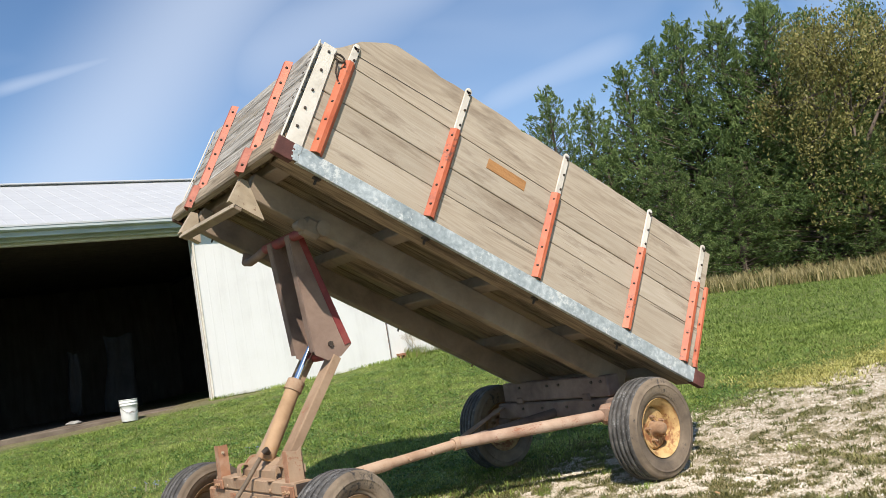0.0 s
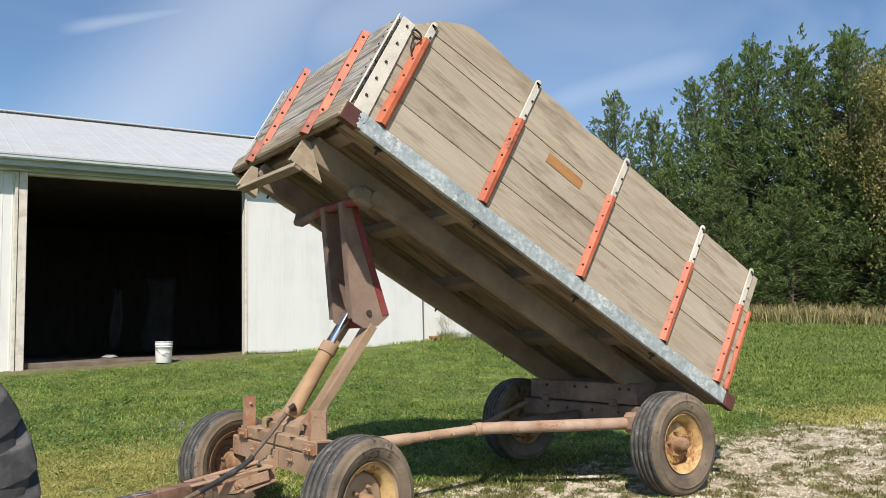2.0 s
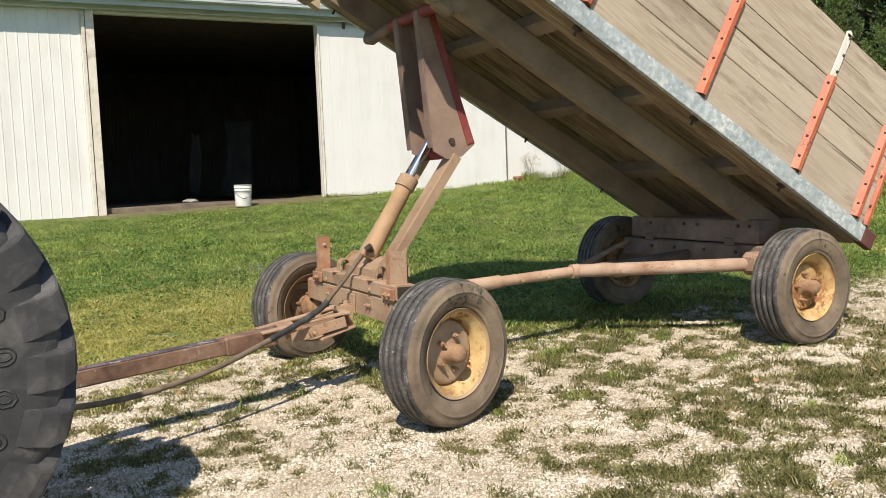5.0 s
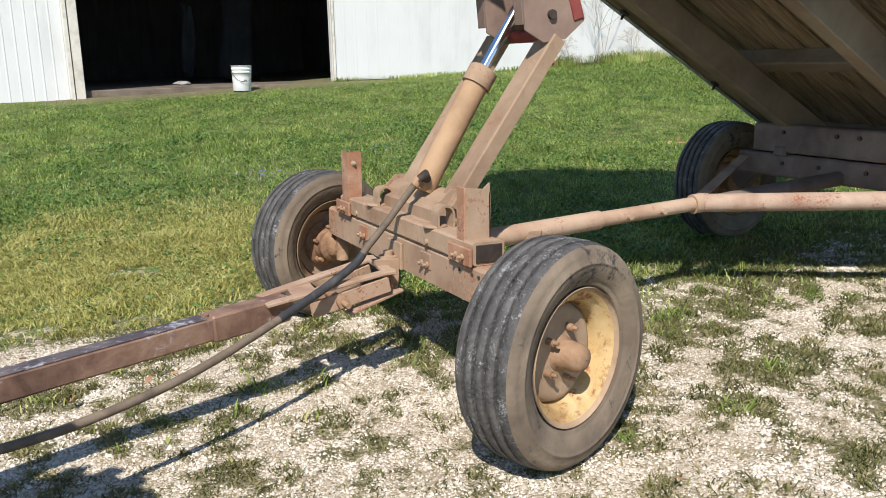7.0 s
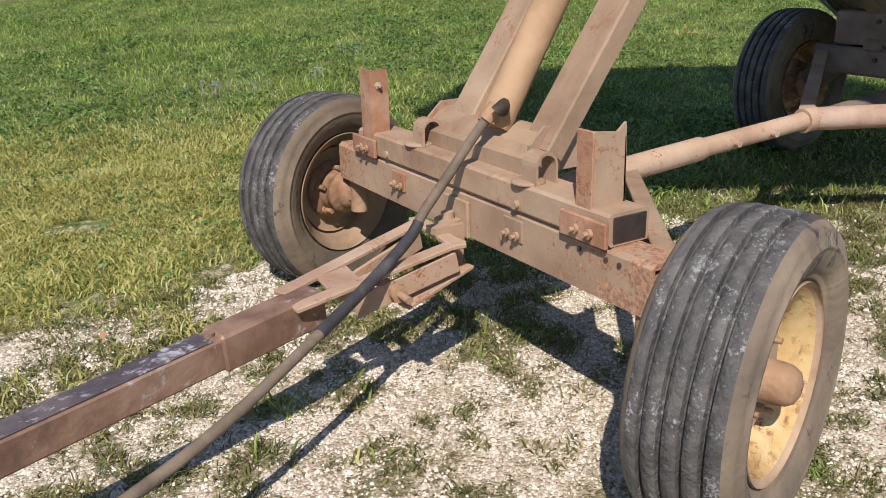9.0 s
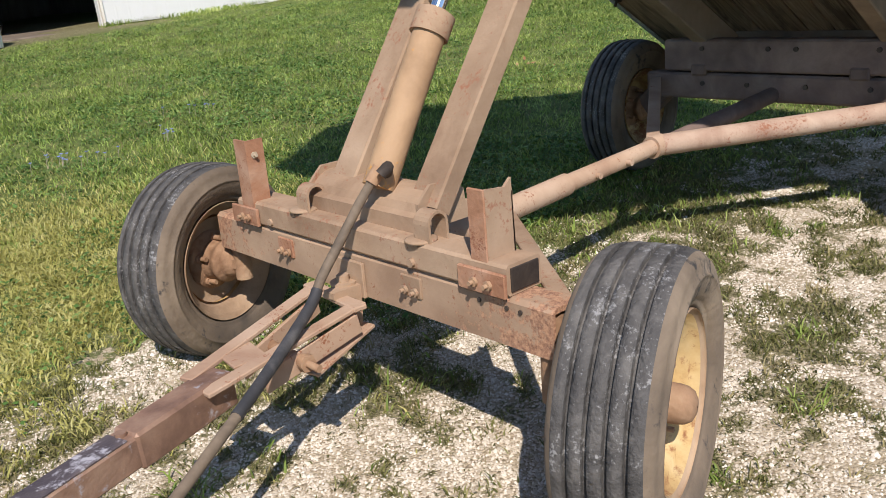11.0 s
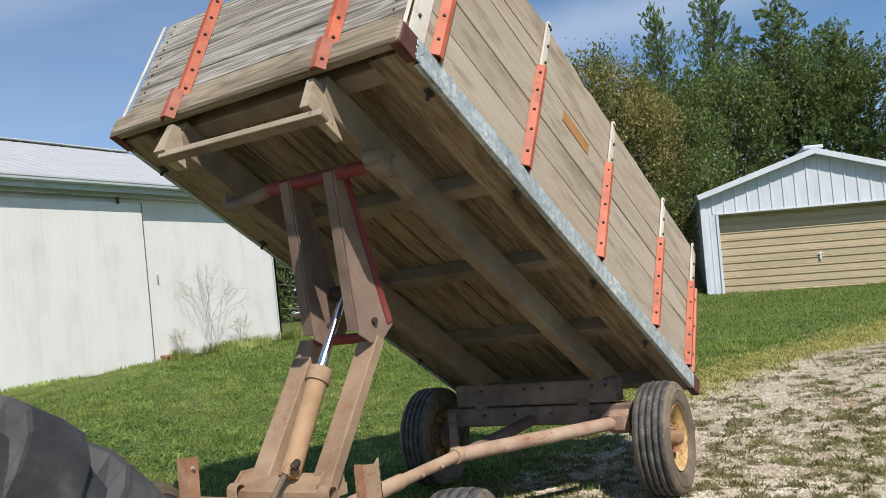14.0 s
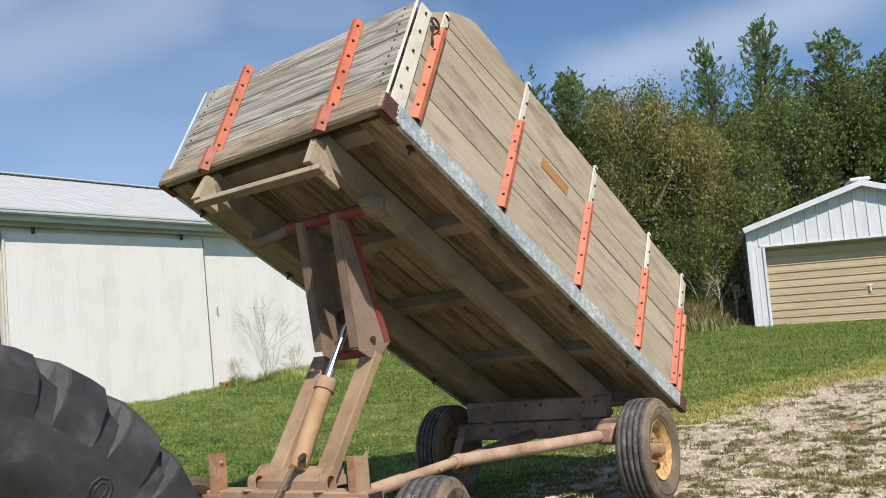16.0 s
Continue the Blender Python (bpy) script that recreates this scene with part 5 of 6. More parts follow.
for y in (4.935, 5.46):
    part("end_plate", Geo().extrude([(-0.085, 0.0), (-0.075, 0.09), (-0.03, 0.125), (0.05, 0.125), (0.10, 0.08), (0.10, 0.0)], (2.495, y - 0.006, 0.584), (2.495, y + 0.006, 0.584), (0, 0, 1)), dust_paint, hbo)


def channel(p, q, w, h, thick=0.009):
    """A U channel from p to q, its back to the front of the wagon, w across and h deep."""
    n = Vector((0, 1, 0)).cross(Vector(q) - Vector(p)).normalized()
    if n.x > 0:
        n = -n
    a, b, t = w / 2, h / 2, thick
    return Geo().extrude([(-a, -b), (-a, b - 0.006), (-a + 0.006, b), (a - 0.006, b), (a, b - 0.006), (a, -b), (a - t, -b), (a - t, b - t), (t - a, b - t), (t - a, -b)], p, q, n)


for y, x0, z0, x1, z1 in ((4.953, 2.449, 0.636, 2.899, 1.273), (5.348, 2.449, 0.636, 2.889, 1.281)):
    wpart("lower_lift_arm", channel((x0, y, z0), (x1, y, z1), 0.120, 0.058), [dust_paint], label="dust-covered lower lift arm")
for y in (4.935, 5.225):
    g = Geo()
    pr = [(2.745, 1.30), (2.83, 1.255), (2.93, 1.27), (3.015, 1.34), (2.76, 2.10), (2.665, 2.10)]
    n = len(pr)
    yy, w = y - 0.035, 0.009
    g.add([(a, yy, b) for a, b in pr] + [(a, yy + w, b) for a, b in pr], [list(range(n)), list(range(2 * n - 1, n - 1, -1))] + [[k, (k + 1) % n, n + (k + 1) % n, n + k] for k in range(n)], centre=Vector((2.8, yy + w / 2, 1.6)))
    arm = wpart("upper_lift_arm", g, lift_brown, label="dusty brown upper lift arm")
    part("rear_flange", Geo().bar((3.012, y, 1.345), (2.757, y, 2.10), 0.075, 0.010, up=(0.95, 0, 0.32)), bright_red if y < 5.1 else lift_brown, arm)
    part("front_flange", Geo().bar((2.748, y + 0.01, 1.32), (2.668, y + 0.01, 2.10), 0.06, 0.009, up=(-0.99, 0, -0.1)), lift_brown, arm)
    part("edge_strip", Geo().bar((2.985, y - 0.0385, 1.345), (2.742, y - 0.0385, 2.09), 0.006, 0.042, up=(0.95, 0, 0.32), bev=0.002), bright_red if y < 5.1 else lift_brown, arm, "faded red edge" if y < 5.1 else "")
    part("pin", Geo().tube([(2.86, y - 0.05, 1.36), (2.86, y - 0.03, 1.36)], 0.018, 10), iron, arm)
wpart("pivot_tube", Geo().tube([(2.875, 4.945, 1.285), (2.875, 5.30, 1.285)], 0.026, 14), bright_red, label="red pivot tube")
cyl = Geo().tube([(2.41, 5.12, 0.685), (2.66, 5.12, 1.105)], 0.050, 20)
cylinder = wpart("hydraulic_cylinder", cyl, cyl_paint, label="worn yellow hydraulic cylinder")
part("collar", Geo().tube([(2.652, 5.12, 1.092), (2.69, 5.12, 1.152)], [0.060, 0.060], 24).tube([(2.689, 5.12, 1.1505), (2.694, 5.12, 1.158)], [0.056, 0.045], 24), dust_paint, cylinder, "dusty cylinder collar")
part("piston_rod", Geo().tube([(2.68, 5.12, 1.14), (2.93, 5.12, 1.53)], 0.023, 18), chrome, cylinder, "polished piston rod")
part("rod_eye", Geo().tube([(2.92, 5.07, 1.52), (2.92, 5.21, 1.52)], 0.04, 14), iron, cylinder)
part("fitting", Geo().tube([(2.415, 5.08, 0.735), (2.39, 5.04, 0.76), (2.37, 5.05, 0.74)], 0.018, 8), iron, cylinder)

# reach pole, rear axle and bolster
wpart("reach_pole", Geo().tube([(2.45, 5.17, 0.43), (3.35, 5.20, 0.475)], 0.043, 16).tube([(3.33, 5.20, 0.474), (3.95, 5.21, 0.505)], 0.035, 16).tube([(3.92, 5.21, 0.503), (3.98, 5.205, 0.508)], 0.048, 16).tube([(3.50, 5.15, 0.48), (3.50, 5.26, 0.48)], 0.013, 8).tube([(3.70, 5.15, 0.49), (3.70, 5.26, 0.49)], 0.013, 8), axle_rust, label="rusty reach pole")
wpart("reach_leg", Geo().tube([(3.97, 5.20, 0.507), (4.90, 4.55, 0.545)], 0.045, 16).box((4.93, 4.53, 0.55), (0.16, 0.16, 0.15), 0.03), pole_paint, label="rusty pink reach leg")
wpart("reach_leg", Geo().tube([(4.00, 5.20, 0.50), (4.97, 5.22, 0.565)], 0.040, 12), axle_grey)
wpart("axle_brace", Geo().bar((3.96, 5.23, 0.515), (4.95, 5.88, 0.630), 0.058, 0.012), axle_rust)
rb = Geo().box((5.02, 5.19, 0.754), (0.13, 1.28, 0.161), 0.01)
for y in (4.62, 4.72, 5.10, 5.24, 5.6):
    rb.tube([(4.957, y, 0.79), (4.945, y, 0.79)], 0.012, 8, slot=1)
wpart("rear_bolster", rb, [axle_grey, iron], label="grey-brown rear bolster beam")
ra = Geo().box((5.03, 5.20, 0.595), (0.13, 1.50, 0.135), 0.012)
for y in (4.75, 5.05, 5.35, 5.6):
    ra.tube([(4.967, y, 0.61), (4.955, y, 0.61)], 0.012, 8, slot=1)
for y in (4.80, 5.62):
    ra.box((5.02, y, 0.68), (0.15, 0.09, 0.06), 0.01)
wpart("rear_axle", ra, [axle_grey, iron], label="grey-brown rear axle beam")
for y0, y1, z1 in ((4.55, 4.40, 0.42), (5.86, 6.00, 0.455)):
    wpart("spindle_bracket", Geo().bar((5.04, y0, 0.58), (5.05, y1, z1), 0.12, 0.11, up=(1, 0, 0), bev=0.012), axle_grey)

# tongue
TG0, TG1 = Vector((2.12, 5.20, 0.30)), Vector((-0.15, 4.51, 0.18))
td = (TG1 - TG0).normalized()
tn = Vector((0, 0, 1)).cross(td).normalized()
tongue = Geo().bar(TG0 + td * 0.30, TG0 + td * 0.62, 0.088, 0.098, bev=0.008).bar(TG0 + td * 0.54, TG1, 0.075, 0.085, bev=0.008)
tongue.bar(TG0 + td * 0.55 - Vector((0, 0, 0.01)) - tn * 0.04, TG1 - Vector((0, 0, 0.01)) - tn * 0.04, 0.006, 0.008)
for k in (0.63, 1.35):
    tongue.tube([TG0 + td * k + Vector((0, 0, 0.035)), TG0 + td * k + Vector((0, 0, 0.052))], 0.015, 6)
tg = wpart("tongue", tongue, tongue_paint, label="worn rusty steel tongue bar")
lift_z = Vector((0, 0, 0.0435))
part("worn_top", Geo().bar(TG0 + td * 0.64 + lift_z, TG1 + lift_z, 0.068, 0.004, bev=0.001), tongue_top, tg, "dark worn top face with bare metal chips")
hp = Geo()
hp.bar((1.74, 5.135, 0.325), (2.265, 5.285, 0.392), 0.045, 0.014).bar((1.74, 5.035, 0.318), (2.262, 5.062, 0.388), 0.045, 0.014)
hp.bar((2.235, 5.03, 0.384), (2.25, 5.31, 0.392), 0.045, 0.016).bar((1.90, 5.075, 0.333), (1.905, 5.18, 0.342), 0.10, 0.010)
hp.bar((1.915, 5.052, 0.270), (2.235, 5.047, 0.338), 0.012, 0.062).bar((1.915, 5.165, 0.275), (2.24, 5.262, 0.343), 0.012, 0.062)
hp.bar((2.06, 5.05, 0.242), (2.30, 5.09, 0.300), 0.05, 0.012)
hitch = part("hitch_frame", hp, axle_rust, tg, "dusty forked hitch frame")
part("cross_bolt", Geo().tube([(2.03, 5.20, 0.298), (2.03, 5.012, 0.298)], 0.018, 10).tube([(2.03, 5.012, 0.298), (2.035, 4.965, 0.294)], 0.011, 8).tube([(2.03, 5.03, 0.298), (2.03, 5.008, 0.298)], 0.026, 6), rim_rust, hitch, "rusty cross bolt")
kp = Geo().box((2.316, 5.175, 0.425), (0.012, 0.13, 0.11), 0.004).tube([(2.285, 5.175, 0.27), (2.285, 5.175, 0.425)], 0.020, 10).tube([(2.285, 5.175, 0.424), (2.285, 5.175, 0.442)], 0.020, 6).tube([(2.285, 5.175, 0.414), (2.285, 5.175, 0.422)], 0.040, 16)
kp.extrude([(-0.05, 0.0), (-0.05, 0.02), (0.05, 0.02), (0.05, 0.0), (0.042, -0.10), (0.02, -0.12), (0.028, -0.02), (-0.03, -0.02)], (2.262, 5.175, 0.394), (2.262, 5.125, 0.394), (0, 0, 1))
wpart("king_pin", kp, dust_paint, label="dust-covered king pin bracket")
part("coupling", Geo().tube([(TG1 + Vector((0.05, 0, 0.06))), (TG1 + Vector((0.05, 0, -0.12)))], 0.018, 8).box(TG1 + Vector((-0.05, -0.02, 0)), (0.22, 0.10, 0.05), 0.01), iron, tg)


def smooth_line(pts, n=8):
    """A soft curve through pts."""
    pts = [Vector(p) for p in pts]
    out = []
    for i in range(len(pts) - 1):
        p0, p1, p2, p3 = pts[max(i - 1, 0)], pts[i], pts[i + 1], pts[min(i + 2, len(pts) - 1)]
        for k in range(n):
            t = k / n
            out.append(0.5 * (2 * p1 + (p2 - p0) * t + (2 * p0 - 5 * p1 + 4 * p2 - p3) * t * t + (3 * p1 - p0 - 3 * p2 + p3) * t ** 3))
    return out + [pts[-1]]


# wheels
def tyre_profile(R, w, bead):
    """Ribbed farm tyre: bead, sidewall, shoulder and five ribs with grooves."""
    h = w / 2
    rb_ = bead
    side = [(rb_, 0.40 * h), (rb_ + 0.012, 0.62 * h), (rb_ + 0.024, 0.76 * h), (rb_ + 0.026, 0.785 * h), (rb_ + 0.031, 0.785 * h), (rb_ + 0.033, 0.80 * h), (rb_ + 0.038, 0.80 * h), (rb_ + 0.040, 0.83 * h), (rb_ + 0.05, 0.90 * h), (R * 0.79, 1.0 * h), (R * 0.815, 1.005 * h), (R * 0.82, 1.025 * h), (R * 0.835, 1.022 * h), (R * 0.84, 0.995 * h), (R * 0.90, 0.955 * h), (R * 0.925, 0.94 * h), (R * 0.945, 0.88 * h), (R * 0.968, 0.80 * h)]
    top = [(R * 0.975, 0.76)]
    for k in range(4):
        y = 0.52 - 0.347 * k
        r = R * (0.994 if k in (0, 3) else 1.0)
        top += [(r - 0.001, y + 0.050), (r - 0.015, y + 0.034), (r - 0.015, y - 0.034), (r - 0.001, y - 0.050)]
        if k < 3:
            top += [(R, y - 0.17)]
    top += [(R * 0.975, -0.76)]
    ribs = [(r, y * h) for r, y in top]
    left = [(r, -y) for r, y in reversed(side)]
    prof = side + ribs + left
    slots = [1] * (len(side) - 1) + [0] * (len(ribs) + 1) + [1] * (len(left) - 1)
    return prof, slots


def build_wheel(R, w, bead):
    """One farm wheel about its axle (y; the outer face towards minus y)."""
    rr, h = bead, w / 2
    ring = [(rr + 0.016, -0.80 * h), (rr + 0.018, -0.74 * h), (rr + 0.002, -0.70 * h), (rr - 0.004, -0.52 * h), (rr - 0.028, -0.47 * h), (rr - 0.034, -0.24 * h)]
    ring += [(rr - 0.040, 0.0), (rr - 0.044, 0.22 * h)]
    dish = [(rr - 0.043, 0.02 * h), (rr - 0.052, -0.16 * h), (rr * 0.66, -0.22 * h), (rr * 0.52, -0.16 * h), (rr * 0.40, -0.20 * h), (0.02, -0.20 * h)]
    disc = Geo().lathe(ring, 48, [1, 1, 0, 0, 0, 0, 0]).lathe(dish, 48, [1] * 5)
    disc.lathe([(rr + 0.016, 0.80 * h), (rr + 0.018, 0.75 * h), (rr + 0.0, 0.72 * h), (rr - 0.004, 0.50 * h), (rr - 0.026, 0.44 * h), (rr - 0.030, 0.20 * h), (rr - 0.040, 0.06 * h), (rr * 0.70, -0.10 * h), (rr * 0.54, -0.06 * h), (rr * 0.42, -0.10 * h), (0.02, -0.10 * h)], 48, [1] * 10)
    prof, slots = tyre_profile(R, w, bead)
    ty = Geo().lathe(prof, 96, slots, crisp=[i for i in range(len(prof) - 1) if slots[i] == 0 and max(prof[i][0], prof[i + 1][0]) - min(prof[i][0], prof[i + 1][0]) > 0.008 or prof[i][0] < R - 0.012 and slots[i] == 0 and prof[i + 1][0] == prof[i][0]])
    hub = Geo().lathe([(0.003, -0.125), (0.020, -0.123), (0.036, -0.115), (0.045, -0.10), (0.048, -0.08), (0.048, -0.035), (0.055, -0.030), (0.070, -0.012), (0.076, 0.01), (0.08, 0.03), (0.06, 0.10), (0.045, 0.14), (0.005, 0.14)], 28)
    for k in range(5):
        a = 2 * math.pi * k / 5 + 0.3
        c, s = 0.088 * math.cos(a), 0.088 * math.sin(a)
        hub.tube([(c, 0.0, s), (c, -0.048, s)], 0.013, 6).tube([(c, -0.04, s), (c, -0.066, s)], 0.007, 8)
        hub.tube([(c, -0.01, s), (c, 0.062, s)], 0.010, 6).tube([(c, 0.0, s), (c, 0.030, s)], 0.016, 6)
    hub.lathe([(0.112, -0.005), (0.112, 0.016), (0.076, 0.022), (0.072, 0.070), (0.080, 0.074), (0.080, 0.092), (0.050, 0.105)], 24)
    return disc, ty, hub


meshes = {}
for name, x, y, z, steer, R, w, turn, spin in (("front", 2.464, 4.245, 0.272, 19, 0.370, 0.245, 0, 20), ("front", 2.325, 6.110, 0.297, 18, 0.372, 0.245, 180, 70),
                                      ("rear", 5.063, 4.292, 0.413, 4, 0.375, 0.24, 0, 130), ("rear", 5.045, 6.110, 0.452, 4, 0.375, 0.24, 180, 200)):
    if name not in meshes:
        d, t_, hb_ = build_wheel(R, w, R * (0.565 if name == "front" else 0.525))
        meshes[name] = (d.mesh("wheel", [rim_yellow, rim_dish if name == "front" else rim_yellow]), t_.mesh("tyre", [tread, sidewall]), hb_.mesh("hub", rim_rust))
    m = Matrix.Translation((x, y, z)) @ pose(0, 0, 0, 0, 0, steer + turn) @ pose(0, 0, 0, 0, spin, 0)
    wh = part("wheel", meshes[name][0], None, wagon, "rusty yellow steel wheel", WM @ m)
    part("tyre", meshes[name][1], None, wh, "worn ribbed black rubber tyre")
    part("hub", meshes[name][2], None, wh, "rusted hub")
for y0, y1, x, z, zb in ((4.44, 4.30, 2.44, 0.28, 0.40), (5.95, 6.05, 2.34, 0.30, 0.40)):
    wpart("steering_knuckle", Geo().tube([(2.37, y0, zb + 0.10), (2.37, y0, zb - 0.16)], 0.032, 12).bar((2.37, y0, z), (x, y1, z), 0.06, 0.06, bev=0.012), rim_rust, label="rusted steering knuckle")

hose = tagged(part("hydraulic_hose", Geo().tube(smooth_line(HOSE), 0.0145, 10), hose_rubber, None), "dusty black hydraulic hose drooping along the tongue", "hose")
part("wrap", Geo().tube(smooth_line(HOSE)[27:41], 0.0165, 10), big_rubber, hose, "black tape wrap")
part("ferrule", Geo().tube(smooth_line(HOSE)[0:5], 0.021, 12), rim_rust, hose, "rusty hose fitting")

# ---- tractor wheel ----
TR, TW = 0.81, 0.35
tw_m = Matrix.Translation((-0.072, 3.70, 0.535)) @ pose(0, 0, 0, 0, 0, 3)
tractor_wheel = empty("tractor_wheel", tw_m, "large black lugged tractor tyre on a yellow steel rim", "wheel")
h = TW / 2
RB = 0.47
prof = [(RB, 0.78 * h), (RB + 0.015, 0.90 * h), (RB + 0.04, 0.93 * h), (RB + 0.045, 0.96 * h), (RB + 0.11, 1.03 * h), (0.64, 1.03 * h), (0.70, 0.99 * h), (0.745, 0.93 * h), (0.768, 0.80 * h), (0.777, 0.4 * h), (0.78, 0)]
prof = prof + [(r, -y) for r, y in reversed(prof[:-1])]
part("tyre", Geo().lathe(prof, 96), big_rubber, tractor_wheel, "black rubber tyre casing")


def lug(side):
    """One chevron lug: from low on the shoulder at this side to just past the middle."""
    g = Geo()
    vs = []
    path = [(1.02, 0.645, 0.650, -0.045), (1.055, 0.68, 0.705, -0.04), (1.03, 0.71, 0.765, -0.03), (0.97, 0.735, 0.797, -0.01), (0.86, 0.75, TR - 0.004, 0.03), (0.45, 0.75, TR - 0.001, 0.14), (0.1, 0.75, TR, 0.23), (-0.08, 0.75, TR, 0.275)]
    for k, (fy, low, top, sw) in enumerate(path):
        wd = 0.094 - 0.050 * k / 7
        for da, r, dy in ((-wd * 1.12, low, 0.95), (-wd, top - 0.008, 0.995), (-wd * 0.90, top, 1.0), (wd * 0.90, top, 1.0), (wd, top - 0.008, 0.995), (wd * 1.12, low, 0.95)):
            a = da - sw
            vs.append((r * math.sin(a), side * h * fy * (dy if k < 4 else 1), r * math.cos(a)))
    n = len(path) - 1
    fs = [[6 * k + j, 6 * k + j + 1, 6 * k + j + 7, 6 * k + j + 6] for k in range(n) for j in range(5)]
    fs += [[0, 1, 2, 3, 4, 5], [6 * n + 5 - j for j in range(6)]]
    g.add(vs, fs, 0, False)
    bm = bmesh.new()
    me = g.mesh("lug", big_rubber)
    bm.from_mesh(me)
    bmesh.ops.recalc_face_normals(bm, faces=bm.faces)
    bm.to_mesh(me)
    bm.free()
    return me


for side in (-1, 1):
    lm = lug(side)
    for k in range(24):
        part("lug", lm, None, tractor_wheel, m=pose(0, 0, 0, 0, 360 / 24 * (k + (0.5 if side > 0 else 0)), 0))
rim = Geo().lathe([(RB + 0.012, -0.84 * h), (RB + 0.015, -0.78 * h), (RB - 0.015, -0.75 * h), (RB - 0.03, -0.40 * h), (RB - 0.06, -0.34 * h), (RB - 0.065, 0.2 * h), (RB - 0.02, 0.5 * h), (RB + 0.012, 0.84 * h)], 72)
part("rim", rim, tractor_yellow, tractor_wheel, "glossy yellow rim")
part("disc", Geo().lathe([(0.38, -0.06), (0.36, -0.075), (0.20, -0.10), (0.18, -0.13), (0.02, -0.13)], 48).lathe([(0.38, -0.03), (0.02, -0.08)], 48), tractor_yellow, tractor_wheel, "yellow wheel disc")
for k in range(8):
    a = 2 * math.pi * k / 8 + 0.15
    c, s = math.cos(a), math.sin(a)
    lugb = Geo().box((0.40 * c, -0.055, 0.40 * s), (0.12, 0.05, 0.10), 0.015, Matrix.Rotation(-a, 3, "Y"))
    lugb.tube([(0.39 * c, -0.08, 0.39 * s), (0.39 * c, -0.11, 0.39 * s)], 0.018, 6)
    part("rim_clamp", lugb, tractor_yellow, tractor_wheel, "yellow rim clamp with a bolt")
part("axle", Geo().tube([(0, -0.16, 0), (0, 0.9, 0)], 0.05, 16), tractor_yellow, tractor_wheel)
# raised marking on the casing: plain raised outlines
for k in range(7):
    a = 0.78 - 0.235 * k
    mr_ = Matrix.Rotation(-a, 3, "Y")
    c = Vector((0.585 * math.cos(a), -h * 1.03 - 0.001, 0.585 * math.sin(a)))
    mk = Geo().tube([c + mr_ @ Vector((0.040 * math.cos(q) * (1 if k % 3 else 0.9), 0, 0.030 * math.sin(q))) for q in np.linspace(0, 6.2832, 21 if k % 2 else 9)], 0.0035, 6, caps=False)
    mk.tube([c + mr_ @ Vector((0.024 * math.cos(q), 0, 0.015 * math.sin(q))) for q in np.linspace(0, 6.2832, 21 if k % 2 else 9)], 0.0025, 6, caps=False)
    part("raised_mark", mk, big_rubber, tractor_wheel)


# ---- trees ----
def quads_mesh(name, centres, along, across, mat, tip=0.35):
    """Many small leaves: each a kite round its centre."""
    n = len(centres)
    v = np.empty((n, 4, 3))
    v[:, 0] = centres - along
    v[:, 1] = centres + across - along * tip * 0.3
    v[:, 2] = centres + along
    v[:, 3] = centres - across - along * tip * 0.3
    me = bpy.data.meshes.new(name)
    me.vertices.add(4 * n)
    me.vertices.foreach_set("co", v.reshape(-1))
    me.loops.add(4 * n)
    me.loops.foreach_set("vertex_index", np.arange(4 * n))
    me.polygons.add(n)
    me.polygons.foreach_set("loop_start", np.arange(0, 4 * n, 4))
    me.polygons.foreach_set("loop_total", np.full(n, 4))
    me.materials.append(mat)
    me.update()
    return me


def unit(a):
    return a / np.maximum(np.linalg.norm(a, axis=-1, keepdims=True), 1e-6)


def cedar_meshes(seed, R=0.34, limbs=190, leaf=0.0070):
    """A cedar of height 1: trunk with limbs, and a ragged cone of upswept sprays."""
    rs = np.random.RandomState(seed)
    wood = Geo().tube([(0, 0, 0), (0.004, 0.003, 0.5), (0, 0.004, 0.97)], [0.022, 0.014, 0.002], 8)
    cs, al, ac = [], [], []
    lobes = [(rs.uniform(0, 6.28), rs.uniform(0.1, 0.95), rs.uniform(0.35, 1.55)) for _ in range(22)]
    for i in range(limbs):
        h = 0.02 + 0.95 * (i + rs.rand()) / limbs
        a = i * 2.4 + rs.uniform(-0.5, 0.5)
        wob = 1.0
        for la, lh, ls in lobes:
            wob += (ls - 1) * math.exp(-((h - lh) / 0.07) ** 2) * max(0, math.cos(a - la)) ** 2
        ln = R * max(0.25, wob) * min(0.92, (1.0 - h) ** 0.8 * 1.15) * rs.uniform(0.65, 1.15) + 0.012
        if h < 0.10:
            ln *= 0.7 + 3 * h
        d = np.array([math.cos(a), math.sin(a), 0.05 + 0.75 * h])
        d /= np.linalg.norm(d)
        p0 = np.array([0, 0, h])
        if h < 0.9:
            wood.tube([p0, p0 + d * ln * 0.8], [0.006 * (1.1 - h), 0.0012], 5)
        for k in range(max(3, int(ln / 0.024))):
            f = 0.15 + 0.85 * rs.rand() ** 0.7
            q = p0 + d * ln * f + rs.normal(0, 0.014, 3) * (0.4 + f)
            q[2] += 0.25 * ln * (f - 0.5) ** 2 - 0.03 * f
            sd = unit(d * rs.uniform(0.3, 1.0) + rs.normal(0, 0.5, 3) + np.array([0, 0, 0.5]))
            per = 26
            g = rs.rand(per, 1)
            sl = rs.uniform(0.025, 0.055) * (1.15 - 0.5 * h)
            c = q + sd * sl * g + rs.normal(0, 0.0055, (per, 3)) * (1.25 - g)
            dr = unit(sd + rs.normal(0, 0.36, (per, 3)))
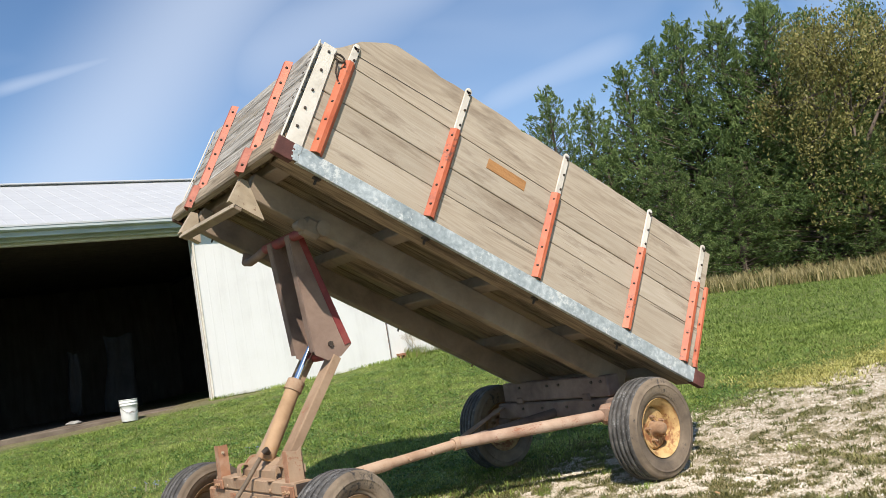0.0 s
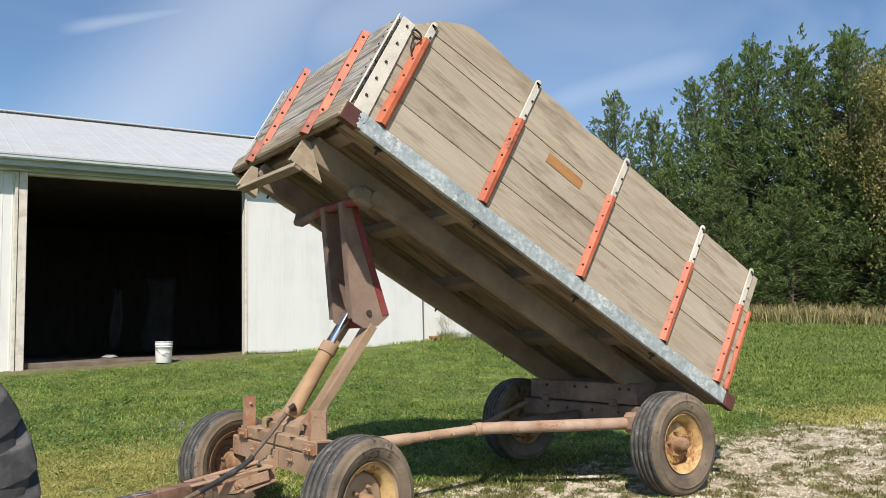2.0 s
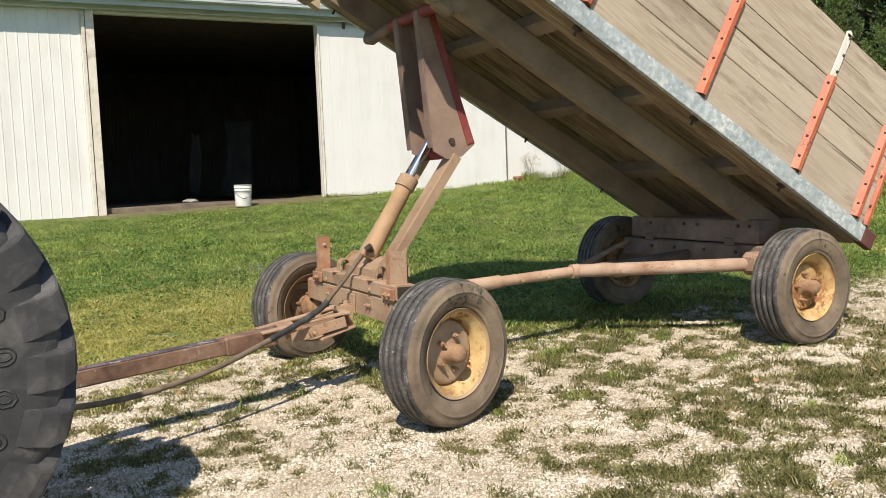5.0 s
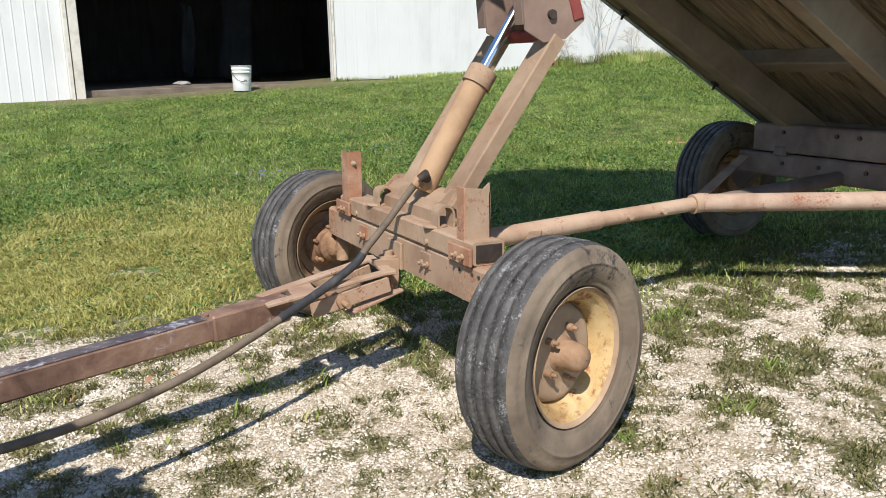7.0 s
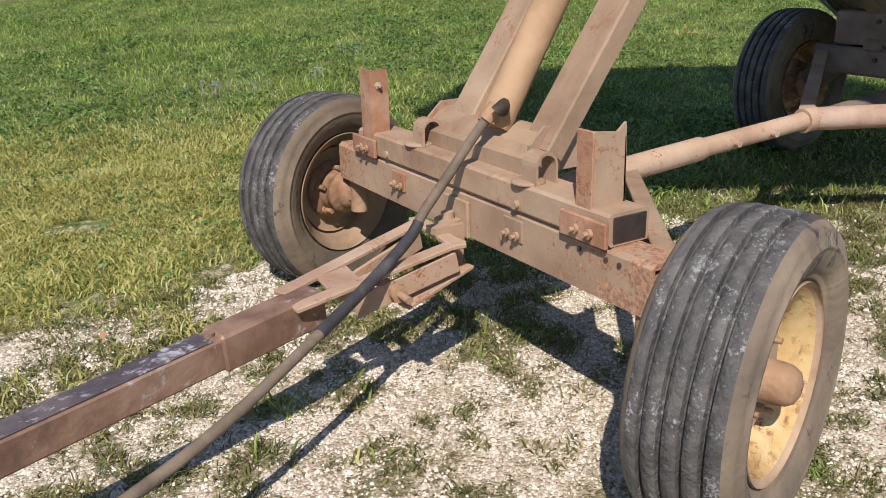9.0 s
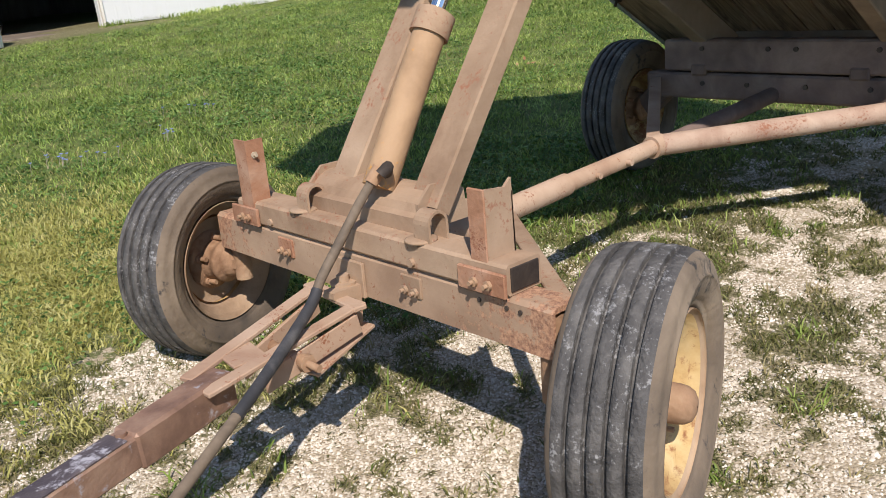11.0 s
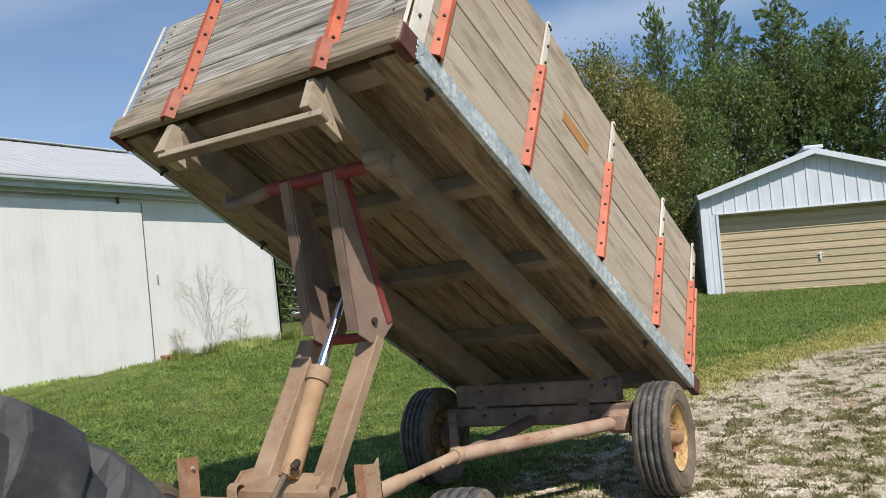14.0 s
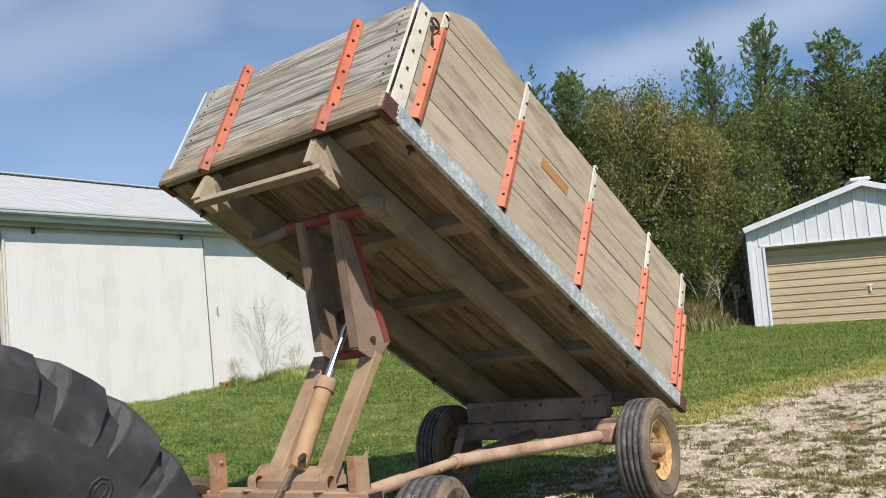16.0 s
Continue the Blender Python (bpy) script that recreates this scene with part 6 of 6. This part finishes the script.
            s = leaf * rs.uniform(0.6, 1.35, (per, 1))
            side = unit(np.cross(dr, rs.normal(0, 1, (per, 3))))
            cs.append(c), al.append(dr * s), ac.append(side * s * 0.30)
    crown = quads_mesh("crown", np.concatenate(cs), np.concatenate(al), np.concatenate(ac), cedar_leaf)
    return wood.mesh("trunk", bark), crown


def broad_meshes(seed, mat, leaves=34000, leaf=0.0056, R=0.34):
    """A broadleaf tree of height 1: forked limbs and leaves in uneven clumps."""
    rs = np.random.RandomState(seed)
    wood = Geo().tube([(0, 0, 0), (0.01, 0, 0.15), (0.0, 0.01, 0.32)], [0.022, 0.018, 0.015], 8)
    tips = []

    def grow(p, d, ln, r, k):
        q = p + d * ln
        mid = (p + q) / 2 + rs.normal(0, 0.012, 3)
        wood.tube([p, mid, q], [r, r * 0.8, r * 0.6], 5, caps=False)
        if k == 0:
            tips.append(q)
            return
        for _ in range(3):
            nd = unit(d + rs.normal(0, 0.55, 3) + np.array([0, 0, 0.12]))
            grow(q, nd, ln * rs.uniform(0.6, 0.85), r * 0.58, k - 1)
    for b in range(5):
        a = 6.28 * b / 5 + rs.uniform(-0.3, 0.3)
        grow(np.array([0, 0, 0.14 + 0.04 * b]), unit(np.array([math.cos(a) * 0.7, math.sin(a) * 0.7, 0.9])), 0.20, 0.010, 3)
    tips = np.array(tips)
    top = tips[:, 2].max()
    pick = tips[rs.randint(0, len(tips), leaves)]
    c = pick + rs.normal(0, 0.030, (leaves, 3))
    c[:, 2] -= 0.02
    low = rs.rand(leaves) < 0.22
    c[low, 2] *= rs.uniform(0.25, 0.9, low.sum())
    dr = unit(rs.normal(0, 1, (leaves, 3)) + np.array([0, 0, -0.4]))
    side = unit(np.cross(dr, rs.normal(0, 1, (leaves, 3))))
    s = leaf * rs.uniform(0.6, 1.35, (leaves, 1))
    return wood.mesh("trunk", bark), quads_mesh("crown", c, dr * s, side * s * 0.55, mat), top


cedars = [cedar_meshes(11, 0.33), cedar_meshes(12, 0.38), cedar_meshes(13, 0.28), cedar_meshes(14, 0.35)]
broads = [broad_meshes(21, broad_leaf), broad_meshes(22, autumn_leaf), broad_meshes(23, broad_leaf)]


def tree(kind, i, eye, az, dist, tan, wide=1.0, turn=0.0, label=""):
    """A tree in the direction az (degrees) from eye, as high as its slope from there."""
    x, y = eye[0] + dist * math.cos(radians(az)), eye[1] + dist * math.sin(radians(az))
    z = gz(x, y) - 0.1
    H = eye[2] + dist * tan - z
    src = cedars[i] if kind == "cedar" else broads[i]
    if kind != "cedar":
        H /= src[2] + 0.03
    t = empty("tree", Matrix.Translation((x, y, z)) @ pose(0, 0, 0, 0, 0, turn) @ Matrix.Diagonal((H * wide, H * wide, H, 1)), label or ("dark green cedar in the tree line" if kind == "cedar" else "leafy broadleaf tree at the edge of the trees"), "tree", "trees behind the lawn")
    part("trunk", src[0], None, t)
    part("crown", src[1], None, t)


E0, E1 = (0.25, 0.0, 1.2), (-0.79, 1.56, 1.17)
for k, (az, d, tan, wide) in enumerate(((56, 38, 0.205, 1.2), (51, 36, 0.225, 1.1), (47.6, 35, 0.25, 0.9), (45.5, 33, 0.297, 0.75), (43.0, 34, 0.270, 0.9), (40.2, 31, 0.305, 0.95), (38.2, 33, 0.325, 1),
                                    (36.3, 30, 0.345, 1), (33.7, 29.5, 0.335, 1.05), (31.0, 29, 0.340, 1), (28.6, 31, 0.315, 1), (34.8, 26.6, 0.17, 1.5), (30.5, 27.5, 0.20, 1.3), (38.6, 27.5, 0.19, 1.3), (42.2, 30, 0.2, 1.3), (27.2, 26.5, 0.16, 1.5))):
    tree("cedar", k % 4, E0, az, d, tan, wide, 57 * k)
for k, (kind, i, az, d, tan, wide) in enumerate((("cedar", 1, 27.4, 31, 0.338, 1), ("broad", 1, 23.6, 28, 0.312, 0.72), ("broad", 0, 20.6, 31, 0.315, 0.8), ("cedar", 0, 18.2, 34, 0.345, 0.72), ("cedar", 2, 14.6, 36, 0.360, 0.85), ("broad", 2, 13.2, 37, 0.295, 0.8),
                                             ("cedar", 3, 10.6, 38, 0.325, 1.1), ("cedar", 0, 7.6, 38, 0.285, 1.1), ("broad", 0, 4.8, 40, 0.28, 0.9), ("cedar", 1, 1.5, 40, 0.29, 1), ("cedar", 2, 25.8, 27, 0.20, 1.5), ("broad", 0, 20.0, 27, 0.16, 0.9), ("cedar", 3, 17.5, 33, 0.24, 1.2), ("cedar", 2, -2.5, 42, 0.27, 1.1), ("cedar", 3, 22.0, 33, 0.29, 1.2))):
    tree(kind, i, E1, az, d, tan, wide, 83 * k, "yellowing broadleaf tree in front of the cedars" if kind == "broad" and i == 1 else "")


# ---- grass, weeds and stones ----
def blades_mesh(name, x, y, height, width, lean, mat, seed, kind_label, category):
    """Grass blades as bent strips of two triangles and a tip."""
    rs = np.random.RandomState(seed)
    n = len(x)
    z = ground_z(x, y)
    a = rs.uniform(0, 6.283, n)
    b = rs.uniform(0, 6.283, n)
    dx, dy = np.cos(a) * width / 2, np.sin(a) * width / 2
    lx, ly = np.cos(b) * lean * height, np.sin(b) * lean * height
    v = np.empty((n, 5, 3))
    base = np.stack([x, y, z - 0.005], -1)
    v[:, 0] = base + np.stack([dx, dy, 0 * dx], -1)
    v[:, 1] = base - np.stack([dx, dy, 0 * dx], -1)
    mid = base + np.stack([lx * 0.35, ly * 0.35, height * 0.6], -1)
    v[:, 2] = mid - np.stack([dx, dy, 0 * dx], -1) * 0.8
    v[:, 3] = mid + np.stack([dx, dy, 0 * dx], -1) * 0.8
    v[:, 4] = base + np.stack([lx, ly, height * (1.0 - 0.25 * lean)], -1)
    me = bpy.data.meshes.new(name)
    me.vertices.add(5 * n)
    me.vertices.foreach_set("co", v.reshape(-1))
    o = 5 * np.arange(n)[:, None]
    loops = np.concatenate([o + np.array([[0, 1, 2, 3]]), o + np.array([[3, 2, 4]])], 1)
    me.loops.add(7 * n)
    me.loops.foreach_set("vertex_index", loops.reshape(-1))
    me.polygons.add(2 * n)
    st = np.stack([7 * np.arange(n), 7 * np.arange(n) + 4], -1).reshape(-1)
    me.polygons.foreach_set("loop_start", st)
    me.polygons.foreach_set("loop_total", np.tile([4, 3], n))
    me.materials.append(mat)
    me.update()
    return tagged(new(name, me), kind_label, category, kind="stuff")


rs = np.random.RandomState(7)


def lawn_points(n, x0, x1, y0, y1, power=1.0):
    x, y = rs.uniform(x0, x1, n), y0 + (y1 - y0) * rs.rand(n) ** power
    keep = (rs.rand(n) > gravel_amount(x, y) * 1.7 + 0.05) & (rs.rand(n) > 0.86 * drive(x, y)) & ~((y > 15.35) & (x < 13.0)) & ~((np.abs(x - 4.0) < 2.2) & (y > 14.9))
    return x[keep], y[keep]


def yellow(x, y):
    """How far the lawn has yellowed beside the wagon's tongue."""
    return np.exp(-((x - 1.35) / 1.3) ** 2 - ((y - 7.4) / 1.0) ** 2)


def lawn_height(x, y):
    return (0.25 + 0.55 * lumps(x, y, 2.2, 9) + 1.5 * grain(x, y, 0.30, 19) ** 2) * (1.0 - 0.4 * np.clip((y - 12.5) / 2.5, 0, 1)) * (1 - 0.35 * yellow(x, y))


x, y = lawn_points(330000, -2.5, 13.5, 4.9, 15.4, 1.35)
k = rs.rand(len(x)) > 0.90 * yellow(x, y)
x, y = x[k], y[k]
blades_mesh("lawn_grass", x, y, rs.uniform(0.018, 0.062, len(x)) * lawn_height(x, y), rs.uniform(0.005, 0.010, len(x)), rs.uniform(0.4, 1.5, len(x)), grass_blade, 1, "short green mown lawn grass", "grass")
x, y = lawn_points(120000, 9.0, 27.0, 1.0, 16.0)
blades_mesh("lawn_grass", x, y, rs.uniform(0.03, 0.08, len(x)), rs.uniform(0.012, 0.022, len(x)), rs.uniform(0.4, 1.3, len(x)), far_blade, 2, "short green mown lawn grass farther off", "grass")
x, y = lawn_points(30000, -1.5, 12.0, 4.3, 14.5, 1.4)
blades_mesh("dry_grass", x, y, rs.uniform(0.02, 0.055, len(x)), rs.uniform(0.004, 0.009, len(x)), rs.uniform(0.5, 1.4, len(x)), dry_blade, 3, "dry straw coloured grass among the green", "grass")
x, y = rs.normal(1.35, 0.95, 85000), rs.normal(7.4, 0.72, 85000)
k = gravel_amount(x, y) < 0.3
x, y = x[k], y[k]
blades_mesh("dry_grass", x, y, rs.uniform(0.016, 0.055, len(x)) * (0.3 + grain(x, y, 0.25, 15) * 1.4), rs.uniform(0.005, 0.009, len(x)), rs.uniform(0.5, 1.4, len(x)), yellow_blade, 4, "yellowed thin patch of the lawn", "grass")


x = rs.uniform(8.5, 16.0, 26000)
y = 5.75 - 0.42 * np.clip(x - 9.5, 0, 20) + rs.normal(0, 0.32, len(x)) + 0.5 * (grain(x, x * 0, 0.9, 14) - 0.5)
blades_mesh("dry_grass", x, y, rs.uniform(0.025, 0.075, len(x)), rs.uniform(0.008, 0.016, len(x)), rs.uniform(0.5, 1.4, len(x)), yellow_blade, 6, "straw coloured grass along the edge of the drive", "grass")


def clover(n, x0, x1, y0, y1, seed, lo=0.006, hi=0.015, level=0.90, mat=None, label="dark green clover clumps in the lawn"):
    """Small round leaves of clover and plantain in clumps between the grass blades."""
    r2 = np.random.RandomState(seed)
    x, y = r2.uniform(x0, x1, n), y0 + (y1 - y0) * r2.rand(n) ** 1.3
    k = (grain(x, y, 0.55, seed - 4) + 0.7 * grain(x, y, 0.16, seed - 3) + 0.10 * np.clip((y - 9) / 4, 0, 1) > level) & (r2.rand(n) > 1.5 * gravel_amount(x, y)) & (r2.rand(n) > 0.8 * yellow(x, y)) & (r2.rand(n) > 0.9 * drive(x, y))
    x, y = x[k], y[k]
    c = np.stack([x, y, ground_z(x, y) + r2.uniform(0.008, 0.045, len(x))], -1)
    d = unit(r2.normal(0, 1, (len(x), 3)) * np.array([1, 1, 0.35]))
    sd = unit(np.cross(d, np.array([0, 0, 1.0]) + r2.normal(0, 0.35, (len(x), 3))))
    s = r2.uniform(lo, hi, (len(x), 1))
    tagged(new("clover", quads_mesh("clover", c, d * s, sd * s * 0.75, mat or clover_leaf)), label, "clover", kind="stuff")


clover(190000, -2.0, 11.0, 5.6, 14.6, 95)
clover(60000, -1.5, 6.0, 5.9, 11.5, 195, 0.008, 0.019, 0.96, None, "broad green weed leaves in patches of the lawn")


def tufts(n, x0, x1, y0, y1, per, spread, hi, mat, seed, label):
    r2 = np.random.RandomState(seed)
    cx, cy = r2.uniform(x0, x1, n), r2.uniform(y0, y1, n)
    keep = r2.rand(n) < 0.15 + 0.85 * (gravel_amount(cx, cy) < 0.45)
    keep &= r2.rand(n) > 1.1 * yellow(cx, cy)
    cx, cy = cx[keep], cy[keep]
    size = r2.uniform(0.5, 1.5, len(cx))
    x = np.repeat(cx, per) + r2.normal(0, spread, len(cx) * per) * np.repeat(size, per)
    y = np.repeat(cy, per) + r2.normal(0, spread, len(cx) * per) * np.repeat(size, per)
    blades_mesh("grass_tuft", x, y, r2.uniform(0.3, 1.0, len(x)) * hi * np.repeat(size, per), r2.uniform(0.004, 0.008, len(x)), r2.uniform(0.5, 1.4, len(x)), mat, seed, label, "grass")


def drive_grass(n, x0, x1, y0, y1, lo, hi, w, mat, seed, label, dry=0.0):
    """Low thin grass that has taken hold between the bare patches of the drive."""
    r2 = np.random.RandomState(seed)
    x, y = r2.uniform(x0, x1, n), r2.uniform(y0, y1, n)
    g = gravel_amount(x, y) + 1.3 * (grain(x, y, 0.085, seed + 1) - 0.5)
    keep = (r2.rand(n) < np.clip((0.58 - g) * 1.9, 0.05, 0.9)) & (r2.rand(n) < 0.25 + drive(x, y))
    keep &= r2.rand(n) < (1 - dry) + dry * grain(x, y, 0.5, seed + 2)
    x, y, g = x[keep], y[keep], g[keep]
    tall = 0.55 + 0.75 * np.clip(0.5 - g, 0, 0.6) + 0.5 * (grain(x, y, 0.2, seed + 3) > 0.70)
    blades_mesh("drive_grass", x, y, r2.uniform(lo, hi, len(x)) * tall, r2.uniform(0.7, 1.4, len(x)) * w, r2.uniform(0.5, 1.6, len(x)), mat, seed, label, "grass")


drive_grass(190000, 0.2, 5.2, 1.6, 6.3, 0.014, 0.045, 0.0048, weed_blade, 31, "low olive grass growing through the gravel")
drive_grass(66000, 5.2, 11.5, 1.2, 6.2, 0.018, 0.055, 0.0075, weed_blade, 34, "low olive grass growing through the gravel farther off")
drive_grass(60000, 0.2, 11.0, 1.6, 6.2, 0.014, 0.045, 0.0055, dry_blade, 32, "yellowed grass among the stones of the drive", 0.6)
drive_grass(80000, 1.4, 8.0, 1.0, 4.2, 0.016, 0.050, 0.006, dry_blade, 35, "yellow-green grass over the sandy side of the drive", 0.5)
drive_grass(70000, 1.6, 8.5, 0.8, 3.6, 0.018, 0.055, 0.006, weed_blade, 40, "olive grass spreading over the sandy side of the drive")
drive_grass(30000, -2.5, 1.6, 3.8, 6.4, 0.016, 0.045, 0.006, dry_blade, 36, "yellowed thin grass beside the tongue")
tufts(90, 0.2, 10.0, 1.6, 6.2, 50, 0.03, 0.055, grass_blade, 33, "lush green grass clumps in the drive")
tufts(3000, -1.6, 9.5, 6.4, 14.5, 15, 0.035, 0.055, lush_blade, 39, "taller bright grass clumps standing out of the lawn")
tufts(1300, 0.2, 7.5, 1.6, 6.0, 36, 0.026, 0.034, weed_blade, 37, "low dark weed rosettes scattered over the gravel")
tufts(160, 0.2, 8.0, 1.6, 6.2, 40, 0.028, 0.05, dry_blade, 38, "straw coloured grass clumps in the drive")


def stones(n, x0, x1, y0, y1, lo, hi, seed):
    """Loose limestone chips, each a small uneven pyramid."""
    r2 = np.random.RandomState(seed)
    x, y = r2.uniform(x0, x1, n), r2.uniform(y0, y1, n)
    keep = r2.rand(n) < np.clip((gravel_amount(x, y) + 0.7 * (grain(x, y, 0.09, 77) - 0.5) - 0.10) * 1.5, 0.04, 1)
    x, y = x[keep], y[keep]
    n = len(x)
    z = ground_z(x, y)
    base = np.array([[1, 0, -0.25], [0, 0.8, -0.25], [-1, 0, -0.25], [0, -0.8, -0.25], [0.25, 0.1, 0.7]], float)
    s = r2.uniform(lo, hi, (n, 1, 1)) * r2.uniform(0.5, 1.3, (n, 5, 1))
    a = r2.uniform(0, 6.28, n)
    rot = np.zeros((n, 3, 3))
    rot[:, 0, 0], rot[:, 0, 1], rot[:, 1, 0], rot[:, 1, 1], rot[:, 2, 2] = np.cos(a), -np.sin(a), np.sin(a), np.cos(a), 1
    v = (base[None] * s) @ rot.transpose(0, 2, 1) + np.stack([x, y, z + lo * 0.2], -1)[:, None]
    tri = np.array([[0, 1, 4], [1, 2, 4], [2, 3, 4], [3, 0, 4]])
    f = (5 * np.arange(n)[:, None, None] + tri[None]).reshape(-1)
    me = bpy.data.meshes.new("gravel")
    me.vertices.add(5 * n)
    me.vertices.foreach_set("co", v.reshape(-1))
    me.loops.add(len(f))
    me.loops.foreach_set("vertex_index", f)
    me.polygons.add(4 * n)
    me.polygons.foreach_set("loop_start", np.arange(0, 12 * n, 3))
    me.polygons.foreach_set("loop_total", np.full(4 * n, 3))
    me.materials.append(stone_mat)
    me.update()
    tagged(new("gravel", me), "loose pale limestone gravel chips on the drive", "gravel", kind="stuff")


stones(210000, 0.0, 5.5, 2.0, 6.3, 0.003, 0.0085, 41)
stones(16000, 0.2, 5.5, 2.0, 6.3, 0.007, 0.014, 44)
stones(24000, 5.0, 11.0, 1.6, 6.0, 0.007, 0.015, 42)


def weeds(n, x0, x1, y0, y1, hi, seed, mat, label, w=0.012):
    r2 = np.random.RandomState(seed)
    x, y = r2.uniform(x0, x1, n), r2.uniform(y0, y1, n)
    blades_mesh("tall_grass", x, y, r2.uniform(0.4, 1.0, n) * hi, r2.uniform(0.6, 1.3, n) * w, r2.uniform(0.1, 0.6, n), mat, seed, label, "grass")


weeds(2000, 9.9, 14.2, 14.95, 15.38, 0.27, 51, grass_blade, "tall weeds along the barn wall")
weeds(600, 9.9, 14.2, 14.95, 15.38, 0.30, 52, dry_blade, "dry weed stalks along the barn wall")
weeds(900, 5.6, 9.8, 15.22, 15.38, 0.10, 53, grass_blade, "grass fringe at the barn wall")


def along_trees(n, hi, seed, mat, label, w):
    """Tall grass at the foot of the tree line, on an arc round the lawn."""
    r2 = np.random.RandomState(seed)
    az, d = np.radians(r2.uniform(17.5, 47, n)), r2.uniform(23.2, 27.0, n)
    x, y = d * np.cos(az), d * np.sin(az)
    ok = ~((x > 21.3) & (y < 9.6))
    x, y = x[ok], y[ok]
    blades_mesh("tall_grass", x, y, r2.uniform(0.4, 1.0, len(x)) * hi, r2.uniform(0.6, 1.3, len(x)) * w, r2.uniform(0.1, 0.6, len(x)), mat, seed, label, "grass")


along_trees(7000, 0.50, 61, dry_blade, "tall dry grass at the foot of the trees", 0.03)
along_trees(6000, 0.32, 62, weed_blade, "tall green grass at the foot of the trees", 0.03)


def brush(n, hi, seed, mat, label, w):
    """A mound of tall brush between the garage and the trees."""
    r2 = np.random.RandomState(seed)
    x, y = r2.normal(24.2, 0.9, n), r2.normal(10.6, 0.75, n)
    ok = (y > 9.15 - 0.35 * (x - 22.4)) & (np.abs(x - 24.2) < 2.4)
    x, y = x[ok], y[ok]
    tall = np.exp(-((y - 10.6) / 1.1) ** 2) * (0.45 + 0.75 * grain(x, y, 0.5, seed))
    blades_mesh("brush", x, y, r2.uniform(0.3, 1.0, len(x)) * hi * tall, r2.uniform(0.5, 1.3, len(x)) * w, r2.uniform(0.2, 1.1, len(x)), mat, seed, label, "grass")


brush(9000, 1.05, 63, dry_blade, "tall tan brush beside the garage", 0.022)
brush(5000, 0.85, 64, weed_blade, "olive weeds in the brush beside the garage", 0.026)


def dry_bush(x, y, hgt, seed, label="leafless dry weed standing against the barn wall", stems=4, forks=4, thick=0.007):
    r2 = np.random.RandomState(seed)
    g = Geo()

    def grow(p, d, ln, r, k):
        q = p + d * ln
        g.tube([p, q], [r, r * 0.7], 4, caps=False)
        if k:
            for _ in range(3):
                grow(q, unit(d + r2.normal(0, 0.42, 3)), ln * r2.uniform(0.55, 0.8), r * 0.62, k - 1)
    for s in range(stems):
        grow(np.array([0.05 * s - 0.08, 0, 0]), unit(np.array([r2.normal(0, 0.25), r2.normal(0, 0.12), 1])), hgt * 0.36, thick, forks)
    tagged(part("dry_weed", g, twig, None, m=Matrix.Translation((x, y, gz(x, y)))), label, "weed")


dry_bush(10.85, 15.12, 1.75, 71)
dry_bush(10.1, 15.15, 0.6, 72)
dry_bush(11.6, 15.10, 0.7, 73)
for x, y, hgt, seed in ((23.2, 10.0, 2.1, 74), (23.6, 10.7, 2.4, 75), (23.3, 9.6, 1.5, 76)):
    dry_bush(x, y, hgt, seed, "bare pale sapling in the brush beside the garage", 2, 2, 0.014)


def leaf_heap(x, y, n, spread, seed):
    """A few curled fallen leaves."""
    r2 = np.random.RandomState(seed)
    c = np.stack([x + r2.normal(0, spread, n), y + r2.normal(0, spread, n), 0 * np.ones(n)], -1)
    c[:, 2] = ground_z(c[:, 0], c[:, 1]) + r2.uniform(0.02, 0.07, n)
    dr = unit(r2.normal(0, 1, (n, 3)) * np.array([1, 1, 0.5]))
    sd = unit(np.cross(dr, np.array([0, 0, 1.0]) + r2.normal(0, 0.4, (n, 3))))
    me = quads_mesh("fallen_leaves", c, dr * 0.026, sd * 0.016, brown_leaf)
    tagged(new("fallen_leaves", me), "curled brown fallen leaves lying on the grass", "leaves", kind="stuff")


leaf_heap(6.9, 8.43, 9, 0.10, 81)
leaf_heap(8.0, 3.6, 12, 0.12, 82)
leaf_heap(1.2, 5.75, 5, 0.25, 83)
leaf_heap(3.6, 3.9, 5, 0.7, 84)
leaf_heap(4.6, 3.4, 4, 0.6, 85)


def chicory(x, y, seed):
    r2 = np.random.RandomState(seed)
    g = Geo()
    for _ in range(7):
        px, py = r2.normal(0, 0.10), r2.normal(0, 0.06)
        hz = r2.uniform(0.05, 0.10)
        g.tube([(px, py, -0.01), (px + 0.01, py, hz)], 0.0012, 4)
        for k in range(8):
            a = 0.785 * k
            c0 = Vector((px + 0.01, py, hz))
            g.add([c0, c0 + Vector((0.011 * math.cos(a - 0.3), 0.011 * math.sin(a - 0.3), 0.006)), c0 + Vector((0.016 * math.cos(a), 0.016 * math.sin(a), 0.008)), c0 + Vector((0.011 * math.cos(a + 0.3), 0.011 * math.sin(a + 0.3), 0.006))], [[0, 1, 2, 3]], 1)
    tagged(part("wildflower", g, [twig, chicory_blue], None, m=Matrix.Translation((x, y, gz(x, y)))), "small clump of pale blue wildflowers in the lawn", "flower", "wildflowers in the lawn", "stuff")


for k, (x, y) in enumerate(((2.93, 8.98), (3.55, 9.09), (2.75, 9.1), (4.0, 9.6))):
    chicory(x, y, 90 + k)
